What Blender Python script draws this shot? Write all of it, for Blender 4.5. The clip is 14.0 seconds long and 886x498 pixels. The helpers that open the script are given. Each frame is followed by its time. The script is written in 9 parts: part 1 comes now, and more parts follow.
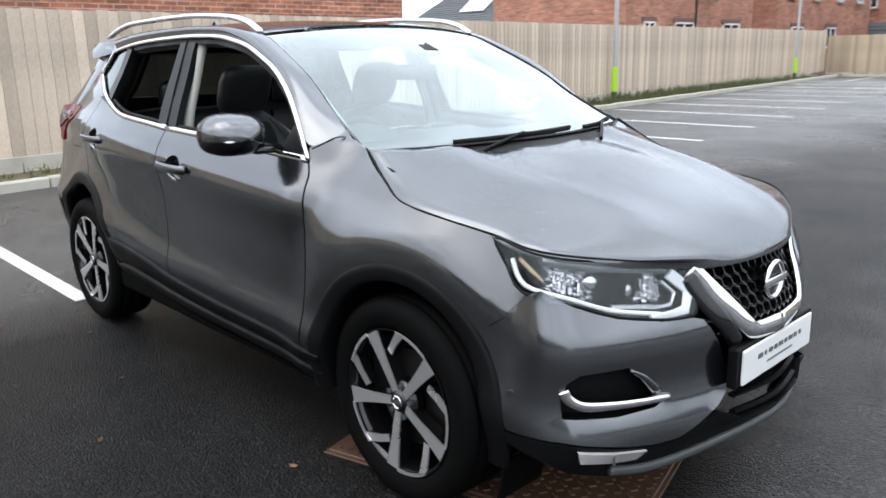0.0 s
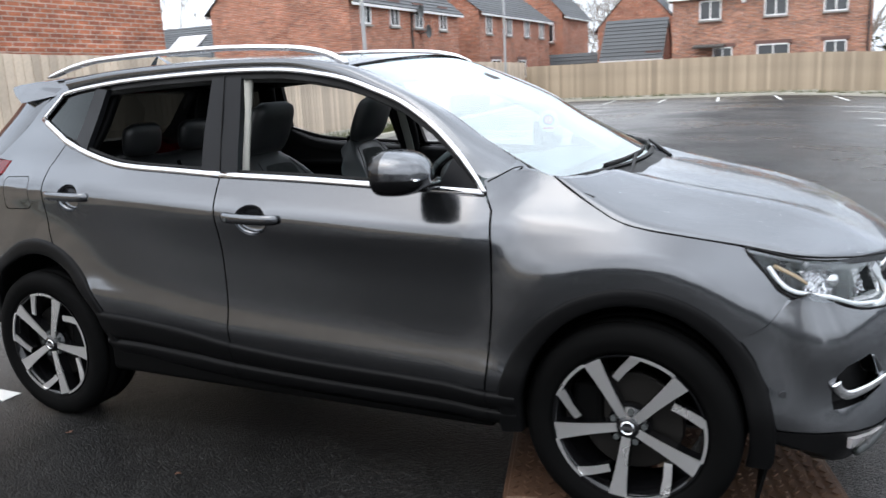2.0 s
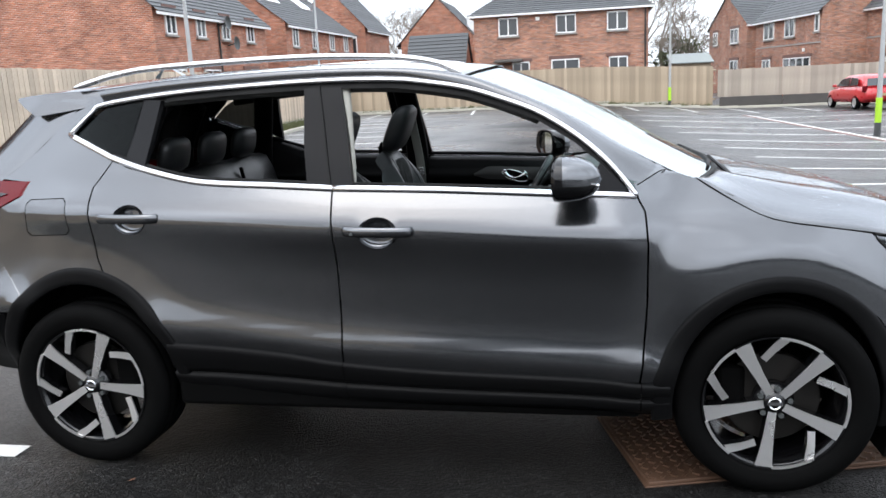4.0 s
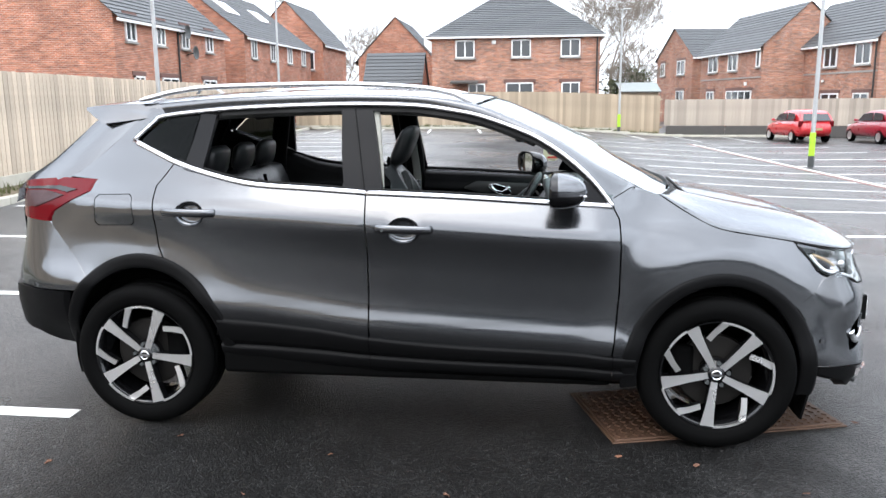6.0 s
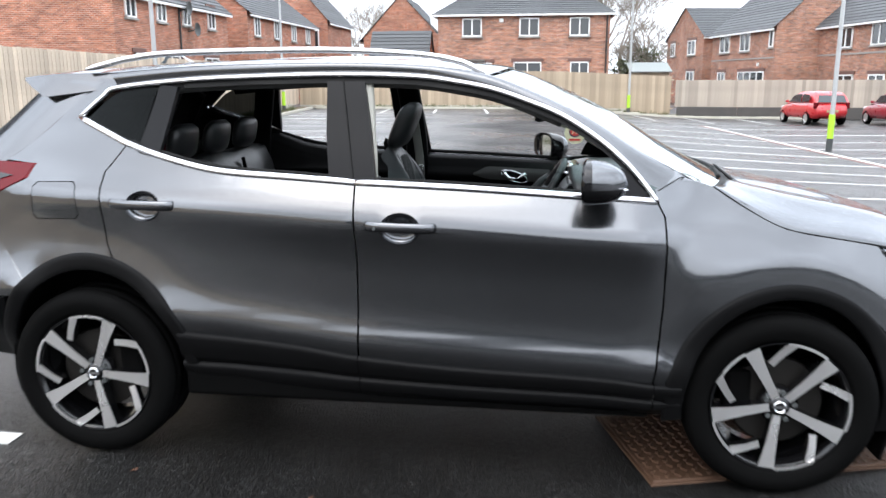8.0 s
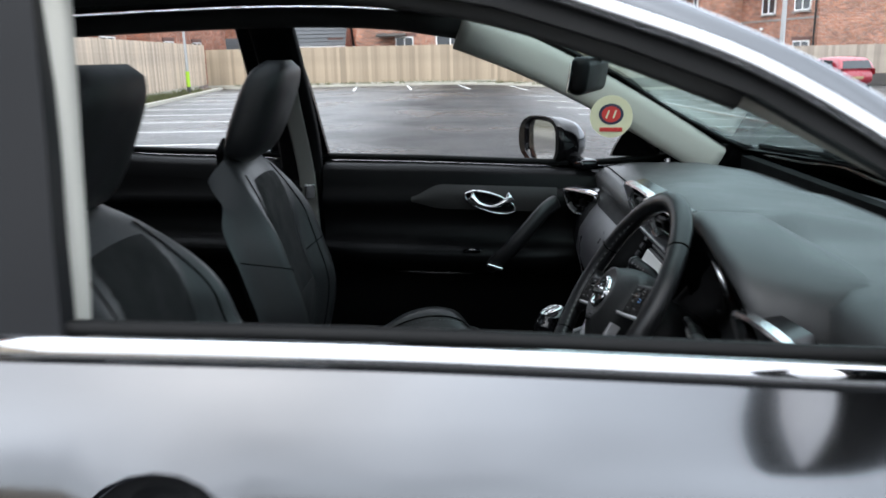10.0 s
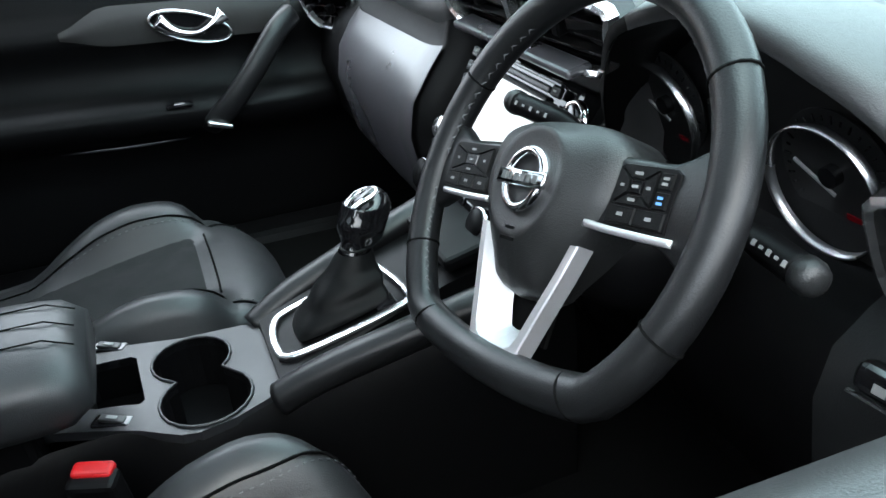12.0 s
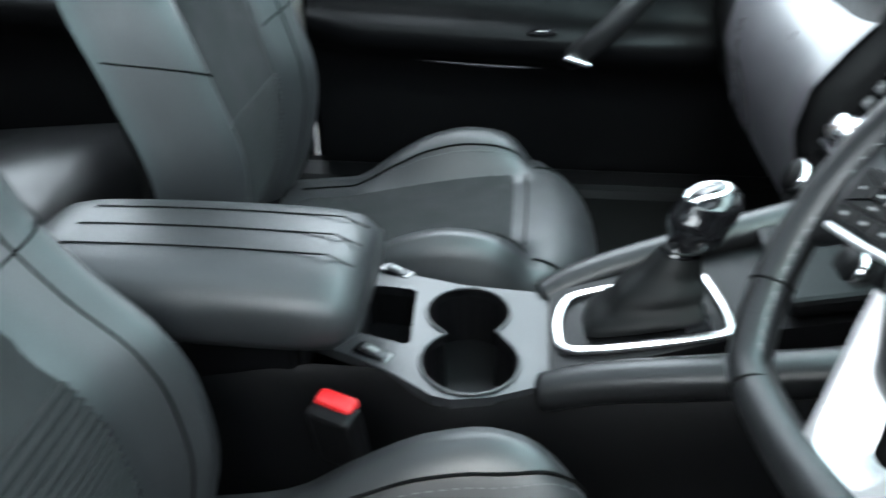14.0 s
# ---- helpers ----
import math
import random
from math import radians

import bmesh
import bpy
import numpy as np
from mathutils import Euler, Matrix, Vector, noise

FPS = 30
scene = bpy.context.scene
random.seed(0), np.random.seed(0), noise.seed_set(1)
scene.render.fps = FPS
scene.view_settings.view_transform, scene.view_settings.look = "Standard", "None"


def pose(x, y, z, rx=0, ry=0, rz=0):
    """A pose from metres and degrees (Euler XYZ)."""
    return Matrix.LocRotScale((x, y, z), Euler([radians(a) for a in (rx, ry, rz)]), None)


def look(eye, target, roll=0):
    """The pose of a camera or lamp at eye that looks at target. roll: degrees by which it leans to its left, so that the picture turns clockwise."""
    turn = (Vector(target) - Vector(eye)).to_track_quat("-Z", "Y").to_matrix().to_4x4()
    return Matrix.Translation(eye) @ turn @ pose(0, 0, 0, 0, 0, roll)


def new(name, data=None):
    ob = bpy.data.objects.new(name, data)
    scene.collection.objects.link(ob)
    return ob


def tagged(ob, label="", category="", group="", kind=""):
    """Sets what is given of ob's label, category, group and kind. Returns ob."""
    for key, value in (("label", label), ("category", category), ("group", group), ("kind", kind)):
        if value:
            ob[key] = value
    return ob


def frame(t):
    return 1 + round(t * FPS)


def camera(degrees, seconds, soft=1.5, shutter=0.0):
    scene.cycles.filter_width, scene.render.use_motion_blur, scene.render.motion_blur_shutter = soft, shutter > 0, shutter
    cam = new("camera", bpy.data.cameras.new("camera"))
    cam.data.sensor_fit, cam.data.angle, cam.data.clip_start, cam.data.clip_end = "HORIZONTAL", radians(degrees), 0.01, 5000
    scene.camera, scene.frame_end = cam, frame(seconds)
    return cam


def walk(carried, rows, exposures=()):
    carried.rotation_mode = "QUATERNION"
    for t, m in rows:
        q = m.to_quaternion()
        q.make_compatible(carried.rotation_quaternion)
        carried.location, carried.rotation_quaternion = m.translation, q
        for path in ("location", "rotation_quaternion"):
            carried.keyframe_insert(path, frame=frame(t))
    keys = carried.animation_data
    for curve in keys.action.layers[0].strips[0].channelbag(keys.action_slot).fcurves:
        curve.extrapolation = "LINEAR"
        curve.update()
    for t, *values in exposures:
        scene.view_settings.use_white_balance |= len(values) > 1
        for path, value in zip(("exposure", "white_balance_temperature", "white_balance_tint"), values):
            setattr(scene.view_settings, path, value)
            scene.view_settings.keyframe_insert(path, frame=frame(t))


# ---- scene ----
cam = camera(58.8, 14.0, shutter=0.5)
PATH = [
    (0, (3.129, -2.326, 1.418), (1.707, -1.004, 0.938), -1.1),
    (0.5, (2.913, -2.552, 1.41), (1.604, -1.102, 0.98), -0.7),
    (1, (2.531, -2.754, 1.413), (1.414, -1.148, 0.996), -0.9),
    (1.5, (2.179, -2.978, 1.417), (1.179, -1.295, 1.007), -1.5),
    (2, (1.837, -3.166, 1.44), (0.977, -1.409, 1.022), -2.8),
    (2.5, (1.485, -3.266, 1.445), (0.79, -1.437, 1.032), -2.3),
    (3, (1.149, -3.388, 1.469), (0.641, -1.494, 1.074), -1.5),
    (3.5, (0.87, -3.453, 1.476), (0.448, -1.542, 1.061), -2.6),
    (6, (0.555, -4.256, 1.531), (0.306, -2.307, 1.16), -0.4),
    (6.5, (0.554, -4.278, 1.522), (0.305, -2.328, 1.156), -0.1),
    (7, (0.561, -4.25, 1.525), (0.304, -2.3, 1.163), -0.4),
    (7.5, (0.544, -4.067, 1.498), (0.294, -2.125, 1.092), -0.2),
    (8, (0.476, -3.642, 1.494), (0.215, -1.704, 1.075), -0.1),
    (8.2, (0.446, -3.432, 1.472), (0.191, -1.486, 1.087), -0.3),
    (10.3, (0.234, -1.295, 1.367), (0.185, 0.634, 0.838), -1.8),
    (10.5, (0.244, -1.168, 1.348), (0.215, 0.739, 0.745), -2.3),
    (11, (0.278, -0.952, 1.299), (0.395, 0.88, 0.505), -4.4),
    (11.5, (0.234, -0.882, 1.271), (0.66, 0.838, 0.344), -6.4),
    (12, (0.184, -0.858, 1.268), (0.79, 0.801, 0.330), -4.1),
    (12.5, (0.173, -0.847, 1.263), (0.825, 0.799, 0.333), -2.6),
    (13, (0.207, -0.805, 1.257), (0.749, 0.871, 0.311), 1.6),
    (13.3, (0.233, -0.767, 1.251), (0.577, 0.942, 0.271), 2.4),
    (13.5, (0.241, -0.743, 1.242), (0.441, 0.981, 0.248), 2.2),
    (14, (0.214, -0.716, 1.240), (0.02, 0.979, 0.197), -0.7),
]
walk(cam, [(t, look(eye, target, roll)) for t, eye, target, roll in PATH],
     exposures=((0, 0.10, 6500, 10), (3, 0.06, 6500, 10), (6, 0.57, 6500, 10), (8.2, 0.50, 6500, 10), (10.3, 0.38, 6300, 8), (10.5, 0.42, 6250, 7), (11, 0.7, 6250, 5), (11.5, 1.68, 6250, 4), (12, 2.1, 6250, 4), (13, 2.68, 6250, 2), (14, 2.85, 6250, 2)))

# ---- world and sun: bright overcast winter daylight ----
world = bpy.data.worlds.new("overcast_sky")
scene.world = world
world.use_nodes = True
wn, wl = world.node_tree.nodes, world.node_tree.links
sky = wn.new("ShaderNodeTexSky")
sky.sky_type = "NISHITA"
sky.sun_disc = False
sky.sun_elevation, sky.sun_rotation = radians(48), radians(200)
sky.air_density, sky.dust_density, sky.ozone_density = 1.0, 4.0, 1.0
cloud = wn.new("ShaderNodeMix")
cloud.data_type = "RGBA"
cloud.inputs["Factor"].default_value = 0.82
cloud.inputs["B"].default_value = (12.0, 12.8, 14.0, 1)
wl.new(sky.outputs["Color"], cloud.inputs["A"])
where, split = wn.new("ShaderNodeTexCoord"), wn.new("ShaderNodeSeparateXYZ")
wl.new(where.outputs["Generated"], split.inputs[0])
rise = wn.new("ShaderNodeMapRange")
wl.new(split.outputs["Z"], rise.inputs["Value"])
rise.inputs["To Min"].default_value, rise.inputs["To Max"].default_value = 0.70, 1.30
lift_sky = wn.new("ShaderNodeVectorMath")
lift_sky.operation = "SCALE"
wl.new(cloud.outputs["Result"], lift_sky.inputs[0])
billow, folds, both = wn.new("ShaderNodeTexNoise"), wn.new("ShaderNodeMapRange"), wn.new("ShaderNodeMath")
billow.inputs["Scale"].default_value, billow.inputs["Detail"].default_value = 2.2, 5
wl.new(where.outputs["Generated"], billow.inputs["Vector"])
wl.new(billow.outputs["Fac"], folds.inputs["Value"])
folds.inputs["From Min"].default_value, folds.inputs["From Max"].default_value = 0.32, 0.68
folds.inputs["To Min"].default_value, folds.inputs["To Max"].default_value = 0.68, 1.32
both.operation = "MULTIPLY"
wl.new(rise.outputs["Result"], both.inputs[0])
wl.new(folds.outputs["Result"], both.inputs[1])
wl.new(both.outputs[0], lift_sky.inputs["Scale"])
wl.new(lift_sky.outputs[0], wn["Background"].inputs["Color"])
wn["Background"].inputs["Strength"].default_value = 0.193
sun_data = bpy.data.lights.new("sun", "SUN")
sun_data.energy, sun_data.angle, sun_data.color = 0.55, radians(40), (1.0, 0.97, 0.92)
sun = new("sun", sun_data)
sun.matrix_world = look((0, 0, 30), (4.0, 10.5, 0))

# ---- materials ----
def rgb(c):
    return (*c, 1.0)


def surface(name, color, rough=0.5, metal=0.0, coat=0.0, var=0.18, scale=6.0, fine=120.0, bump=0.05, grain=0.08, spec=0.5, island=0.0, flakes=0.0):
    """A procedural surface: colour that varies at two scales, roughness wear and fine relief."""
    m = bpy.data.materials.new(name)
    m.use_nodes = True
    n, l = m.node_tree.nodes, m.node_tree.links
    b = n["Principled BSDF"]
    co = n.new("ShaderNodeTexCoord")
    big, small = n.new("ShaderNodeTexNoise"), n.new("ShaderNodeTexNoise")
    big.inputs["Scale"].default_value, big.inputs["Detail"].default_value = scale, 5
    small.inputs["Scale"].default_value, small.inputs["Detail"].default_value = fine, 3
    for t in (big, small):
        l.new(co.outputs["Object"], t.inputs["Vector"])
    add = n.new("ShaderNodeMath")
    add.operation = "MULTIPLY_ADD"
    l.new(small.outputs["Fac"], add.inputs[0])
    add.inputs[1].default_value = grain / max(var, 1e-3)
    l.new(big.outputs["Fac"], add.inputs[2])
    ramp = n.new("ShaderNodeMapRange")
    l.new(add.outputs[0], ramp.inputs["Value"])
    ramp.inputs["From Min"].default_value, ramp.inputs["From Max"].default_value = 0.3, 0.75 + grain / max(var, 1e-3)
    ramp.inputs["To Min"].default_value, ramp.inputs["To Max"].default_value = 1 - var, 1 + var
    hue = n.new("ShaderNodeHueSaturation")
    hue.inputs["Color"].default_value = rgb(color)
    value = ramp.outputs["Result"]
    if island:
        info = n.new("ShaderNodeObjectInfo")
        geo = n.new("ShaderNodeNewGeometry")
        s1 = n.new("ShaderNodeMath")
        l.new(info.outputs["Random"], s1.inputs[0])
        l.new(geo.outputs["Random Per Island"], s1.inputs[1])
        fr = n.new("ShaderNodeMath")
        fr.operation = "FRACT"
        l.new(s1.outputs[0], fr.inputs[0])
        mr = n.new("ShaderNodeMapRange")
        l.new(fr.outputs[0], mr.inputs["Value"])
        mr.inputs["To Min"].default_value, mr.inputs["To Max"].default_value = 1 - island, 1 + island
        mu = n.new("ShaderNodeMath")
        mu.operation = "MULTIPLY"
        l.new(mr.outputs["Result"], mu.inputs[0])
        l.new(value, mu.inputs[1])
        value = mu.outputs[0]
    l.new(value, hue.inputs["Value"])
    l.new(hue.outputs["Color"], b.inputs["Base Color"])
    rr = n.new("ShaderNodeMapRange")
    l.new(big.outputs["Fac"], rr.inputs["Value"])
    rr.inputs["From Min"].default_value, rr.inputs["From Max"].default_value = 0.3, 0.7
    rr.inputs["To Min"].default_value, rr.inputs["To Max"].default_value = max(0.02, rough * 0.85), min(1, rough * 1.15)
    l.new(rr.outputs["Result"], b.inputs["Roughness"])
    b.inputs["Metallic"].default_value = metal
    b.inputs["Specular IOR Level"].default_value = spec
    b.inputs["Coat Weight"].default_value = coat
    b.inputs["Coat Roughness"].default_value = 0.03
    if bump:
        bp = n.new("ShaderNodeBump")
        bp.inputs["Strength"].default_value, bp.inputs["Distance"].default_value = bump, 0.004
        l.new(small.outputs["Fac"], bp.inputs["Height"])
        l.new(bp.outputs["Normal"], b.inputs["Normal"])
    return m


def clear_glass(name, tint, ior=1.5, rough=0.0, power=4.0, floor=2.0):
    """A thin pane: clear, with the gloss that glass has."""
    m = bpy.data.materials.new(name)
    m.use_nodes = True
    n, l = m.node_tree.nodes, m.node_tree.links
    out = n["Material Output"]
    n.remove(n["Principled BSDF"])
    tr, gl, fr, mx = n.new("ShaderNodeBsdfTransparent"), n.new("ShaderNodeBsdfGlossy"), n.new("ShaderNodeLayerWeight"), n.new("ShaderNodeMixShader")
    tr.inputs["Color"].default_value = rgb(tint)
    gl.inputs["Roughness"].default_value = rough
    gl.inputs["Color"].default_value = (0.90, 0.97, 0.98, 1.0)
    fr.inputs["Blend"].default_value = 0.5
    pw, ma = n.new("ShaderNodeMath"), n.new("ShaderNodeMath")
    pw.operation, ma.operation = "POWER", "MULTIPLY_ADD"
    l.new(fr.outputs["Facing"], pw.inputs[0])
    pw.inputs[1].default_value = power
    f0 = ((ior - 1) / (ior + 1)) ** 2 * floor
    l.new(pw.outputs[0], ma.inputs[0])
    ma.inputs[1].default_value, ma.inputs[2].default_value = 1 - f0, f0
    l.new(ma.outputs[0], mx.inputs[0])
    l.new(tr.outputs[0], mx.inputs[1])
    l.new(gl.outputs[0], mx.inputs[2])
    l.new(mx.outputs[0], out.inputs["Surface"])
    return m


def brickwork(name, tones, mortar, length=0.225, height=0.075, joint=0.010):
    """Stretcher-bond brick facing: two brick tones and mortar, in wall coordinates."""
    m = bpy.data.materials.new(name)
    m.use_nodes = True
    n, l = m.node_tree.nodes, m.node_tree.links
    b = n["Principled BSDF"]
    co, sep, add, comb = n.new("ShaderNodeTexCoord"), n.new("ShaderNodeSeparateXYZ"), n.new("ShaderNodeMath"), n.new("ShaderNodeCombineXYZ")
    l.new(co.outputs["Object"], sep.inputs[0])
    l.new(sep.outputs["X"], add.inputs[0])
    l.new(sep.outputs["Y"], add.inputs[1])
    l.new(add.outputs[0], comb.inputs["X"])
    l.new(sep.outputs["Z"], comb.inputs["Y"])
    t = n.new("ShaderNodeTexBrick")
    l.new(comb.outputs[0], t.inputs["Vector"])
    t.inputs["Scale"].default_value = 1.0
    t.inputs["Brick Width"].default_value, t.inputs["Row Height"].default_value = length, height
    t.inputs["Mortar Size"].default_value = joint
    t.inputs["Color1"].default_value, t.inputs["Color2"].default_value = rgb(tones[0]), rgb(tones[1])
    t.inputs["Mortar"].default_value = rgb(mortar)
    t.inputs["Bias"].default_value = -0.15
    stain = n.new("ShaderNodeTexNoise")
    stain.inputs["Scale"].default_value, stain.inputs["Detail"].default_value = 0.9, 6
    l.new(co.outputs["Object"], stain.inputs["Vector"])
    mr = n.new("ShaderNodeMapRange")
    l.new(stain.outputs["Fac"], mr.inputs["Value"])
    mr.inputs["From Min"].default_value, mr.inputs["From Max"].default_value = 0.3, 0.7
    mr.inputs["To Min"].default_value, mr.inputs["To Max"].default_value = 0.78, 1.22
    # runs of darker and lighter bricks, longer than they are high
    run, st, mr2, mul = n.new("ShaderNodeTexNoise"), n.new("ShaderNodeVectorMath"), n.new("ShaderNodeMapRange"), n.new("ShaderNodeMath")
    st.operation, mul.operation = "MULTIPLY", "MULTIPLY"
    st.inputs[1].default_value = (1.0, 4.5, 1.0)
    l.new(comb.outputs[0], st.inputs[0])
    l.new(st.outputs[0], run.inputs["Vector"])
    run.inputs["Scale"].default_value, run.inputs["Detail"].default_value = 1.7, 8
    run.inputs["Roughness"].default_value = 0.75
    l.new(run.outputs["Fac"], mr2.inputs["Value"])
    mr2.inputs["From Min"].default_value, mr2.inputs["From Max"].default_value = 0.34, 0.66
    mr2.inputs["To Min"].default_value, mr2.inputs["To Max"].default_value = 0.55, 1.45
    l.new(mr.outputs["Result"], mul.inputs[0])
    l.new(mr2.outputs["Result"], mul.inputs[1])
    hue = n.new("ShaderNodeHueSaturation")
    l.new(t.outputs["Color"], hue.inputs["Color"])
    l.new(mul.outputs[0], hue.inputs["Value"])
    l.new(hue.outputs["Color"], b.inputs["Base Color"])
    b.inputs["Roughness"].default_value = 0.9
    bp = n.new("ShaderNodeBump")
    bp.inputs["Strength"].default_value, bp.inputs["Distance"].default_value = 0.4, 0.01
    inv = n.new("ShaderNodeMath")
    inv.operation = "SUBTRACT"
    inv.inputs[0].default_value = 1.0
    l.new(t.outputs["Fac"], inv.inputs[1])
    l.new(inv.outputs[0], bp.inputs["Height"])
    l.new(bp.outputs["Normal"], b.inputs["Normal"])
    return m


def wet_asphalt(name):
    """Dark damp tarmac: stone chips of mixed tone, worn paler areas, wet areas that shine; shade by the car is put into
    the tone.
    """
    m = bpy.data.materials.new(name)
    m.use_nodes = True
    n, l = m.node_tree.nodes, m.node_tree.links
    b = n["Principled BSDF"]
    co = n.new("ShaderNodeTexCoord")
    chip, patch, blot, grit = n.new("ShaderNodeTexVoronoi"), n.new("ShaderNodeTexNoise"), n.new("ShaderNodeTexNoise"), n.new("ShaderNodeTexNoise")
    chip.inputs["Scale"].default_value = 105
    patch.inputs["Scale"].default_value, patch.inputs["Detail"].default_value = 0.30, 6
    blot.inputs["Scale"].default_value, blot.inputs["Detail"].default_value = 2.6, 6
    grit.inputs["Scale"].default_value, grit.inputs["Detail"].default_value = 210, 3
    for t in (chip, patch, blot, grit):
        l.new(co.outputs["Object"], t.inputs["Vector"])

    def ranged(src, lo, hi, to_lo, to_hi):
        r = n.new("ShaderNodeMapRange")
        l.new(src, r.inputs["Value"])
        r.inputs["From Min"].default_value, r.inputs["From Max"].default_value = lo, hi
        r.inputs["To Min"].default_value, r.inputs["To Max"].default_value = to_lo, to_hi
        return r.outputs["Result"]

    def calc(op, x, y):
        q = n.new("ShaderNodeMath")
        q.operation = op
        for k, v in enumerate((x, y)):
            if isinstance(v, (int, float)):
                q.inputs[k].default_value = v
            else:
                l.new(v, q.inputs[k])
        return q.outputs[0]
    # car's shade and reflection put into the tone: dark, dull lane, paler beside it
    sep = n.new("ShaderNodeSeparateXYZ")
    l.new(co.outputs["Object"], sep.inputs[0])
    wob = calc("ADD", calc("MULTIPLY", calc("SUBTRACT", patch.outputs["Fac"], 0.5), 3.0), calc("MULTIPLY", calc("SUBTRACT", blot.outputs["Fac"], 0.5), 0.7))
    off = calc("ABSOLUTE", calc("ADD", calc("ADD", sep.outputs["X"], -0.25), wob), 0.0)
    unshaded = ranged(off, 1.2, 3.3, 0.0, 1.0)
    sc = n.new("ShaderNodeSeparateColor")
    l.new(chip.outputs["Color"], sc.inputs[0])
    stone = calc("POWER", sc.outputs[0], 2.6)
    tone = calc("MULTIPLY", stone, ranged(unshaded, 0, 1, 0.018, 0.11))
    tone = calc("ADD", tone, ranged(unshaded, 0, 1, 0.0040, 0.011))
    tone = calc("MULTIPLY", tone, ranged(blot.outputs["Fac"], 0.3, 0.7, 0.7, 1.35))
    col = n.new("ShaderNodeCombineColor")
    for k, f in enumerate((1.0, 0.985, 0.965)):
        l.new(calc("MULTIPLY", tone, f), col.inputs[k])
    l.new(col.outputs[0], b.inputs["Base Color"])
    l.new(ranged(patch.outputs["Fac"], 0.38, 0.62, 0.25, 0.45), b.inputs["Roughness"])
    l.new(ranged(unshaded, 0, 1, 0.085, 0.46), b.inputs["Specular IOR Level"])
    bp = n.new("ShaderNodeBump")
    bp.inputs["Strength"].default_value, bp.inputs["Distance"].default_value = 0.8, 0.006
    l.new(calc("ADD", calc("MULTIPLY", chip.outputs["Distance"], -1.0), calc("MULTIPLY", grit.outputs["Fac"], 0.9)), bp.inputs["Height"])
    l.new(bp.outputs["Normal"], b.inputs["Normal"])
    return m


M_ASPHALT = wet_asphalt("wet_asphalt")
M_LINE = surface("road_paint", (0.62, 0.62, 0.60), 0.6, var=0.22, scale=9, fine=60, grain=0.25)
M_KERB = surface("kerb_concrete", (0.42, 0.40, 0.34), 0.85, var=0.25, scale=3)
M_SOIL = surface("verge_soil", (0.11, 0.085, 0.05), 0.95, var=0.4, scale=5)
M_GRASS = surface("grass_blades", (0.085, 0.095, 0.032), 0.7, var=0.35, scale=2, island=0.35)
M_LEAF = surface("fallen_leaf", (0.11, 0.048, 0.026), 0.7, var=0.4, island=0.4)
M_FENCE = surface("weathered_fence_board", (0.53, 0.44, 0.345), 0.85, var=0.40, scale=2.2, fine=40, grain=0.2, island=0.24)
M_FENCE2 = surface("brown_fence_board", (0.38, 0.305, 0.22), 0.85, var=0.30, scale=2.2, fine=40, grain=0.2, island=0.20)
M_SLEEPER = surface("dark_retaining_board", (0.07, 0.065, 0.06), 0.85, var=0.3, scale=3)
M_BRICK = brickwork("red_brick", ((0.40, 0.135, 0.070), (0.23, 0.080, 0.052)), (0.40, 0.30, 0.24))
M_BRICK2 = brickwork("mixed_red_brick", ((0.40, 0.155, 0.085), (0.17, 0.085, 0.075)), (0.40, 0.32, 0.26))
M_TILE = surface("grey_roof_tile", (0.075, 0.08, 0.085), 0.7, var=0.2, scale=3, island=0.12)
M_WHITE = surface("white_upvc", (0.78, 0.78, 0.77), 0.4, var=0.05)
M_LINTEL = surface("stone_lintel", (0.30, 0.29, 0.27), 0.8, var=0.15)
M_PANE = surface("dark_window_pane", (0.03, 0.035, 0.04), 0.06, var=0.2, scale=1, bump=0, spec=0.8)
M_BLACKPIPE = surface("black_plastic_pipe", (0.02, 0.02, 0.02), 0.45)
M_POLE = surface("galvanised_pole", (0.42, 0.43, 0.43), 0.5, metal=0.5, var=0.15)
M_LIME = surface("lime_band", (0.36, 0.62, 0.03), 0.5, var=0.12)
M_DARKMETAL = surface("dark_painted_steel", (0.05, 0.055, 0.055), 0.5)
M_BARK = surface("winter_bark", (0.21, 0.18, 0.15), 0.9, var=0.3)
M_IVY = surface("dark_ivy", (0.05, 0.06, 0.025), 0.7, var=0.4, island=0.3)
M_PAINT = surface("grey_metallic_paint", (0.130, 0.134, 0.141), 0.165, metal=0.96, coat=0.7, var=0.02, scale=2, fine=1500, grain=0.03, bump=0.0)


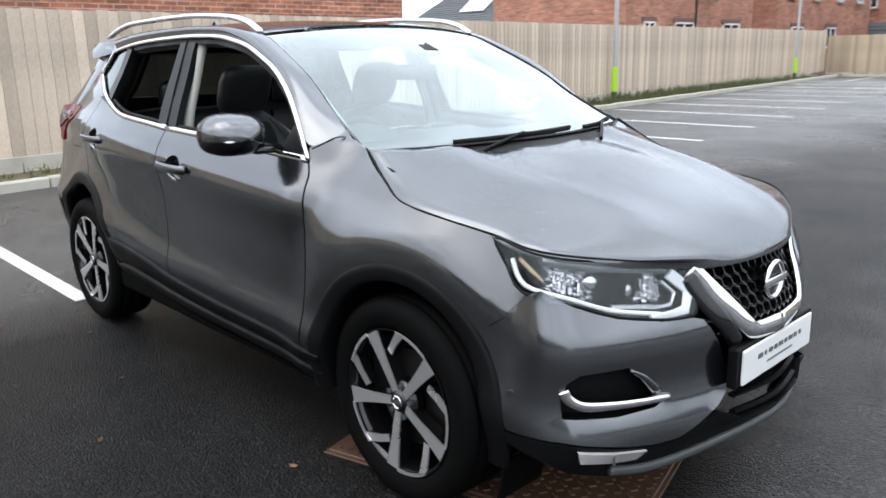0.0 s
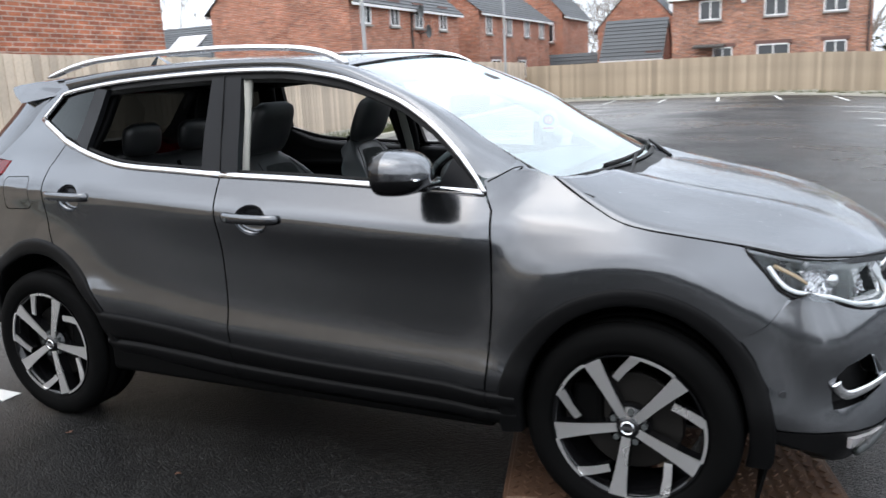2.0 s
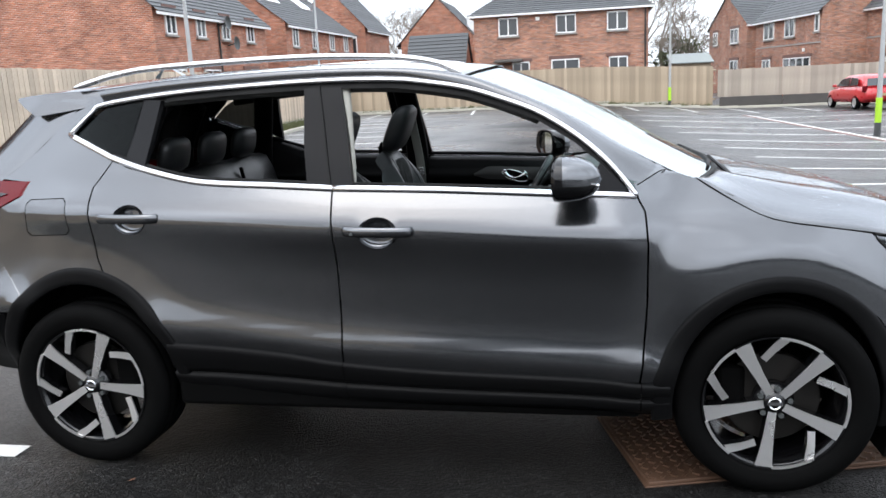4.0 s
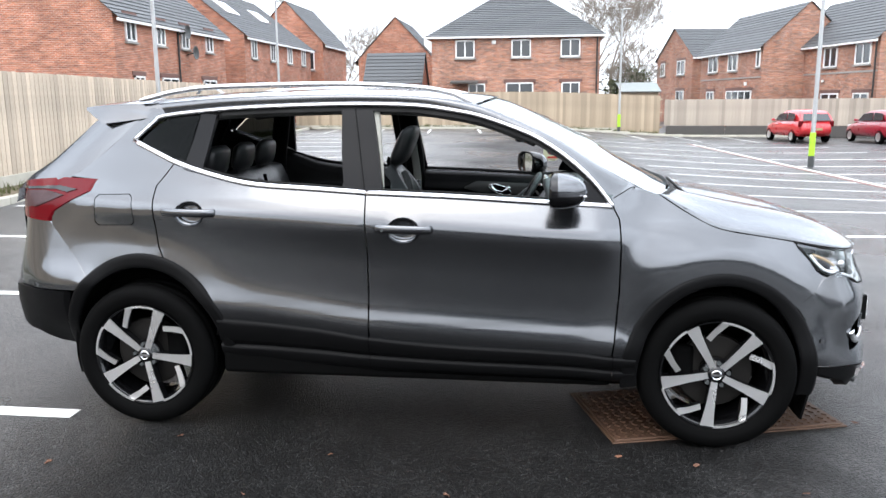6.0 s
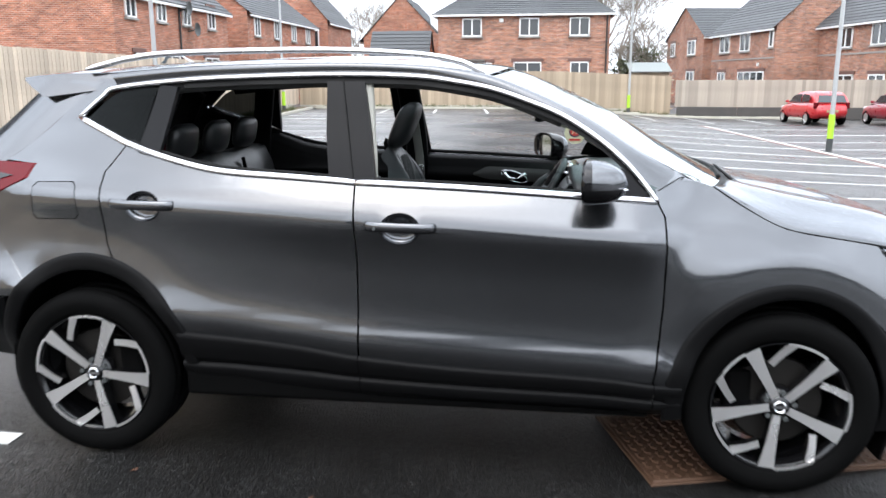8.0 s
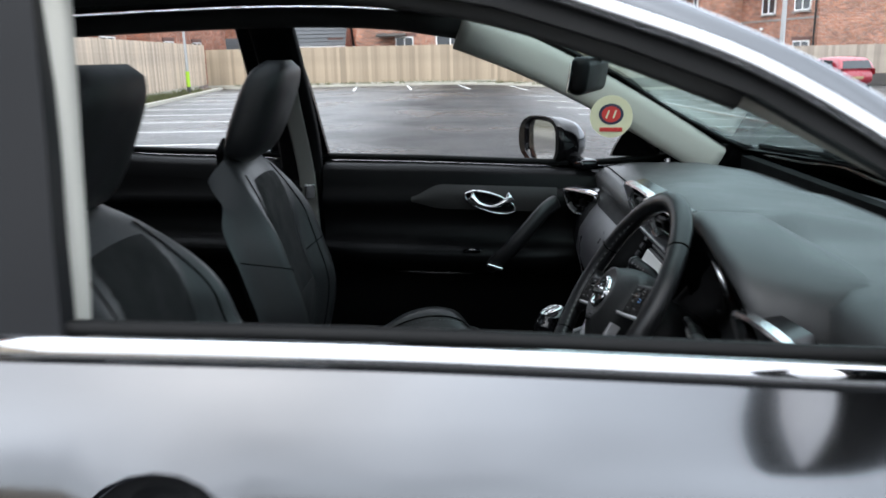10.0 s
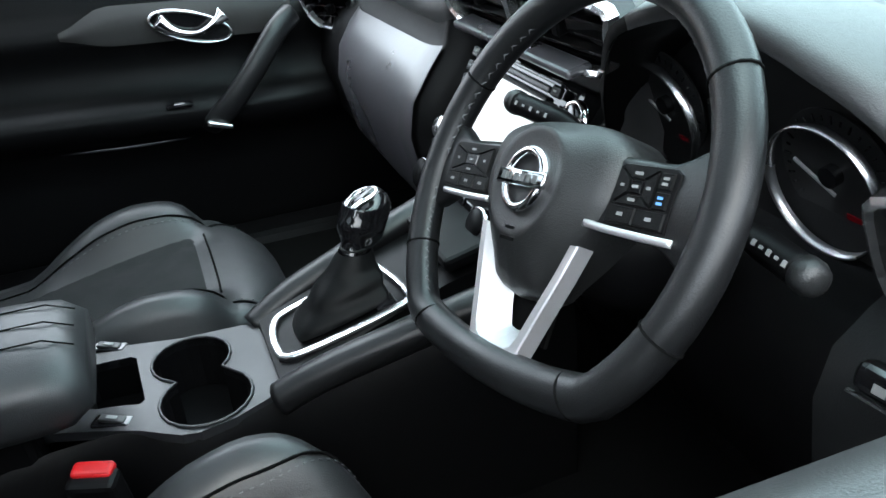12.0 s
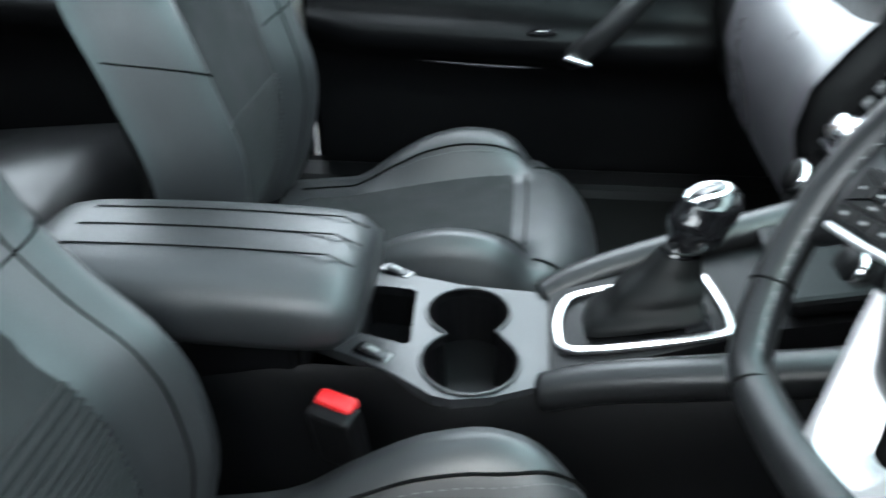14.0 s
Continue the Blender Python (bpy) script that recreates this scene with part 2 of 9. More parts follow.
def rain_beads(m):
    """Beads of rain water that lie on the upward faces of the paint, as relief."""
    n, l = m.node_tree.nodes, m.node_tree.links
    b = n["Principled BSDF"]
    co, geo, sep = n.new("ShaderNodeTexCoord"), n.new("ShaderNodeNewGeometry"), n.new("ShaderNodeSeparateXYZ")
    vor, bead, up, mul, bp = n.new("ShaderNodeTexVoronoi"), n.new("ShaderNodeMapRange"), n.new("ShaderNodeMapRange"), n.new("ShaderNodeMath"), n.new("ShaderNodeBump")
    vor.inputs["Scale"].default_value, vor.inputs["Randomness"].default_value = 105, 1.0
    l.new(co.outputs["Object"], vor.inputs["Vector"])
    l.new(vor.outputs["Distance"], bead.inputs["Value"])
    bead.inputs["From Min"].default_value, bead.inputs["From Max"].default_value = 0.10, 0.42
    bead.inputs["To Min"].default_value, bead.inputs["To Max"].default_value = 1.0, 0.0
    l.new(geo.outputs["Normal"], sep.inputs[0])
    l.new(sep.outputs["Z"], up.inputs["Value"])
    up.inputs["From Min"].default_value, up.inputs["From Max"].default_value = 0.80, 0.97
    mul.operation = "MULTIPLY"
    l.new(bead.outputs["Result"], mul.inputs[0])
    l.new(up.outputs["Result"], mul.inputs[1])
    bp.inputs["Strength"].default_value, bp.inputs["Distance"].default_value = 0.22, 0.002
    l.new(mul.outputs[0], bp.inputs["Height"])
    l.new(bp.outputs["Normal"], b.inputs["Normal"])
    l.new(bp.outputs["Normal"], b.inputs["Coat Normal"])


rain_beads(M_PAINT)
lacquer = M_PAINT.node_tree.nodes["Principled BSDF"]
lacquer.inputs["Specular Tint"].default_value = (0.58, 0.61, 0.655, 1.0)
lacquer.inputs["Coat IOR"].default_value = 1.48
M_CLAD = surface("black_textured_plastic", (0.0045, 0.0045, 0.0047), 0.42, var=0.1, fine=500, bump=0.12, spec=0.08)
M_GLOSS = surface("gloss_black_plastic", (0.004, 0.004, 0.0045), 0.12, var=0.05, bump=0)
M_PILLAR = surface("satin_black_pillar", (0.0075, 0.0078, 0.0088), 0.34, var=0.05, bump=0, spec=0.12)
M_CHROME = surface("chrome", (0.66, 0.66, 0.67), 0.07, metal=1.0, var=0.02, bump=0)
M_SATIN = surface("satin_silver", (0.72, 0.72, 0.73), 0.26, metal=1.0, var=0.03, bump=0)
M_MACHINED = surface("machined_alloy", (0.74, 0.73, 0.72), 0.30, metal=0.85, var=0.04, bump=0.02)
M_RUBBER = surface("tyre_rubber", (0.0025, 0.0025, 0.0025), 0.7, var=0.2, scale=15, bump=0.15, spec=0.05)
M_DISC = surface("brake_disc_steel", (0.03, 0.028, 0.026), 0.5, metal=0.9, var=0.2)
M_UNDER = surface("underbody_black", (0.002, 0.002, 0.002), 0.9, spec=0.05)
M_SEAL = surface("black_rubber_seal", (0.005, 0.005, 0.005), 0.6, spec=0.15)
M_SCREEN = clear_glass("windscreen_glass", (0.62, 0.78, 0.76), 1.55, 0.0, 2.8, 2.2)
M_TINT = clear_glass("privacy_glass", (0.02, 0.022, 0.022), 1.45, 0.0, 4.5, 0.22)
M_LENS = clear_glass("lamp_lens", (0.95, 0.96, 0.97), 1.45, 0.0, 4.5, 1.0)
M_SUNROOF = clear_glass("dark_glass_roof", (0.19, 0.205, 0.21), 1.55, 0.0, 3.5, 2.5)
M_REDLENS = surface("red_lamp_lens", (0.10, 0.002, 0.005), 0.15, coat=0.0, spec=0.16, var=0.1, bump=0)
M_CLEARLENS = surface("pale_lamp_lens", (0.42, 0.40, 0.40), 0.1, coat=1.0, var=0.15, bump=0)
M_REFLECTOR = surface("lamp_reflector", (0.55, 0.55, 0.56), 0.16, metal=1.0, var=0.1, scale=40, bump=0)
M_LAMPWHITE = surface("pale_light_guide", (0.72, 0.74, 0.75), 0.2, var=0.03, bump=0)
M_AMBER = surface("amber_indicator", (0.34, 0.25, 0.14), 0.25, var=0.05, bump=0)
M_LAMPSILVER = surface("silvery_lamp_housing", (0.22, 0.225, 0.23), 0.22, metal=0.7)
M_LAMPDARK = surface("lamp_housing", (0.022, 0.023, 0.024), 0.25, metal=0.5)
M_SMOKE = surface("smoked_lamp_lens", (0.060, 0.034, 0.036), 0.16, coat=0.0, var=0.35, scale=14, bump=0, spec=0.2)
M_PLATE = surface("white_plate", (0.70, 0.70, 0.68), 0.35, var=0.04)
M_PLATEINK = surface("grey_plate_lettering", (0.10, 0.10, 0.11), 0.5)
M_REDPAINT = surface("red_car_paint", (0.45, 0.015, 0.02), 0.3, coat=0.8, var=0.03, bump=0)
M_DARKRED = surface("dark_red_car_paint", (0.26, 0.012, 0.025), 0.3, coat=0.8, var=0.03, bump=0)
M_RUST = surface("rusty_iron_cover", (0.085, 0.045, 0.026), 0.6, metal=0.2, var=0.45, scale=7, grain=0.2)
M_BRICKBAND = surface("red_brick_band", (0.14, 0.072, 0.058), 0.6, var=0.3, scale=4)
M_LEATHER = surface("black_leather", (0.0108, 0.0116, 0.0124), 0.44, var=0.12, scale=12, fine=700, bump=0.12, spec=0.5)
M_FABRIC = surface("charcoal_seat_fabric", (0.0128, 0.0134, 0.0136), 0.85, var=0.15, scale=20, fine=900, bump=0.25, spec=0.15)
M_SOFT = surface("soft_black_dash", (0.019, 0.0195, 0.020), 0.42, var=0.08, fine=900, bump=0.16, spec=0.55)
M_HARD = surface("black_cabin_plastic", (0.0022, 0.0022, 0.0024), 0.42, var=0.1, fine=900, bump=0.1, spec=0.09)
M_SHEEN = surface("satin_graphite_trim", (0.036, 0.035, 0.039), 0.30, var=0.05, bump=0.02, spec=0.6)
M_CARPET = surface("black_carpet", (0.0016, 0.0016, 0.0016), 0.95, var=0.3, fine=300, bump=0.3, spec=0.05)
M_BEIGE = surface("pale_pillar_trim", (0.36, 0.35, 0.31), 0.8, var=0.06, fine=600, bump=0.1)
M_LINER = surface("dark_headlining", (0.035, 0.035, 0.034), 0.9, var=0.08, fine=600)
M_DISPLAY = surface("pale_display", (0.55, 0.56, 0.55), 0.15, var=0.04, bump=0)
M_BUCKLE = surface("red_buckle_button", (0.34, 0.004, 0.006), 0.35, var=0.05, bump=0)
M_THREAD = surface("grey_stitching", (0.055, 0.055, 0.058), 0.7)
M_MARK = surface("white_symbol", (0.15, 0.15, 0.148), 0.5, var=0.05, bump=0)
M_BLUEMARK = surface("blue_symbol", (0.10, 0.25, 0.55), 0.5, var=0.05, bump=0)
M_DIALFACE = surface("dial_face", (0.0035, 0.0035, 0.0038), 0.45, var=0.05, bump=0)
M_CARDBASE = surface("cream_card", (0.62, 0.56, 0.38), 0.6, var=0.05)
M_CARDRED = surface("red_card_print", (0.50, 0.03, 0.025), 0.6, var=0.05)
M_CARDBLUE = surface("navy_card_print", (0.03, 0.03, 0.06), 0.6, var=0.05)
M_CONSOLE = surface("graphite_console_plastic", (0.0115, 0.012, 0.013), 0.42, var=0.05, fine=900, bump=0.06, spec=0.42)
M_FENCE3 = surface("grey_fence_board", (0.37, 0.32, 0.265), 0.85, var=0.30, scale=2.2, fine=40, grain=0.2, island=0.20)
M_FELT = surface("pale_roofing_felt", (0.20, 0.22, 0.215), 0.85, var=0.2, scale=3)
M_RIMLEATHER = surface("polished_black_leather", (0.005, 0.0052, 0.0056), 0.36, var=0.1, scale=12, fine=700, bump=0.10, spec=0.32)
M_PAD = surface("grained_black_hub", (0.0085, 0.0088, 0.009), 0.42, var=0.06, fine=800, bump=0.18, spec=0.42)
M_BRONZE = surface("dark_bronze_trim", (0.016, 0.0155, 0.015), 0.36, var=0.1, bump=0.02, spec=0.45)
M_SHELL = surface("black_seat_shell_hood_shade", (0.002, 0.002, 0.002), 0.6, var=0.1, bump=0.05, spec=0.06)
M_SPOKE = surface("brushed_silver_spoke", (0.50, 0.50, 0.51), 0.38, metal=0.75, var=0.03, bump=0.01)
M_GAITER = surface("dark_gaiter_leather", (0.0026, 0.0027, 0.0028), 0.45, var=0.15, scale=14, fine=700, bump=0.12, spec=0.08)
M_BELT = surface("grey_seat_belt", (0.16, 0.155, 0.14), 0.7, var=0.1)
b_ = M_DISPLAY.node_tree.nodes["Principled BSDF"]
b_.inputs["Emission Color"].default_value = (0.95, 0.97, 1.0, 1.0)
b_.inputs["Emission Strength"].default_value = 0.16

# ---- building helpers ----
def link_mesh(name, bm, material, parent=None, label="", smooth=False):
    me = bpy.data.meshes.new(name)
    if smooth:
        for f in bm.faces:
            f.smooth = True
    bm.to_mesh(me)
    bm.free()
    me.materials.append(material)
    ob = new(name, me)
    if parent:
        ob.parent = parent
    if label:
        ob["label"] = label
    return ob


def part(name, bm, material, parent, label="", smooth=False):
    return link_mesh(name, bm, material, parent, label, smooth)


def raw(name, verts, faces, material, parent=None, label="", smooth=False):
    me = bpy.data.meshes.new(name)
    me.from_pydata([tuple(v) for v in verts], [], faces)
    if smooth:
        me.polygons.foreach_set("use_smooth", [True] * len(me.polygons))
    me.materials.append(material)
    ob = new(name, me)
    if parent:
        ob.parent = parent
    if label:
        ob["label"] = label
    return ob


def put_box(bm, size, at=(0, 0, 0), rot=(0, 0, 0), bevel=0.0, seg=2):
    """Adds a box with rounded edges to bm."""
    g = bmesh.new()
    bmesh.ops.create_cube(g, size=1.0)
    bmesh.ops.scale(g, vec=size, verts=g.verts)
    if bevel:
        bmesh.ops.bevel(g, geom=g.edges[:], offset=min(bevel, min(size) * 0.49), segments=seg, profile=0.5, affect="EDGES")
    g.transform(pose(*at, *rot))
    me = bpy.data.meshes.new("tmp")
    g.to_mesh(me)
    g.free()
    bm.from_mesh(me)
    bpy.data.meshes.remove(me)
    return bm


def box(size, at=(0, 0, 0), rot=(0, 0, 0), bevel=0.0, seg=2):
    return put_box(bmesh.new(), size, at, rot, bevel, seg)


def put_rod(bm, a, b, r1, r2=None, n=12):
    """Adds a tapered rod from a to b."""
    a, b = Vector(a), Vector(b)
    d = b - a
    m = Matrix.Translation((a + b) / 2) @ d.to_track_quat("Z", "Y").to_matrix().to_4x4()
    bmesh.ops.create_cone(bm, cap_ends=True, segments=n, radius1=r1, radius2=r1 if r2 is None else r2, depth=d.length, matrix=m)
    return bm


def rod(a, b, r1, r2=None, n=12):
    return put_rod(bmesh.new(), a, b, r1, r2, n)


def put_grid(bm, rows, close_u=False, close_v=False, flip=False):
    """Adds a surface through rows of points."""
    vs = [[bm.verts.new(p) for p in r] for r in rows]
    nu, nv = len(vs), len(vs[0])
    for i in range(nu if close_u else nu - 1):
        for j in range(nv if close_v else nv - 1):
            q = [vs[i][j], vs[(i + 1) % nu][j], vs[(i + 1) % nu][(j + 1) % nv], vs[i][(j + 1) % nv]]
            if flip:
                q.reverse()
            if len(set(q)) == 4:
                bm.faces.new(q)
    return vs


def grid(rows, close_u=False, close_v=False, flip=False):
    bm = bmesh.new()
    put_grid(bm, rows, close_u, close_v, flip)
    return bm


def thick(bm, t):
    """Gives a sheet its thickness."""
    bm.normal_update()
    bmesh.ops.solidify(bm, geom=bm.faces[:], thickness=t)
    return bm


def smooth_path(pts, per=6, closed=False):
    """Catmull-Rom points through pts."""
    p = [Vector(q) for q in pts]
    n = len(p)
    out = []
    for i in range(n if closed else n - 1):
        if closed:
            a, b, c, d = p[(i - 1) % n], p[i], p[(i + 1) % n], p[(i + 2) % n]
        else:
            a, b, c, d = p[max(i - 1, 0)], p[i], p[i + 1], p[min(i + 2, n - 1)]
        for k in range(per):
            t = k / per
            out.append(0.5 * ((2 * b) + (c - a) * t + (2 * a - 5 * b + 4 * c - d) * t * t + (3 * b - a - 3 * c + d) * t ** 3))
    if not closed:
        out.append(p[-1])
    return out


def put_sweep(bm, path, section, up=(0, 0, 1), closed=False, cap=True):
    """Adds a section (a function of the fraction along, or a list of (a, b)) swept along path; a is sideways, b along up."""
    n = len(path)
    rows = []
    for i, p in enumerate(path):
        t = (path[(i + 1) % n] - path[i - 1]) if closed else (path[min(i + 1, n - 1)] - path[max(i - 1, 0)])
        t = t.normalized()
        u = Vector(up) if not callable(up) else Vector(up(p))
        side = t.cross(u).normalized()
        u = side.cross(t).normalized()
        sec = section(i / max(n - 1, 1)) if callable(section) else section
        rows.append([p + side * a + u * b for a, b in sec])
    vs = put_grid(bm, rows, close_u=closed, close_v=True)
    if cap and not closed:
        bm.faces.new(vs[0][::-1])
        bm.faces.new(vs[-1])
    bmesh.ops.recalc_face_normals(bm, faces=bm.faces[:])
    return bm


def sweep(path, section, up=(0, 0, 1), closed=False, cap=True):
    return put_sweep(bmesh.new(), path, section, up, closed, cap)


def ring(rx, ry=None, n=12, power=2.0):
    """An oval or rounded-rectangle section."""
    ry = rx if ry is None else ry
    out = []
    for k in range(n):
        a = 2 * math.pi * k / n
        c, s = math.cos(a), math.sin(a)
        out.append((rx * math.copysign(abs(c) ** (2 / power), c), ry * math.copysign(abs(s) ** (2 / power), s)))
    return out


def lathe(profile, n=48, axis="Y"):
    """Turns (radius, along) points round an axis."""
    rows = []
    for k in range(n):
        a = 2 * math.pi * k / n
        c, s = math.cos(a), math.sin(a)
        rows.append([(r * c, h, r * s) if axis == "Y" else ((r * c, r * s, h) if axis == "Z" else (h, r * c, r * s)) for r, h in profile])
    bm = grid(rows, close_u=True)
    bmesh.ops.recalc_face_normals(bm, faces=bm.faces[:])
    return bm


class Curve:
    """A monotone smooth curve through points."""

    def __init__(self, pts):
        self.x, self.y = [p[0] for p in pts], [p[1] for p in pts]
        n = len(pts)
        h = [self.x[i + 1] - self.x[i] for i in range(n - 1)]
        d = [(self.y[i + 1] - self.y[i]) / h[i] for i in range(n - 1)]
        self.m = [d[0]] + [0.0] * (n - 2) + [d[-1]]
        for i in range(1, n - 1):
            if d[i - 1] * d[i] > 0:
                a, b = 2 * h[i] + h[i - 1], h[i] + 2 * h[i - 1]
                self.m[i] = (a + b) / (a / d[i - 1] + b / d[i])

    def __call__(self, v):
        x, y, m = self.x, self.y, self.m
        if v <= x[0]:
            return y[0] + m[0] * (v - x[0])
        if v >= x[-1]:
            return y[-1] + m[-1] * (v - x[-1])
        lo, hi = 0, len(x) - 1
        while hi - lo > 1:
            k = (lo + hi) // 2
            lo, hi = (k, hi) if x[k] <= v else (lo, k)
        h = x[hi] - x[lo]
        t = (v - x[lo]) / h
        return (1 + 2 * t) * (1 - t) ** 2 * y[lo] + t * (1 - t) ** 2 * h * m[lo] + t * t * (3 - 2 * t) * y[hi] + t * t * (t - 1) * h * m[hi]


def clamp(v, a=0.0, b=1.0):
    return max(a, min(b, v))


def ease(v):
    v = clamp(v)
    return v * v * (3 - 2 * v)


def inside(p, poly):
    x, y = p
    hit = False
    for (x1, y1), (x2, y2) in zip(poly, poly[1:] + poly[:1]):
        if (y1 > y) != (y2 > y) and x < (x2 - x1) * (y - y1) / (y2 - y1) + x1:
            hit = not hit
    return hit


def cut_sheet(outline, lift, step=0.04, holes=(), inward=None, depth=0.012, flip=False):
    """A panel cut from a curved surface: its outline (and holes) in the surface's own two coordinates, lifted to space, with edges turned in."""
    from mathutils.geometry import delaunay_2d_cdt
    loops, verts, edges = [], [], []
    for loop in (outline, *holes):
        pts = []
        for (x1, y1), (x2, y2) in zip(loop, loop[1:] + loop[:1]):
            k = max(1, math.ceil(math.hypot(x2 - x1, y2 - y1) / step))
            pts += [(x1 + (x2 - x1) * i / k, y1 + (y2 - y1) * i / k) for i in range(k)]
        base = len(verts)
        verts += pts
        edges += [(base + i, base + (i + 1) % len(pts)) for i in range(len(pts))]
        loops.append(pts)
    rim = np.array(verts)
    xs, ys = [p[0] for p in outline], [p[1] for p in outline]
    nx, ny = int((max(xs) - min(xs)) / step) + 1, int((max(ys) - min(ys)) / step) + 1
    for i in range(nx + 1):
        for j in range(ny + 1):
            p = (min(xs) + (i + 0.5 * (j % 2)) * step, min(ys) + j * step)
            if inside(p, outline) and not any(inside(p, h) for h in holes):
                if np.min(np.hypot(rim[:, 0] - p[0], rim[:, 1] - p[1])) > 0.45 * step:
                    verts.append(p)
    got, _, tris, *_ = delaunay_2d_cdt([Vector(v) for v in verts], edges, [], 0, 1e-6)
    bm = bmesh.new()
    vs = [bm.verts.new(lift(v.x, v.y)) for v in got]
    for t in tris:
        c = sum((got[i] for i in t), Vector((0, 0))) / 3
        p, q, r = (got[i] for i in t)
        if abs((q - p).cross(r - p)) < 0.03 * max((q - p).length, (r - q).length, (p - r).length) ** 2:
            continue
        if inside((c.x, c.y), outline) and not any(inside((c.x, c.y), h) for h in holes):
            bm.faces.new([vs[i] for i in (reversed(t) if flip else t)])
    bmesh.ops.delete(bm, geom=[v for v in bm.verts if not v.link_faces], context="VERTS")
    for f in bm.faces:
        f.smooth = True
    if depth:
        bm.normal_update()
        border = [e for e in bm.edges if e.is_boundary]
        ret = bmesh.ops.extrude_edge_only(bm, edges=border)
        moved = [g for g in ret["geom"] if isinstance(g, bmesh.types.BMVert)]
        for v in moved:
            if inward is not None:
                v.co += Vector(inward(v.co)) * depth
        for f in ret["geom"]:
            if isinstance(f, bmesh.types.BMFace):
                f.smooth = False
        for e in border:
            e.smooth = False
    return bm

# ---- the car park and its surroundings ----
def ground_z(x, y):
    """The tarmac falls gently towards the far right."""
    return -0.45 * ease((x + 1) / 10) * ease((y - 3) / 12)


def kerb_x(y):
    return -6.62 - 0.150 * y


def build_ground():
    xs = [-300, -120, -60, -40] + [-30 + 1.0 * i for i in range(61)] + [40, 60, 120, 300]
    ys = [-300, -120, -60, -30] + [-20 + 1.0 * i for i in range(81)] + [80, 120, 300]
    rows = [[(x, y, ground_z(x, y)) for y in ys] for x in xs]
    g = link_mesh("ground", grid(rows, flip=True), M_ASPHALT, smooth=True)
    tagged(g, "dark wet tarmac of an outdoor car park", "ground", kind="structure")


def ribbon(pts, width, lift=0.004, thickness=0.003):
    """A painted or laid strip that follows the ground."""
    bm = bmesh.new()
    a, b = Vector((*pts[0], 0)), Vector((*pts[1], 0))
    n = max(2, int((b - a).length / 0.6))
    s = (b - a).normalized().cross(Vector((0, 0, 1))) * width / 2
    rows = []
    for i in range(n + 1):
        p = a.lerp(b, i / n)
        q = []
        for k in (-1, 1):
            v = p + s * k
            q.append((v.x, v.y, ground_z(v.x, v.y)))
        rows.append([(q[0][0], q[0][1], q[0][2] + 0.0005), (q[0][0], q[0][1], q[0][2] + lift), (q[1][0], q[1][1], q[1][2] + lift), (q[1][0], q[1][1], q[1][2] + 0.0005)])
    put_grid(bm, rows)
    bmesh.ops.recalc_face_normals(bm, faces=bm.faces[:])
    return bm


def build_lines():
    def line(a, b, w=0.10):
        ob = link_mesh("parking_line", ribbon((a, b), w), M_LINE)
        tagged(ob, "worn white parking bay line painted on tarmac", "road marking", "parking bay lines", "structure")
    left = [-0.82] + [1.52 + 2.6 * i for i in range(13)]
    for y in left:
        x = kerb_x(y)
        line((x + 0.25, y), (x + 4.75, y + 0.02))
    # far row against the back kerb
    for i in range(9):
        x = -10.6 + 2.55 * i
        line((x, 38.3), (x + 0.55, 33.4))
    # double row in the middle, either side of a laid band
    for y in (5.0, 7.5, 10.0, 12.45, 14.7, 16.85, 19.35, 22.0, 25.3, 28.6):
        xc = 9.15 - 0.068 * y
        line((3.75 - 0.108 * max(0, y - 12.5), y), (xc - 0.25, y + 0.55))
        line((xc + 0.15, y + 0.6), (xc + 4.9, y + 1.1))
    line((9.05, 3.5), (6.95, 31.0), 0.13)
    band = link_mesh("paver_band", ribbon(((8.86, 3.5), (6.76, 31.0)), 0.22, 0.006), M_BRICKBAND)
    tagged(band, "narrow red brick band set into the tarmac", "paving", kind="structure")


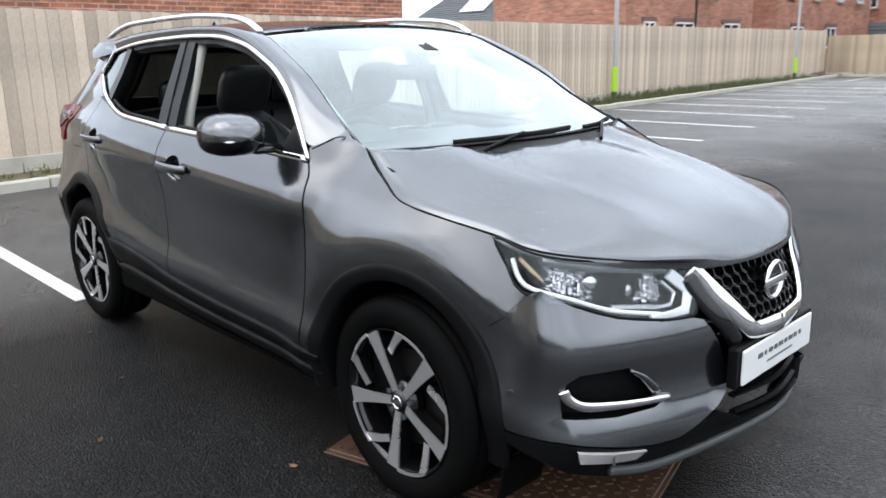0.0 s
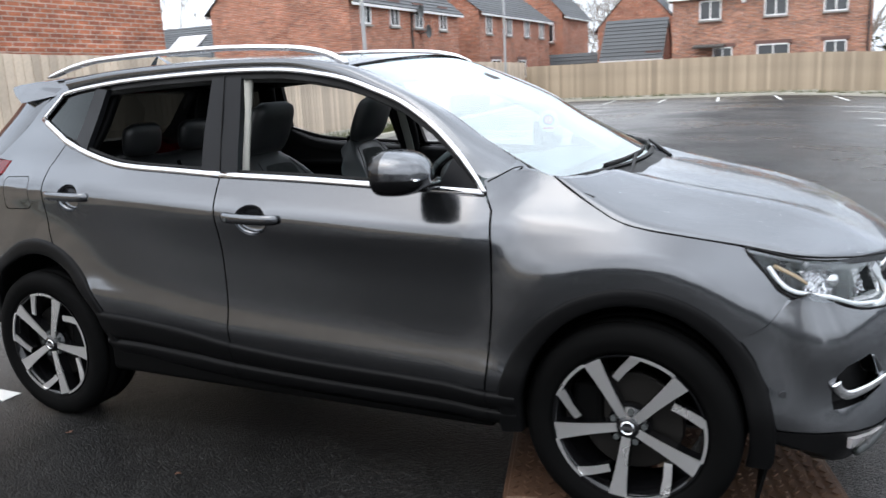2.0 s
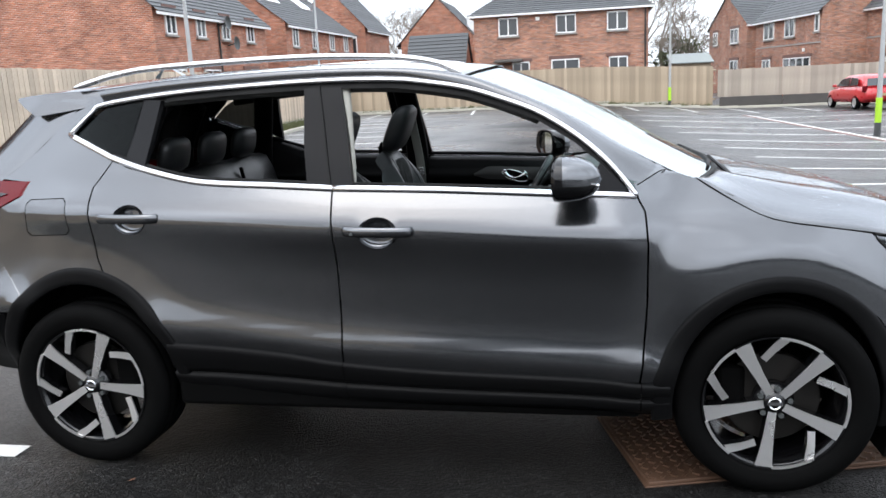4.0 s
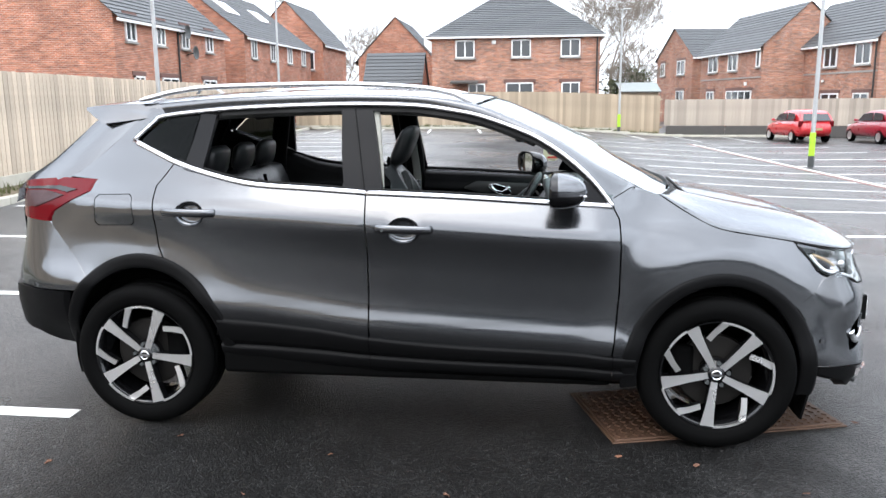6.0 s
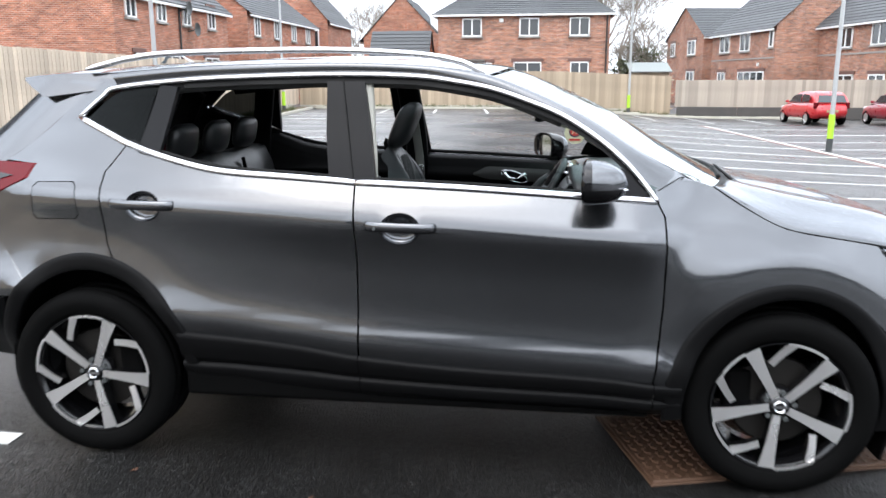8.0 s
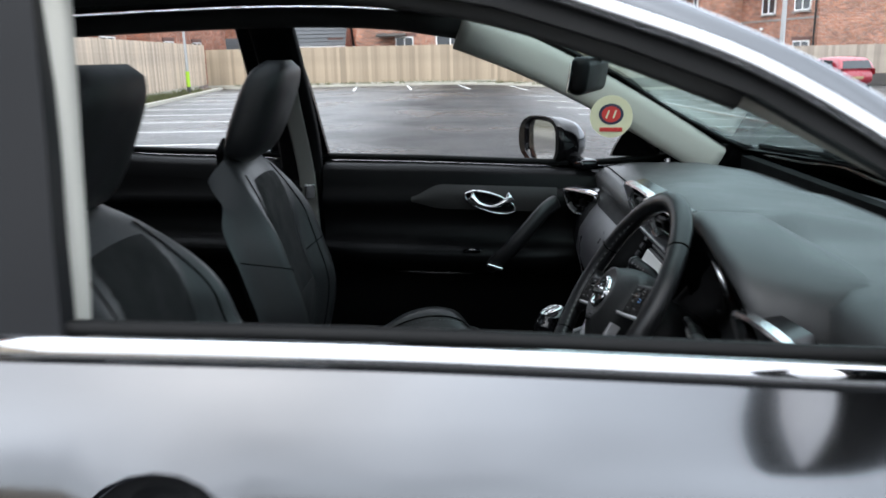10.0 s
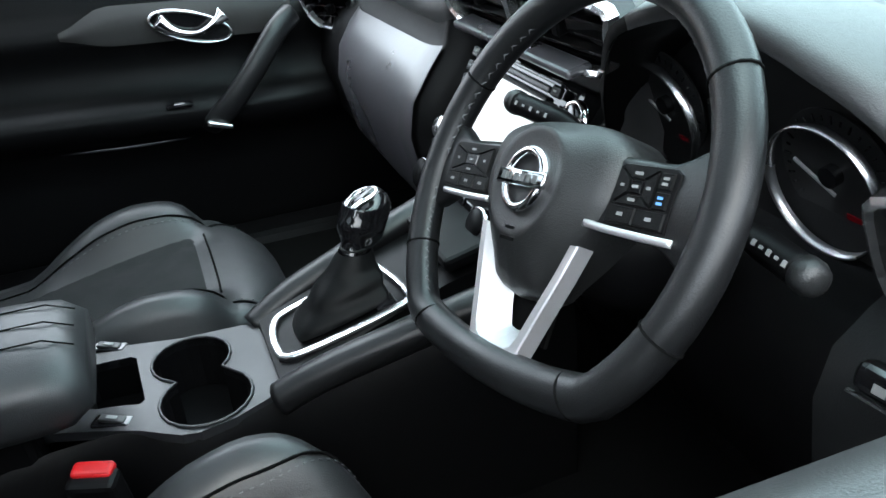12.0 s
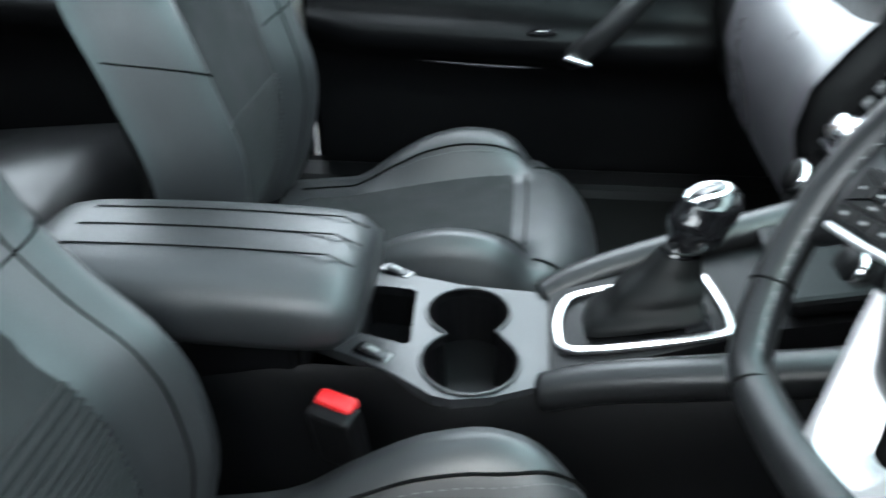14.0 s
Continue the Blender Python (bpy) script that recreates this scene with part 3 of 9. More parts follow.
def build_kerbs():
    def run(name, a, b):
        a, b = Vector((*a, 0)), Vector((*b, 0))
        n = int((b - a).length / 0.915)
        d = (b - a).normalized()
        whole = tagged(link_mesh(name, box((0.02, 0.02, 0.02), (a.x, a.y, 0.01)), M_KERB), "pale concrete kerb stones beside the car park", "kerb", kind="structure")
        me = bpy.data.meshes.new("kerb_stone")
        g = box((0.905, 0.13, 0.20), bevel=0.018, seg=1)
        g.to_mesh(me)
        g.free()
        me.materials.append(M_KERB)
        for i in range(n):
            p = a + d * 0.915 * (i + 0.5)
            ob = new("kerb_stone", me)
            ob.parent = whole
            ob.matrix_basis = pose(p.x, p.y, ground_z(p.x, p.y) + 0.02 + random.uniform(-0.006, 0.006), 0, 0, math.degrees(math.atan2(d.y, d.x)) + random.uniform(-0.4, 0.4))
    run("kerb_left", (kerb_x(-4), -4), (kerb_x(38.9), 38.9))
    run("kerb_back", (-12.3, 39.0), (17.5, 38.6))
    # soil verge between kerb and fence
    rows = []
    for i in range(46):
        y = -4 + i * 0.96
        rows.append([(kerb_x(y) - 0.06 - k * 0.3, y, 0.085 + 0.03 * noise.noise(Vector((y, k, 0)))) for k in range(4)])
    v = link_mesh("verge_left", grid(rows), M_SOIL, smooth=True)
    tagged(v, "brown soil verge with dead leaves along the fence", "verge", kind="structure")
    rows = [[(-12.6 + i * 0.8, 39.05 + k * 0.3, ground_z(-12.6 + i * 0.8, 39) + 0.085 + 0.02 * noise.noise(Vector((i, k, 3)))) for k in range(4)] for i in range(40)]
    v = link_mesh("verge_back", grid(rows, flip=True), M_SOIL, smooth=True)
    tagged(v, "narrow soil verge below the back fence", "verge", kind="structure")


def build_grass():
    verts, faces = [], []
    rng = random.Random(5)
    def tuft(x, y, z, h, n):
        for _ in range(n):
            a, l = rng.uniform(0, 6.28), h * rng.uniform(0.5, 1.1)
            dx, dy = math.cos(a) * 0.012, math.sin(a) * 0.012
            bx, by = x + rng.gauss(0, 0.06), y + rng.gauss(0, 0.06)
            lx, ly = rng.gauss(0, 0.4) * l, rng.gauss(0, 0.4) * l
            k = len(verts)
            verts.extend([(bx - dx, by - dy, z), (bx + dx, by + dy, z), (bx + lx, by + ly, z + l)])
            faces.append((k, k + 1, k + 2))
    for _ in range(700):
        y = rng.triangular(9, 36, 21)
        tuft(kerb_x(y) - rng.uniform(0.1, 0.75), y, 0.08, rng.uniform(0.10, 0.34), 9)
    for _ in range(220):
        y = rng.uniform(-3, 12)
        tuft(kerb_x(y) - rng.uniform(0.3, 0.8), y, 0.08, rng.uniform(0.05, 0.16), 7)
    for _ in range(420):
        x = rng.uniform(-12, 12)
        tuft(x, 39.05 + rng.uniform(0.1, 0.8), ground_z(x, 39) + 0.08, rng.uniform(0.06, 0.25), 7)
    ob = raw("verge_grass", verts, faces, M_GRASS)
    tagged(ob, "rough green grass tufts growing along the kerb", "grass", kind="stuff")


def build_leaves():
    rng = random.Random(8)
    spots = [(-1.55, -1.32), (-1.1, -1.0), (-0.35, -1.12), (-1.2, -1.75), (0.2, -1.42), (0.9, -1.0), (1.22, -1.05), (1.6, -1.25), (1.15, -0.62), (-0.6, -1.5), (0.62, -1.72), (2.3, -1.0), (2.05, -0.5)]
    for x, y in spots:
        pts = [(0.03, 0), (0.012, 0.014), (-0.02, 0.012), (-0.03, 0), (-0.018, -0.012), (0.012, -0.013)]
        bm = bmesh.new()
        a = rng.uniform(0, 6.28)
        sc = rng.uniform(0.35, 0.75)
        up = [bm.verts.new((x + sc * (px * math.cos(a) - py * math.sin(a)), y + sc * (px * math.sin(a) + py * math.cos(a)), 0.004 + rng.uniform(0.001, 0.009))) for px, py in pts]
        bm.faces.new(up)
        thick(bm, 0.001)
        ob = link_mesh("fallen_leaf", bm, M_LEAF)
        tagged(ob, "curled brown fallen leaf lying on wet tarmac", "leaf", "fallen leaves")


def fence_run(name, a, b, base, top, material, label, singles, gravel=None, skip=0):
    """Close-boarded fence: overlapping feather-edge boards on rails, cap and gravel board."""
    a, b = Vector((*a, 0)), Vector((*b, 0))
    d = (b - a).normalized()
    out = d.cross(Vector((0, 0, 1)))
    length = (b - a).length
    ang = math.atan2(d.y, d.x)
    rng = random.Random(sum(map(ord, name)))
    rails = bmesh.new()
    for f in (0.15, 0.55, 0.9):
        for k in range(int(length / 3) + 1):
            p, q = a + d * 3 * k, a + d * min(3 * k + 3, length)
            zp, zq = [base(v) + (top(v) - base(v)) * f for v in (p, q)]
            put_rod(rails, (*(p - out * 0.05).xy, zp), (*(q - out * 0.05).xy, zq), 0.04, n=4)
    whole = tagged(link_mesh(name, rails, material), label, "fence", kind="structure")
    step = 0.162
    n = int(length / step)
    # one tapered board, one metre high, shared by all
    bm = bmesh.new()
    vs = [bm.verts.new(c) for c in [(0, 0, 0), (0.174, 0, 0), (0.174, -0.009, 0), (0, -0.022, 0), (0, 0, 1), (0.174, 0, 1), (0.174, -0.009, 1), (0, -0.022, 1)]]
    for f in ((3, 2, 1, 0), (4, 5, 6, 7), (0, 1, 5, 4), (1, 2, 6, 5), (2, 3, 7, 6), (3, 0, 4, 7)):
        bm.faces.new([vs[i] for i in f])
    bmesh.ops.recalc_face_normals(bm, faces=bm.faces[:])
    board = bpy.data.meshes.new("fence_board")
    bm.to_mesh(board)
    shape, quads = [v.co.copy() for v in bm.verts], [[v.index for v in f.verts] for f in bm.faces]
    bm.free()
    board.materials.append(material)
    rv, rf = [], []
    for i in range(n):
        p = a + d * step * i
        z0, z1 = base(p), top(p) + rng.uniform(-0.008, 0.008)
        m = Matrix.Translation((p.x, p.y, z0)) @ pose(0, 0, 0, 0, rng.uniform(-0.3, 0.3), math.degrees(ang)) @ Matrix.Diagonal((1, 1, z1 - z0, 1))
        if skip <= i < skip + singles:
            ob = new("board", board)
            ob.parent = whole
            ob.matrix_basis = m
        else:
            k = len(rv)
            rv.extend(m @ v for v in shape)
            rf.extend([k + j for j in q] for q in quads)
    if rv:
        tagged(raw("boards", rv, rf, material, whole), kind="stuff")
    if gravel:
        g = bmesh.new()
        for k in range(int(length / 3)):
            p = a + d * (3 * k + 1.5)
            put_box(g, (2.98, 0.05, 0.22), (*(p + out * 0.02).xy, base(p) - 0.05), (0, 0, math.degrees(ang)), 0.006, 1)
        part("gravel_board", g, gravel, whole)
    return whole


def build_fences():
    fence_run("fence_left", (kerb_x(-22) - 0.95, -22), (kerb_x(39.9) - 0.95, 39.9), lambda p: 0.22, lambda p: 2.06 + 0.004 * p.y, M_FENCE, "weathered pale close-boarded timber fence", 270, M_KERB, 110)
    fence_run("fence_back", (-13.5, 39.95), (6.9, 39.9), lambda p: 0.12 + ground_z(p.x, p.y), lambda p: 1.98 + 0.72 * ground_z(p.x, p.y), M_FENCE2, "brown close-boarded timber fence across the back", 170, M_KERB)
    fence_run("fence_far", (6.95, 39.6), (34, 37.0), lambda p: 0.13, lambda p: 1.50, M_FENCE3, "greyish close-boarded timber fence on a dark retaining board", 120)
    bm = bmesh.new()
    for k in range(9):
        x = 8.5 + 3 * k
        put_box(bm, (2.97, 0.12, 0.58), (x, 39.35 - 0.096 * (x - 6.95), -0.16), (0, 0, -5.5), 0.01, 1)
    tagged(link_mesh("retaining_boards", bm, M_SLEEPER), "dark timber retaining boards below the fence", "retaining wall", kind="structure")


def build_posts():
    def post(x, y, height, lean=0.0, band=0.66):
        z = ground_z(x, y)
        root = new("street_lamp")
        root.matrix_basis = pose(x, y, z, 0, lean, 0)
        part("base", rod((0, 0, 0), (0, 0, 0.34), 0.085, n=16), M_DARKMETAL, root, smooth=False)
        part("reflective_band", rod((0, 0, 0.34), (0, 0, 0.34 + band), 0.083, n=16), M_LIME, root, "bright lime reflective wrap")
        part("column", rod((0, 0, 0.3), (0, 0, height), 0.068, 0.042, n=16), M_POLE, root)
        bm = box((0.42, 0.17, 0.08), (0.2, 0, height + 0.03), bevel=0.03)
        part("lantern", bm, M_POLE, root)
        tagged(root, "grey steel lamp column with a lime green band", "street lamp", "car park lamps")
    post(8.22, 19.66, 7.2)
    post(4.55, 39.3, 6.4)
    post(-12.15, 33.2, 6.2)
    post(-9.75, 16.2, 5.5)


def window_unit(root, o, u, w, h, lights=2, sill=True, lintel=True):
    """A white casement window: frame bars, panes, stone sill and lintel. o: lower left corner, u: along the wall, out of the wall is u x z turned out."""
    u = Vector(u).normalized()
    nrm = u.cross(Vector((0, 0, 1)))
    c = Vector(o) + u * w / 2 + Vector((0, 0, h / 2))
    ang = math.degrees(math.atan2(u.y, u.x))
    bm = bmesh.new()
    t = 0.075
    for dx, dz, sx, sz in ((-w / 2 + t / 2, 0, t, h), (w / 2 - t / 2, 0, t, h), (0, h / 2 - t / 2, w, t), (0, -h / 2 + t / 2, w, t)):
        p = c + u * dx + Vector((0, 0, dz)) + nrm * 0.02
        put_box(bm, (sx, 0.09, sz), p, (0, 0, ang), 0.008, 1)
    for k in range(1, lights):
        p = c + u * (-w / 2 + w * k / lights) + nrm * 0.02
        put_box(bm, (t, 0.08, h), p, (0, 0, ang), 0.008, 1)
    win = part("window", bm, M_WHITE, root)
    for k in range(lights):
        p = c + u * (-w / 2 + w * (k + 0.5) / lights)
        part("pane", box((w / lights - t, 0.02, h - 2 * t), p, (0, 0, ang)), M_PANE, win)
    if sill:
        p = c + Vector((0, 0, -h / 2 - 0.06)) + nrm * 0.05
        part("sill", box((w + 0.12, 0.16, 0.08), p, (0, 0, ang), 0.01, 1), M_LINTEL, win)
    if lintel:
        p = c + Vector((0, 0, h / 2 + 0.11)) + nrm * 0.012
        part("lintel", box((w + 0.3, 0.05, 0.20), p, (0, 0, ang), 0.008, 1), M_BRICKBAND, win)
    return win


def slope_tiles(bm, a, b, c, d, course=0.30):
    """Roof slope from eave a-b up to ridge d-c, in overlapping tile courses."""
    a, b, c, d = map(Vector, (a, b, c, d))
    n = max(2, int(((d - a).length) / course))
    nrm = (b - a).cross(d - a).normalized()
    if nrm.z < 0:
        nrm = -nrm
    for i in range(n):
        f0, f1 = i / n, (i + 1.12) / n
        p = [a.lerp(d, f0) + nrm * 0.06, b.lerp(c, f0) + nrm * 0.06, b.lerp(c, min(f1, 1)) + nrm * 0.02, a.lerp(d, min(f1, 1)) + nrm * 0.02]
        q = [a.lerp(d, f0) + nrm * 0.012, b.lerp(c, f0) + nrm * 0.012]
        g = bmesh.new()
        v = [g.verts.new(x) for x in p + q]
        g.faces.new(v[:4])
        g.faces.new((v[4], v[5], v[1], v[0]))
        part("tile_course", g, M_TILE, bm)


def house(x0, y0, x1, y1, eave, ridge, along, material, hip=0.0, label="", base=-0.6):
    """A brick house: walls, roof in courses, fascia. along: the ridge runs along x or y; hip: how far the ridge ends are drawn in."""
    root = new("house")
    bm = bmesh.new()
    cx, cy = (x0 + x1) / 2, (y0 + y1) / 2
    corners = [(x0, y0), (x1, y0), (x1, y1), (x0, y1)]
    lo, up = [bm.verts.new((*c, base)) for c in corners], [bm.verts.new((*c, eave)) for c in corners]
    for i in range(4):
        bm.faces.new((lo[i], lo[(i + 1) % 4], up[(i + 1) % 4], up[i]))
    if hip == 0:
        if along == "y":
            r = [bm.verts.new((cx, y0, ridge)), bm.verts.new((cx, y1, ridge))]
            bm.faces.new((up[0], up[1], r[0]))
            bm.faces.new((up[2], up[3], r[1]))
        else:
            r = [bm.verts.new((x0, cy, ridge)), bm.verts.new((x1, cy, ridge))]
            bm.faces.new((up[3], up[0], r[0]))
            bm.faces.new((up[1], up[2], r[1]))
    part("wall", bm, material, root)
    rf = part("roof", box((0.2, 0.2, 0.05), (cx, cy, ridge - 0.12)), M_TILE, root)
    o = 0.3
    drop = (ridge - eave) * o / max(1e-3, ((x1 - x0) if along == "y" else (y1 - y0)) / 2)
    e, g = eave - drop, (0.12 if hip == 0 else 0.3)
    if along == "y":
        ra, rb = (cx, y0 + hip - (g if hip == 0 else 0), ridge), (cx, y1 - hip + (g if hip == 0 else 0), ridge)
        slope_tiles(rf, (x1 + o, y0 - g, e), (x1 + o, y1 + g, e), rb, ra)
        slope_tiles(rf, (x0 - o, y1 + g, e), (x0 - o, y0 - g, e), ra, rb)
        if hip:
            slope_tiles(rf, (x0 - o, y0 - g, e), (x1 + o, y0 - g, e), ra, ra)
            slope_tiles(rf, (x1 + o, y1 + g, e), (x0 - o, y1 + g, e), rb, rb)
    else:
        ra, rb = (x0 + hip - (g if hip == 0 else 0), cy, ridge), (x1 - hip + (g if hip == 0 else 0), cy, ridge)
        slope_tiles(rf, (x0 - g, y0 - o, e), (x1 + g, y0 - o, e), rb, ra)
        slope_tiles(rf, (x1 + g, y1 + o, e), (x0 - g, y1 + o, e), ra, rb)
        if hip:
            slope_tiles(rf, (x1 + g, y0 - o, e), (x1 + g, y1 + o, e), rb, rb)
            slope_tiles(rf, (x0 - g, y1 + o, e), (x0 - g, y0 - o, e), ra, ra)
    zt = e - 0.08
    if along == "y" or hip:
        for x in (x0 - o + 0.02, x1 + o - 0.02):
            part("fascia", box((0.06, y1 - y0 + 2 * g, 0.13), (x, cy, zt + 0.03), bevel=0.01, seg=1), M_WHITE, root)
    if along == "x" or hip:
        for y in (y0 - o + 0.02, y1 + o - 0.02):
            part("fascia", box((x1 - x0 + 2 * g, 0.06, 0.13), (cx, y, zt + 0.03), bevel=0.01, seg=1), M_WHITE, root)
    tagged(root, label, "house", "houses behind the fence")
    return root


def build_houses():
    # facing house
    h = house(-6.5, 46.0, 3.9, 55.5, 5.6, 8.6, "x", M_BRICK2, 4.2, "detached red brick house with a hipped grey tiled roof")
    for x in (-4.99, -1.51, 1.5):
        window_unit(h, (x, 45.98, 4.12), (1, 0, 0), 1.2, 1.08)
    window_unit(h, (1.6, 45.98, 0.9), (1, 0, 0), 1.12, 1.7)
    window_unit(h, (-1.83, 45.98, 0.3), (1, 0, 0), 1.7, 2.3, 2, False)
    window_unit(h, (-4.2, 45.98, 1.3), (1, 0, 0), 1.07, 1.26)
    part("alarm_box", box((0.25, 0.1, 0.22), (-2.6, 45.93, 5.05), bevel=0.03), M_WHITE, h)
    part("downpipe", rod((3.72, 45.92, -0.4), (3.72, 45.92, 5.3), 0.05, n=8), M_BLACKPIPE, h)
    part("lean_to", box((1.7, 1.0, 0.08), (-4.4, 45.5, 2.66), (8, 0, 0)), M_SLEEPER, h)
    # row on the left: two blocks with their gables to the car park
    a = house(-25.4, 28.0, -17.5, 39.8, 5.3, 8.7, "y", M_BRICK, 0, "red brick terrace with white windows and grey roof")
    for y in (28.9, 31.65, 34.25, 37.2):
        window_unit(a, (-17.48, y, 4.17), (0, 1, 0), 0.9, 1.05)
    for y, w in ((29.4, 0.9), (32.0, 1.7), (36.6, 1.7)):
        window_unit(a, (-17.48, y, 1.5), (0, 1, 0), w, 1.2)
    for y, z in ((34.1, 4.95), (34.9, 4.0)):
        dish = lathe([(0.0, 0.0), (0.2, 0.03), (0.34, 0.09)], 20, "X")
        dish.transform(Matrix.Translation((-17.1, y, z)))
        thick(dish, 0.012)
        part("satellite_dish", dish, M_DARKMETAL, a, "dark round satellite dish")
        part("bracket", rod((-17.5, y, z - 0.1), (-17.1, y, z), 0.03, n=6), M_DARKMETAL, a)
    part("downpipe", rod((-17.42, 33.85, -0.4), (-17.42, 33.85, 5.2), 0.05, n=8), M_BLACKPIPE, a)
    b = house(-26.0, 42.4, -17.3, 56.0, 5.55, 8.9, "y", M_BRICK, 0, "red brick terrace further along with roof windows")
    for y in (43.4, 46.9, 50.4, 53.6):
        window_unit(b, (-17.28, y, 4.15), (0, 1, 0), 0.95, 1.15)
    for y in (44.2, 49.0):
        window_unit(b, (-17.28, y, 1.4), (0, 1, 0), 1.5, 1.2)
    for y in (45.5, 51.5):
        rl = box((1.3, 2.1, 0.08), (-19.6, y, 7.42), (0, 37.6, 0), 0.02, 1)
        part("roof_window", rl, M_CLEARLENS, b, "pale roof window")
    c = house(-23, 58.5, -17.0, 66.0, 6.2, 9.4, "y", M_BRICK, 0, "red brick gabled house at the end of the row")
    window_unit(c, (-18.6, 58.48, 4.0), (1, 0, 0), 0.9, 1.4)
    # house with a dormer behind, and its slate-hung garage roof
    d = house(-13.3, 55.0, -7.6, 62.0, 4.6, 7.6, "y", M_BRICK, 0, "red brick house with a white gabled dormer")
    part("dormer", box((1.3, 1.6, 1.6), (-7.9, 57.2, 5.6), bevel=0.05), M_WHITE, d)
    g = house(-12.0, 51.0, -8.0, 54.6, 2.6, 4.9, "x", M_BRICK, 0, "low garage with a grey tiled roof")
    window_unit(g, (-8.9, 50.98, 1.2), (1, 0, 0), 0.7, 1.3)
    house(-19.0, 57.0, -13.8, 57.9, 2.2, 3.0, "x", M_SLEEPER, 0, "low dark shed roof between the houses")
    # houses on the right
    # these stand turned a little, long walls to the west
    turn = 11.3
    r1 = house(0, 0, 4.6, 8.4, 4.95, 7.35, "x", M_BRICK2, 0, "red brick house with its gable to the car park")
    r1.matrix_basis = pose(12.28, 62.2, 0, 0, 0, turn)
    window_unit(r1, (-0.02, 7.3, 3.5), (0, -1, 0), 1.0, 1.1)
    window_unit(r1, (-0.02, 3.3, 3.5), (0, -1, 0), 1.7, 1.15)
    window_unit(r1, (-0.02, 3.3, 1.0), (0, -1, 0), 1.7, 1.2)
    r2 = house(0, 0, 5.9, 10.1, 4.95, 7.6, "y", M_BRICK2, 0, "red brick house with grey roof beside the car park")
    r2.matrix_basis = pose(14.5, 50.0, 0, 0, 0, turn)
    for y, z, w, hh in ((8.6, 3.42, 1.7, 1.2), (5.15, 3.42, 1.5, 1.2), (0.85, 3.55, 0.55, 1.05)):
        window_unit(r2, (-0.02, y, z), (0, -1, 0), w, hh, 2 if w > 0.6 else 1)
    window_unit(r2, (-0.02, 5.2, 0.9), (0, -1, 0), 3.9, 1.15, 4)
    window_unit(r2, (-0.02, 8.7, 0.9), (0, -1, 0), 1.3, 1.15)
    part("alarm_box", box((0.1, 0.25, 0.22), (-0.06, 2.2, 2.5), bevel=0.03), M_WHITE, r2)
    r3 = house(0, 0, 6.2, 10.6, 4.95, 7.7, "y", M_BRICK2, 0, "red brick house with large white windows")
    r3.matrix_basis = pose(18.8, 42.8, 0, 0, 0, turn)
    for y, z, w, hh in ((9.5, 3.46, 0.65, 1.02), (5.56, 3.36, 1.42, 1.2), (2.25, 3.4, 1.5, 1.2)):
        window_unit(r3, (-0.02, y, z), (0, -1, 0), w, hh, 2 if w > 0.8 else 1)
    for y, w in ((5.6, 1.9), (2.15, 1.5)):
        window_unit(r3, (-0.02, y, 0.7), (0, -1, 0), w, 1.1)
    part("downpipe", rod((-0.08, 0.25, -0.4), (-0.08, 0.25, 4.7), 0.05, n=8), M_BLACKPIPE, r3)
    part("string_course", box((0.05, 10.5, 0.09), (-0.015, 5.3, 3.0)), M_LINTEL, r3)
    part("string_course", box((0.05, 10.0, 0.09), (-0.015, 5.05, 2.9)), M_LINTEL, r2)
    part("flood_light", box((0.12, 0.2, 0.14), (-0.1, 5.4, 2.55), bevel=0.02), M_WHITE, r3)
    # long gable of the building beside the left fence
    house(-18.3, 0.4, -9.28, 8.24, 5.4, 8.8, "y", M_BRICK, 0, "large red brick building close behind the fence")
    bs = house(-43.0, 36.0, -33.0, 44.0, 2.9, 5.85, "x", M_BRICK, 2.5, "low brick house with a grey tiled roof")
    part("roof_window", box((2.4, 1.6, 0.07), (-36.6, 38.3, 4.72), (36, 0, 0), 0.02, 1), M_CLEARLENS, bs, "pale roof window")


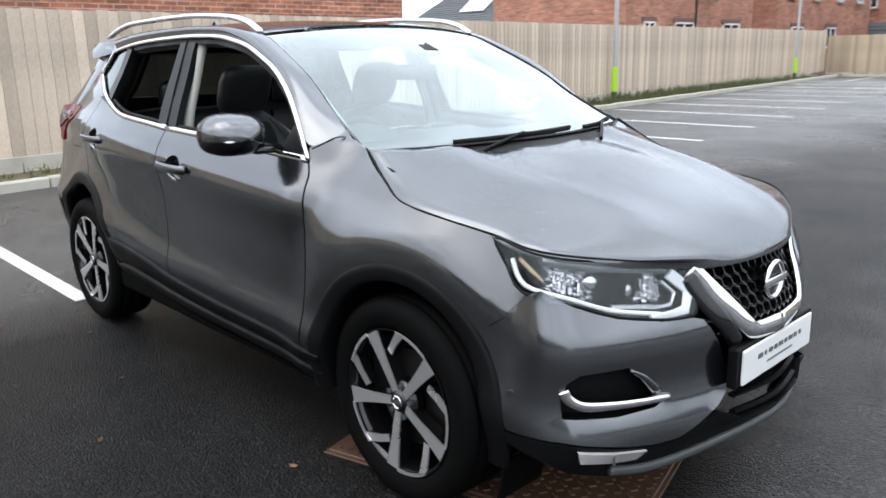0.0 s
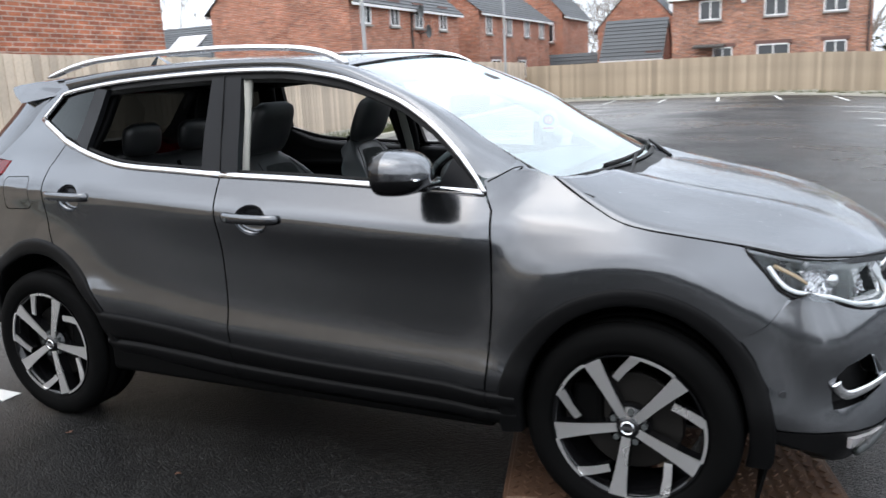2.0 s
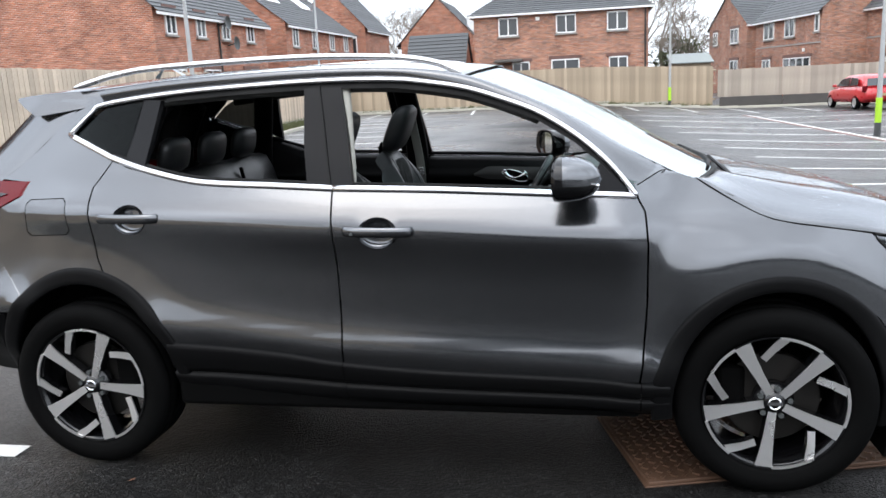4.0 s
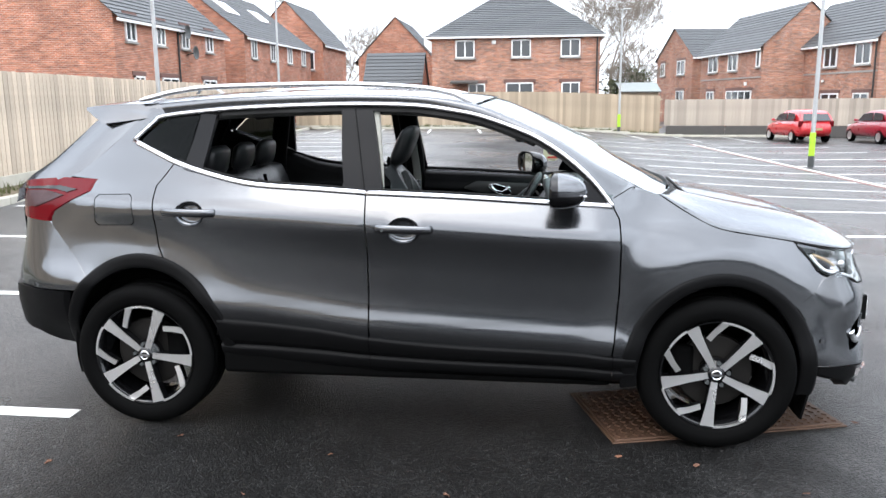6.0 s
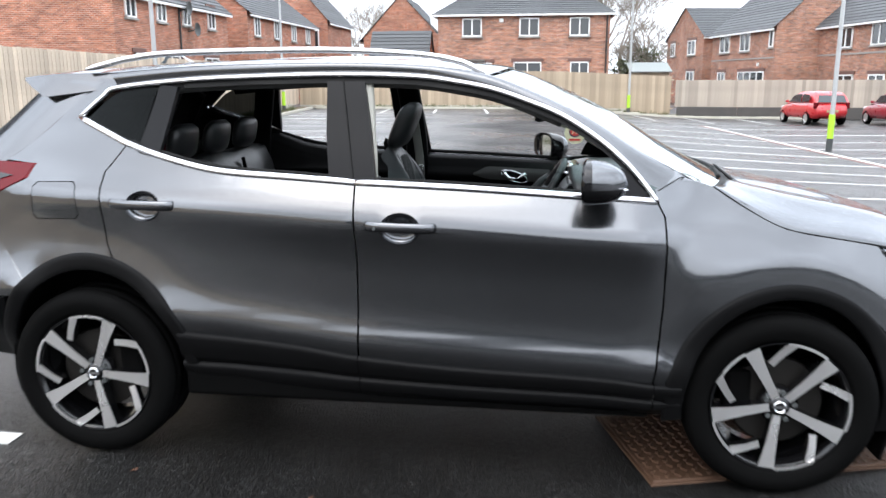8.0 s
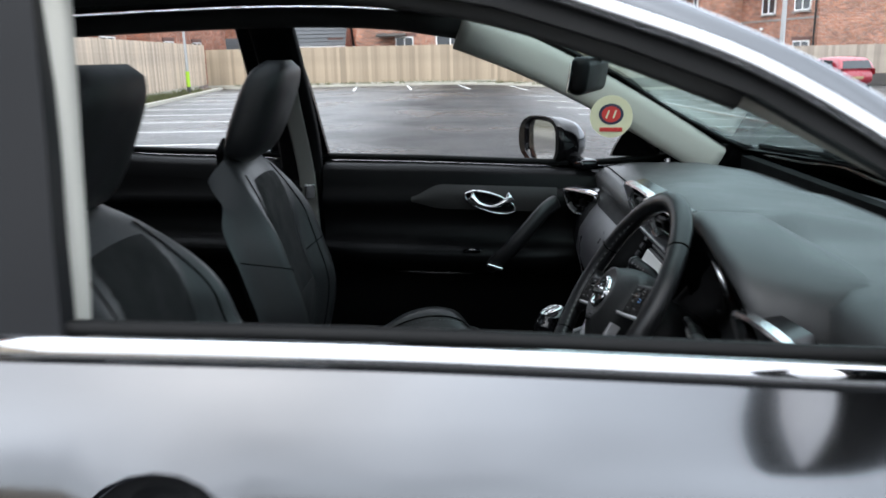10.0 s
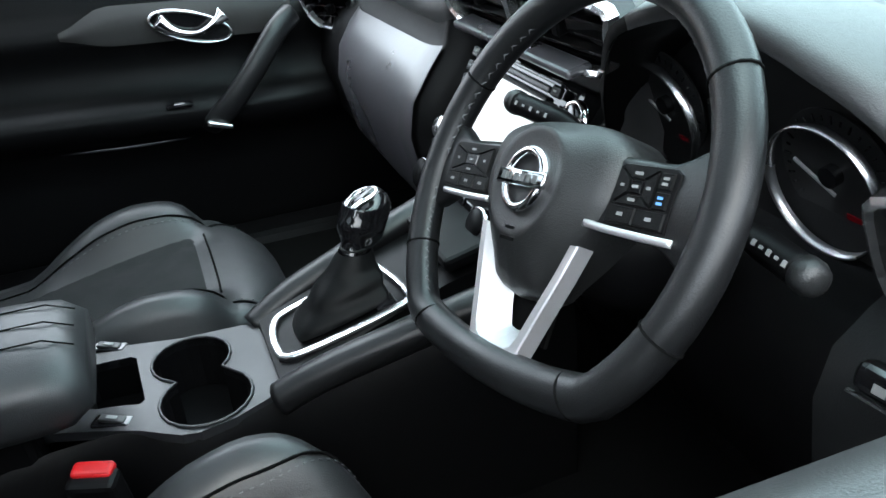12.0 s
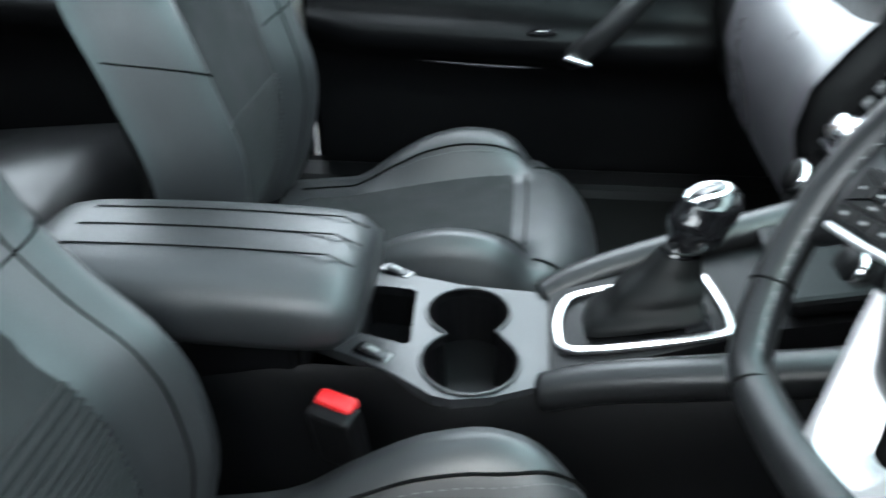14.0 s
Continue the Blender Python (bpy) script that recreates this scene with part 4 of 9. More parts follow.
def tree(x, y, height, spread, seed, ivy=False, depth=5, label=""):
    """A bare winter tree: tapered trunk, forking limbs and fine twigs."""
    rng = random.Random(seed)
    root = new("tree")
    wood = {"trunk": ([], []), "crown": ([], [])}
    leaves_v, leaves_f = [], []

    def tube(which, a, b, r1, r2, n):
        vs, fs = wood[which]
        d = (b - a).normalized()
        u = d.orthogonal().normalized()
        v = d.cross(u)
        k = len(vs)
        for c, r in ((a, r1), (b, r2)):
            vs.extend(c + (u * math.cos(2 * math.pi * j / n) + v * math.sin(2 * math.pi * j / n)) * r for j in range(n))
        fs.extend((k + j, k + (j + 1) % n, k + n + (j + 1) % n, k + n + j) for j in range(n))

    def grow(p, d, length, r, level):
        n = 3 if level < 2 else 2
        for _ in range(n):
            q = p + d * length / n
            tube("trunk" if level < 2 else "crown", p, q, r, r * 0.86, 7 if level < 2 else 3)
            if ivy and level < 3:
                for _ in range(26):
                    c = p.lerp(q, rng.random()) + Vector((rng.gauss(0, 0.4), rng.gauss(0, 0.4), rng.gauss(0, 0.4)))
                    k, s = len(leaves_v), rng.uniform(0.06, 0.14)
                    for _ in range(3):
                        leaves_v.append(c + Vector((rng.gauss(0, s), rng.gauss(0, s), rng.gauss(0, s))))
                    leaves_f.append((k, k + 1, k + 2))
            d = (d + Vector((rng.gauss(0, 0.12), rng.gauss(0, 0.12), rng.gauss(0.04, 0.06)))).normalized()
            p, r = q, r * 0.86
        if level >= depth:
            return
        for k in range(rng.choice((3, 3, 4)) if level < 5 else 3):
            v = Vector((rng.gauss(0, spread), rng.gauss(0, spread), rng.gauss(0.2, 0.25)))
            grow(p, (d + v).normalized(), length * rng.uniform(0.6, 0.86), max(r * rng.uniform(0.5, 0.70), 0.014), level + 1)

    grow(Vector((0, 0, 0)), Vector((0, 0, 1)), height * 0.26, height * 0.017, 0)
    for nm in ("trunk", "crown"):
        raw(nm, *wood[nm], M_BARK, root)
    if ivy:
        raw("ivy", leaves_v, leaves_f, M_IVY, root, "dark ivy leaves")
    root.matrix_basis = pose(x, y, -0.5)
    tagged(root, label or "bare leafless winter tree behind the houses", "tree", "winter trees")


def build_trees():
    tree(-19.5, 74, 12, 0.6, 3)
    tree(-14.5, 70, 9.5, 0.6, 12)
    tree(6.3, 66, 15.5, 0.50, 7, False, 6)
    tree(8.6, 70, 15, 0.52, 21, False, 6)
    tree(4.6, 72, 14.5, 0.48, 31, False, 6)
    tree(7.6, 60, 7, 0.62, 17, True, 6, "low tangled winter tree wrapped in ivy")
    tree(5.6, 61, 6.5, 0.62, 19, True, 6, "low tangled winter tree wrapped in ivy")
    tree(-45.0, 48, 15, 0.45, 44)
    tree(-41.0, 52, 13, 0.5, 45)
    bm = box((2.35, 2.4, 0.07), (6.05, 44.1, 2.22), (13, 0, 0), 0.01, 1)
    sh = new("garden_shed")
    part("roof", bm, M_FELT, sh)
    part("wall", box((2.1, 2.0, 2.4), (6.05, 44.2, 0.75), bevel=0.02), M_FENCE2, sh)
    tagged(sh, "small timber garden shed with a pale felt roof", "shed")


def far_car(x, y, turn, paint, label):
    """A parked hatchback: body shell, cabin glass, wheels, lamps and mirrors."""
    root = new("parked_car")
    z0 = ground_z(x, y)
    length, w = 3.9, 0.83
    under = Curve([(-1.95, 0.45), (-1.6, 0.28), (1.5, 0.26), (1.95, 0.42)])
    belt = Curve([(-1.95, 0.72), (-1.85, 0.93), (-1.0, 0.95), (0.6, 0.90), (1.2, 0.82), (1.75, 0.66), (1.95, 0.52)])
    rows = []
    for i in range(33):
        u = -1.95 + 3.9 * i / 32
        k = 1 - 0.25 * (abs(u) / 1.95) ** 6
        lo, hi = under(u), belt(u)
        rows.append([(u, -w * k * a, lo + (hi - lo) * b) for a, b in ((0.55, 0), (0.93, 0.04), (1.0, 0.3), (1.0, 0.6), (0.96, 0.9), (0.86, 1.0), (0.4, 1.04), (0, 1.05), (-0.4, 1.04), (-0.86, 1.0), (-0.96, 0.9), (-1.0, 0.6), (-1.0, 0.3), (-0.93, 0.04), (-0.55, 0))])
    bm = grid(rows, close_v=True)
    bm.faces.new([v for v in bm.verts][:15])
    bm.faces.new([v for v in bm.verts][-15:][::-1])
    bmesh.ops.recalc_face_normals(bm, faces=bm.faces[:])
    part("body", bm, paint, root, smooth=True)
    rows = []
    for u, z in ((-1.86, 0.95), (-1.72, 1.25), (-1.5, 1.41), (-0.8, 1.46), (0.0, 1.42), (0.35, 1.30), (0.95, 0.90)):
        k = 0.80 - 0.25 * (z - 0.9)
        rows.append([(u, -k, 0.88), (u, -k * 0.97, z - 0.06), (u, -k * 0.8, z), (u, 0, z + 0.02), (u, k * 0.8, z), (u, k * 0.97, z - 0.06), (u, k, 0.88)])
    bm = grid(rows)
    bmesh.ops.recalc_face_normals(bm, faces=bm.faces[:])
    part("cabin", bm, paint, root, smooth=True)
    for s in (-1, 1):
        for pts in (((-0.55, 0.98), (0.62, 0.95), (0.28, 1.26), (-0.5, 1.34)), ((-1.4, 1.02), (-0.65, 0.98), (-0.6, 1.34), (-1.25, 1.30))):
            b2 = bmesh.new()
            vs = [b2.verts.new((u, s * (0.815 - 0.25 * (z - 0.9)), z)) for u, z in pts]
            b2.faces.new(vs)
            thick(b2, 0.01)
            part("side_window", b2, M_PANE, root)
        part("mirror", box((0.12, 0.16, 0.12), (0.62, s * 0.9, 0.99), bevel=0.04), paint, root)
        part("rear_lamp", box((0.12, 0.2, 0.26), (-1.82, s * 0.68, 0.86), bevel=0.04), M_REDLENS, root)
        part("headlamp", box((0.3, 0.24, 0.16), (1.68, s * 0.6, 0.66), (0, 20, s * -20), bevel=0.05), M_CLEARLENS, root)
        for u in (-1.22, 1.22):
            t = lathe([(0.0, -0.01), (0.19, 0.0), (0.2, 0.01), (0.27, 0.03), (0.295, 0.0), (0.295, -0.14), (0.2, -0.16)], 24)
            t.transform(Matrix.Translation((u, s * 0.80, 0.295)) @ pose(0, 0, 0, 0, 0, 0 if s > 0 else 180))
            wh = part("wheel", t, M_RUBBER, root, smooth=True)
            r = lathe([(0.0, 0.0), (0.08, 0.006), (0.18, 0.004), (0.19, 0.012)], 20)
            r.transform(Matrix.Translation((u, s * 0.815, 0.295)) @ pose(0, 0, 0, 0, 0, 0 if s > 0 else 180))
            part("rim", r, M_MACHINED, wh)
    b2 = bmesh.new()
    b2.faces.new([b2.verts.new(v) for v in ((-1.87, -0.62, 0.99), (-1.87, 0.62, 0.99), (-1.70, 0.54, 1.29), (-1.70, -0.54, 1.29))])
    thick(b2, 0.012)
    part("rear_window", b2, M_PANE, root)
    part("plate", box((0.02, 0.5, 0.11), (-1.955, 0, 0.62)), M_AMBER, root)
    root.matrix_basis = pose(x, y, z0, 0, 0, turn)
    tagged(root, label, "car", "cars parked by the back fence")


def build_far_cars():
    far_car(12.3, 34.6, 97, M_REDPAINT, "bright red small hatchback parked by the fence")
    far_car(15.55, 33.4, 97, M_DARKRED, "dark red hatchback parked beside another car")


def build_reflection_walls():
    """Unseen plain walls added behind the camera to shape what the car paint reflects."""
    for nm, size, at in (("wall_south", (60, 0.4, 2.6), (0, -22, 1.1)), ("wall_east", (0.4, 50, 1.9), (34, 8, 0.85))):
        tagged(link_mesh(nm, box(size, at, bevel=0.03, seg=1), M_TILE), "unseen plain grey wall added for the car paint to reflect", "wall", kind="structure")


def build_cover():
    """Iron chamber cover under the front wheel, turned a little, with raised pattern."""
    root = new("manhole_cover")
    part("frame", box((1.16, 0.63, 0.008), (0, 0, 0.003), bevel=0.002, seg=1), M_RUST, root)
    for sx in (-1, 1):
        plate = part("plate", box((0.56, 0.60, 0.012), (sx * 0.285, 0, 0.008), bevel=0.003, seg=1), M_RUST, root, "rusty iron plate")
        bm = bmesh.new()
        for i in range(13):
            for j in range(15):
                put_box(bm, (0.024, 0.011, 0.006), (sx * 0.285 - 0.255 + i * 0.0425, -0.27 + j * 0.0385, 0.017), (0, 0, 45 if (i + j) % 2 else -45))
        part("tread", bm, M_RUST, plate)
    root.matrix_basis = pose(1.36, -0.40, 0, 0, 0, 16)
    tagged(root, "rusty patterned iron chamber cover set in the tarmac", "manhole cover")


build_ground()
build_lines()
build_kerbs()
build_grass()
build_leaves()
build_fences()
build_posts()
build_houses()
build_trees()
build_far_cars()
build_reflection_walls()
build_cover()

# ---- the grey crossover: outer body ----
HUB_Z, AXLE = 0.343, 1.323
PROFILE = Curve([(.10, .74), (.20, .80), (.30, .86), (.34, .872), (.40, .886), (.485, .906), (.505, .9100), (.530, .9105), (.558, .9040), (.595, .8950), (.635, .8905), (.69, .889), (.80, .891), (.90, .902), (.965, .914), (.99, .914), (1.02, .903), (1.06, .882), (1.12, .845), (1.20, .812), (1.35, .742), (1.5, .672), (1.6, .60), (1.7, .5)])


# height of the crease over the front arch; above it the wing leans in
WING_CREASE = Curve([(.80, .925), (.90, .885), (1.0, .842), (1.10, .846), (1.22, .874), (1.323, .885), (1.42, .872), (1.53, .83), (1.65, .755), (1.80, .66)])


def half_width(x, z):
    """Half the body's width at x along it and z above the ground."""
    k = ease((x - 0.83) / 0.15) * ease((1.86 - x) / 0.2)
    zc = WING_CREASE(x)
    lo, hi = min(0.72, zc - 0.07), 0.985
    if k <= 0 or not lo < z < hi:
        return plain_half_width(x, z)
    e = 0.014 + 0.05 * ease((1.12 - x) / 0.2)

    def bend(v):
        return (v - zc + math.hypot(v - zc, e)) / 2

    a, b = plain_half_width(x, lo), plain_half_width(x, hi)
    w = a + (b - a) * (bend(z) - bend(lo)) / (bend(hi) - bend(lo))
    return w * k + plain_half_width(x, z) * (1 - k)


def plain_half_width(x, z):
    """The same without the lean of the front wing."""
    zz = z + 0.055 * x * clamp(1 - (z - 1.05) / 0.4)
    zz -= 0.07 * max(0.0, -0.25 - x) * clamp((0.85 - z) / 0.2)
    if x > 0.86:
        d = max(0.0, z - 0.955)
        zz += 0.85 * d * d / (d + 0.105) * ease((x - 0.86) / 0.22)
    w = PROFILE(zz)
    if x > 0.9:
        w *= 1 - (0.08 + 0.045 * clamp((z - 0.5) / 0.43)) * ((x - 0.9) / 0.74) ** 2
    if x < -0.3:
        w *= 1 - (0.02 + 0.03 * clamp((z - 0.7) / 0.3) + 0.03 * clamp((z - 1) / 0.34)) * ((-0.3 - x) / 0.86) ** 2
    w -= 0.043 * ease((x - 0.78) / 0.22) * ease((1.86 - x) / 0.24) * ease((z - 0.70) / 0.24)
    for xc, flare in ((AXLE, 0.014), (-AXLE, 0.012)):
        r = math.hypot(x - xc, z - HUB_Z)
        w += flare * math.exp(-((r - 0.47) / 0.09) ** 2) * clamp((1.05 - z) / 0.2)
    return w


def flank(s, proud=0.0):
    return lambda x, z: Vector((x, s * (half_width(x, z) + proud), z))


def wrap(plan, shift):
    """A surface round the nose or tail, from a plan line and its shift with height; s runs from the middle outwards."""
    acc = [0.0]
    for p, q in zip(plan, plan[1:]):
        acc.append(acc[-1] + math.hypot(q[0] - p[0], q[1] - p[1]))
    fx, fy = Curve(list(zip(acc, [p[0] for p in plan]))), Curve(list(zip(acc, [p[1] for p in plan])))
    front = plan[0][0] > 0

    def at(u, z, proud=0.0):
        a = abs(u)
        x, y = fx(a) + shift(z), fy(a)
        if front:
            k = ease((1.87 - x) / 0.14)
        else:
            k = ease((x + 1.97) / 0.21)
        y = y * (1 - k) + half_width(x, z) * k
        e = 0.004
        tx, ty = fx(a + e) - fx(max(a - e, 0)), fy(a + e) - fy(max(a - e, 0))
        n = Vector((ty, -tx, 0)).normalized() if front else Vector((-ty, tx, 0)).normalized()
        if front and n.x < 0 and a < 0.3:
            n = -n
        n = Vector((abs(n.x) if front else -abs(n.x), abs(n.y), 0))
        p = Vector((x, y, z)) + n * proud
        return Vector((p.x, -p.y if u > 0 else p.y, z))

    def by_y(y):
        lo, hi = 0.0, acc[-1]
        for _ in range(40):
            m = (lo + hi) / 2
            lo, hi = (m, hi) if fy(m) < y else (lo, m)
        return lo

    def by_x(x, z):
        lo, hi = 0.0, acc[-1] + 0.2
        for _ in range(40):
            m = (lo + hi) / 2
            v = fx(m) + shift(z)
            lo, hi = (m, hi) if (v > x if front else v < x) else (lo, m)
        return lo
    return at, by_y, by_x


NOSE, nose_y, nose_x = wrap([(2.165, 0), (2.15, .15), (2.115, .28), (2.075, .42), (2.03, .53), (1.975, .65), (1.92, .738), (1.86, .785), (1.76, .822), (1.66, .85), (1.5, .88)],
                    Curve([(.15, -.10), (.2, -.06), (.3, -.006), (.35, .024), (.405, .017), (.445, -.003), (.50, -.011), (.555, -.006), (.60, .002), (.635, .002), (.66, -.004), (.70, -.024), (.78, -.060), (.83, -.075), (.9, -.13), (.95, -.2)]))
TAIL, tail_y, tail_x = wrap([(-2.2, 0), (-2.185, .3), (-2.14, .5), (-2.08, .65), (-1.99, .745), (-1.88, .80), (-1.75, .835), (-1.5, .88)],
                    Curve([(.2, .14), (.3, .08), (.42, .03), (.6, 0), (.72, .018), (.8, .04), (.95, .075), (1.1, .092), (1.17, .115), (1.25, .205), (1.36, .31), (1.43, .40), (1.5, .5)]))


def arch(xc, rx, rz, a0, a1, n=28):
    out = []
    for i in range(n + 1):
        a = radians(a0 + (a1 - a0) * i / n)
        out.append((xc + rx * math.cos(a), HUB_Z + rz * math.sin(a)))
    return out


ARCH_F = dict(xc=1.328, rx=0.425, rz=0.455)
ARCH_R = dict(xc=-1.30, rx=0.440, rz=0.497)
DOOR_FRONT = [(.863, .433), (.872, .495), (.889, .707), (.892, .91), (.884, 1.025), (.862, 1.068)]
DOOR_REAR = [(-1.193, .833), (-1.212, .88), (-1.224, .987), (-1.233, 1.09), (-1.23, 1.151), (-1.191, 1.203), (-1.157, 1.250)]
BELT = [(-1.396, 1.346), (-1.205, 1.271), (-1.156, 1.252), (-1.017, 1.211), (-.841, 1.171), (-.701, 1.153), (-.46, 1.14), (-.225, 1.125), (.156, 1.111), (.406, 1.098), (.63, 1.086), (.856, 1.073)]
HEAD = [(.856, 1.077), (.819, 1.128), (.746, 1.211), (.647, 1.294), (.522, 1.371), (.395, 1.422), (.267, 1.464), (.137, 1.489), (-.021, 1.509), (-.304, 1.517), (-.666, 1.51), (-.949, 1.497), (-1.244, 1.468), (-1.30, 1.436), (-1.396, 1.352)]
ROOF_EDGE = [(1.06, .735, 1.117), (.985, .722, 1.150), (.818, .695, 1.239), (.649, .665, 1.345), (.39, .628, 1.464), (.247, .613, 1.514), (.05, .605, 1.540), (-.4, .600, 1.558), (-.9, .590, 1.552), (-1.2, .575, 1.537), (-1.40, .560, 1.522), (-1.52, .545, 1.500)]


def belt(s):
    """The window line of one side; the passenger side sits a little lower in the ground's camber."""
    drop = 0.0 if s < 0 else 0.036
    return [(x, z - drop * clamp((.856 - x) / .25) * clamp((x + 1.16) / .25)) for x, z in BELT]


BELT_Z = Curve([(x, z) for x, z in BELT])


SHUT = [(1.062, 1.121), (1.10, 1.094), (1.15, 1.062), (1.20, 1.033), (1.25, 1.006), (1.307, .982), (1.38, .965), (1.464, .951), (1.55, .936)]


def wheel(root, x, side, start):
    """An alloy wheel: tyre, black barrel, five machined spokes with kinked side bars, disc, caliper and cap."""
    s = side
    t = lathe([(0.243, -0.20), (0.262, -0.222), (0.31, -0.228), (0.334, -0.215), (0.3425, -0.19), (0.3425, -0.185), (0.337, -0.183), (0.337, -0.175), (0.3425, -0.173), (0.343, -0.115), (0.337, -0.113), (0.337, -0.105), (0.343, -0.103), (0.3425, -0.05), (0.337, -0.048), (0.337, -0.04), (0.3425, -0.038), (0.341, -0.028), (0.334, -0.010), (0.318, 0.002), (0.30, 0.006), (0.285, 0.0065), (0.28, 0.005), (0.262, 0.002), (0.249, -0.006), (0.243, -0.02)], 96)
    m = Matrix.Translation((x, s * 0.868, HUB_Z)) @ Matrix.Rotation(0 if s > 0 else math.pi, 4, "Z")
    t.transform(m)
    tyre = part("wheel", t, M_RUBBER, root, "black low-profile road tyre on an alloy rim", True)
    bm = lathe([(0.243, -0.006), (0.238, -0.008), (0.226, -0.03), (0.215, -0.16), (0.21, -0.2), (0.244, -0.21)], 64)
    bm.transform(m)
    part("rim", bm, M_GLOSS, tyre, "gloss black rim barrel", True)
    bm = lathe([(0.2385, -0.004), (0.2445, -0.003), (0.2445, -0.010), (0.2385, -0.012), (0.2385, -0.004)], 96)
    bm.transform(m)
    part("rim_edge", bm, M_GLOSS, tyre)
    bm = lathe([(0.0, -0.075), (0.16, -0.075), (0.165, -0.08), (0.165, -0.1), (0.0, -0.1)], 48)
    bm.transform(m)
    part("brake_disc", bm, M_DISC, tyre)

    def turn(a):
        return m @ Matrix.Rotation(-a if s > 0 else a, 4, "Y")

    def bar(bm, pts, z0, z1, th):
        """A flat bar in the wheel's plane through ((x, z) left, (x, z) right) pairs, dished from z0 to z1."""
        n = len(pts)
        top, bot = [], []
        for i, (p, q) in enumerate(pts):
            h = z0 + (z1 - z0) * i / (n - 1)
            top.append([bm.verts.new((p[0], h, p[1])), bm.verts.new((q[0], h, q[1]))])
            bot.append([bm.verts.new((p[0], h - th, p[1])), bm.verts.new((q[0], h - th, q[1]))])
        for i in range(n - 1):
            bm.faces.new((top[i][0], top[i][1], top[i + 1][1], top[i + 1][0]))
            bm.faces.new((top[i][0], top[i + 1][0], bot[i + 1][0], bot[i][0]))
            bm.faces.new((top[i][1], bot[i][1], bot[i + 1][1], top[i + 1][1]))
        bm.faces.new((top[-1][0], top[-1][1], bot[-1][1], bot[-1][0]))
        bmesh.ops.recalc_face_normals(bm, faces=bm.faces[:])

    def pol(r, a):
        return (r * math.cos(radians(a)), r * math.sin(radians(a)))
    for k in range(5):
        a = start + 72 * k
        face, back, side_face, side_back = bmesh.new(), bmesh.new(), bmesh.new(), bmesh.new()
        pts = [(pol(.036, a + 22), pol(.036, a - 22)), (pol(.07, a + 13), pol(.07, a - 12)), (pol(.12, a + 9.5), pol(.12, a - 7)), (pol(.18, a + 8.5), pol(.18, a - 5.5)), (pol(.238, a + 8.5), pol(.2395, a - 5.5))]
        bar(face, pts, -0.016, -0.004, 0.006)
        bar(back, pts, -0.0225, -0.0105, 0.045)
        pts2 = [(pol(.172, a - 10), pol(.152, a - 15)), (pol(.205, a - 21), pol(.186, a - 26)), (pol(.2395, a - 29), pol(.230, a - 36.5))]
        bar(side_face, pts2, -0.018, -0.005, 0.006)
        bar(side_back, pts2, -0.0245, -0.0115, 0.03)
        arc = [(pol(.2435, a - 29 - 3.5 * j), pol(.2335, a - 29 - 3.5 * j)) for j in range(11)]
        bar(side_face, arc, -0.0015, -0.0015, 0.006)
        bar(side_back, arc, -0.0115, -0.0115, 0.02)
        mm = Matrix.Translation((x, s * 0.868, HUB_Z)) @ Matrix.Diagonal((1, s, 1, 1))
        for b, mat, nm in ((face, M_MACHINED, "spoke"), (back, M_GLOSS, "spoke_back"), (side_face, M_MACHINED, "side_spoke"), (side_back, M_GLOSS, "side_spoke_back")):
            b.transform(mm)
            bmesh.ops.recalc_face_normals(b, faces=b.faces[:])
            part(nm, b, mat, tyre)
        nut = pol(.052, a + 36)
        b = rod((nut[0], -0.03, nut[1]), (nut[0], -0.012, nut[1]), 0.010, n=6)
        b.transform(mm)
        part("wheel_nut", b, M_DARKMETAL, tyre)
    mm = Matrix.Translation((x, s * 0.868, HUB_Z)) @ Matrix.Diagonal((1, s, 1, 1))
    b = lathe([(0.0, -0.008), (0.030, -0.008), (0.033, -0.011), (0.040, -0.020), (0.068, -0.03), (0.068, -0.07), (0.0, -0.07)], 32)
    b.transform(mm)
    bmesh.ops.recalc_face_normals(b, faces=b.faces[:])
    part("hub", b, M_GLOSS, tyre, "black wheel centre", True)
    b = lathe([(0.017, -0.007), (0.020, -0.0045), (0.023, -0.007)], 28)
    put_box(b, (0.052, 0.003, 0.011), (0, -0.0055, 0))
    b.transform(mm)
    part("centre_badge", b, M_CHROME, tyre, "round chrome wheel badge")
    b = box((0.10, 0.07, 0.17), (0.14 if x < 0 else -0.14, -0.09, 0.03), bevel=0.02)
    b.transform(mm)
    part("brake_caliper", b, M_UNDER, tyre)


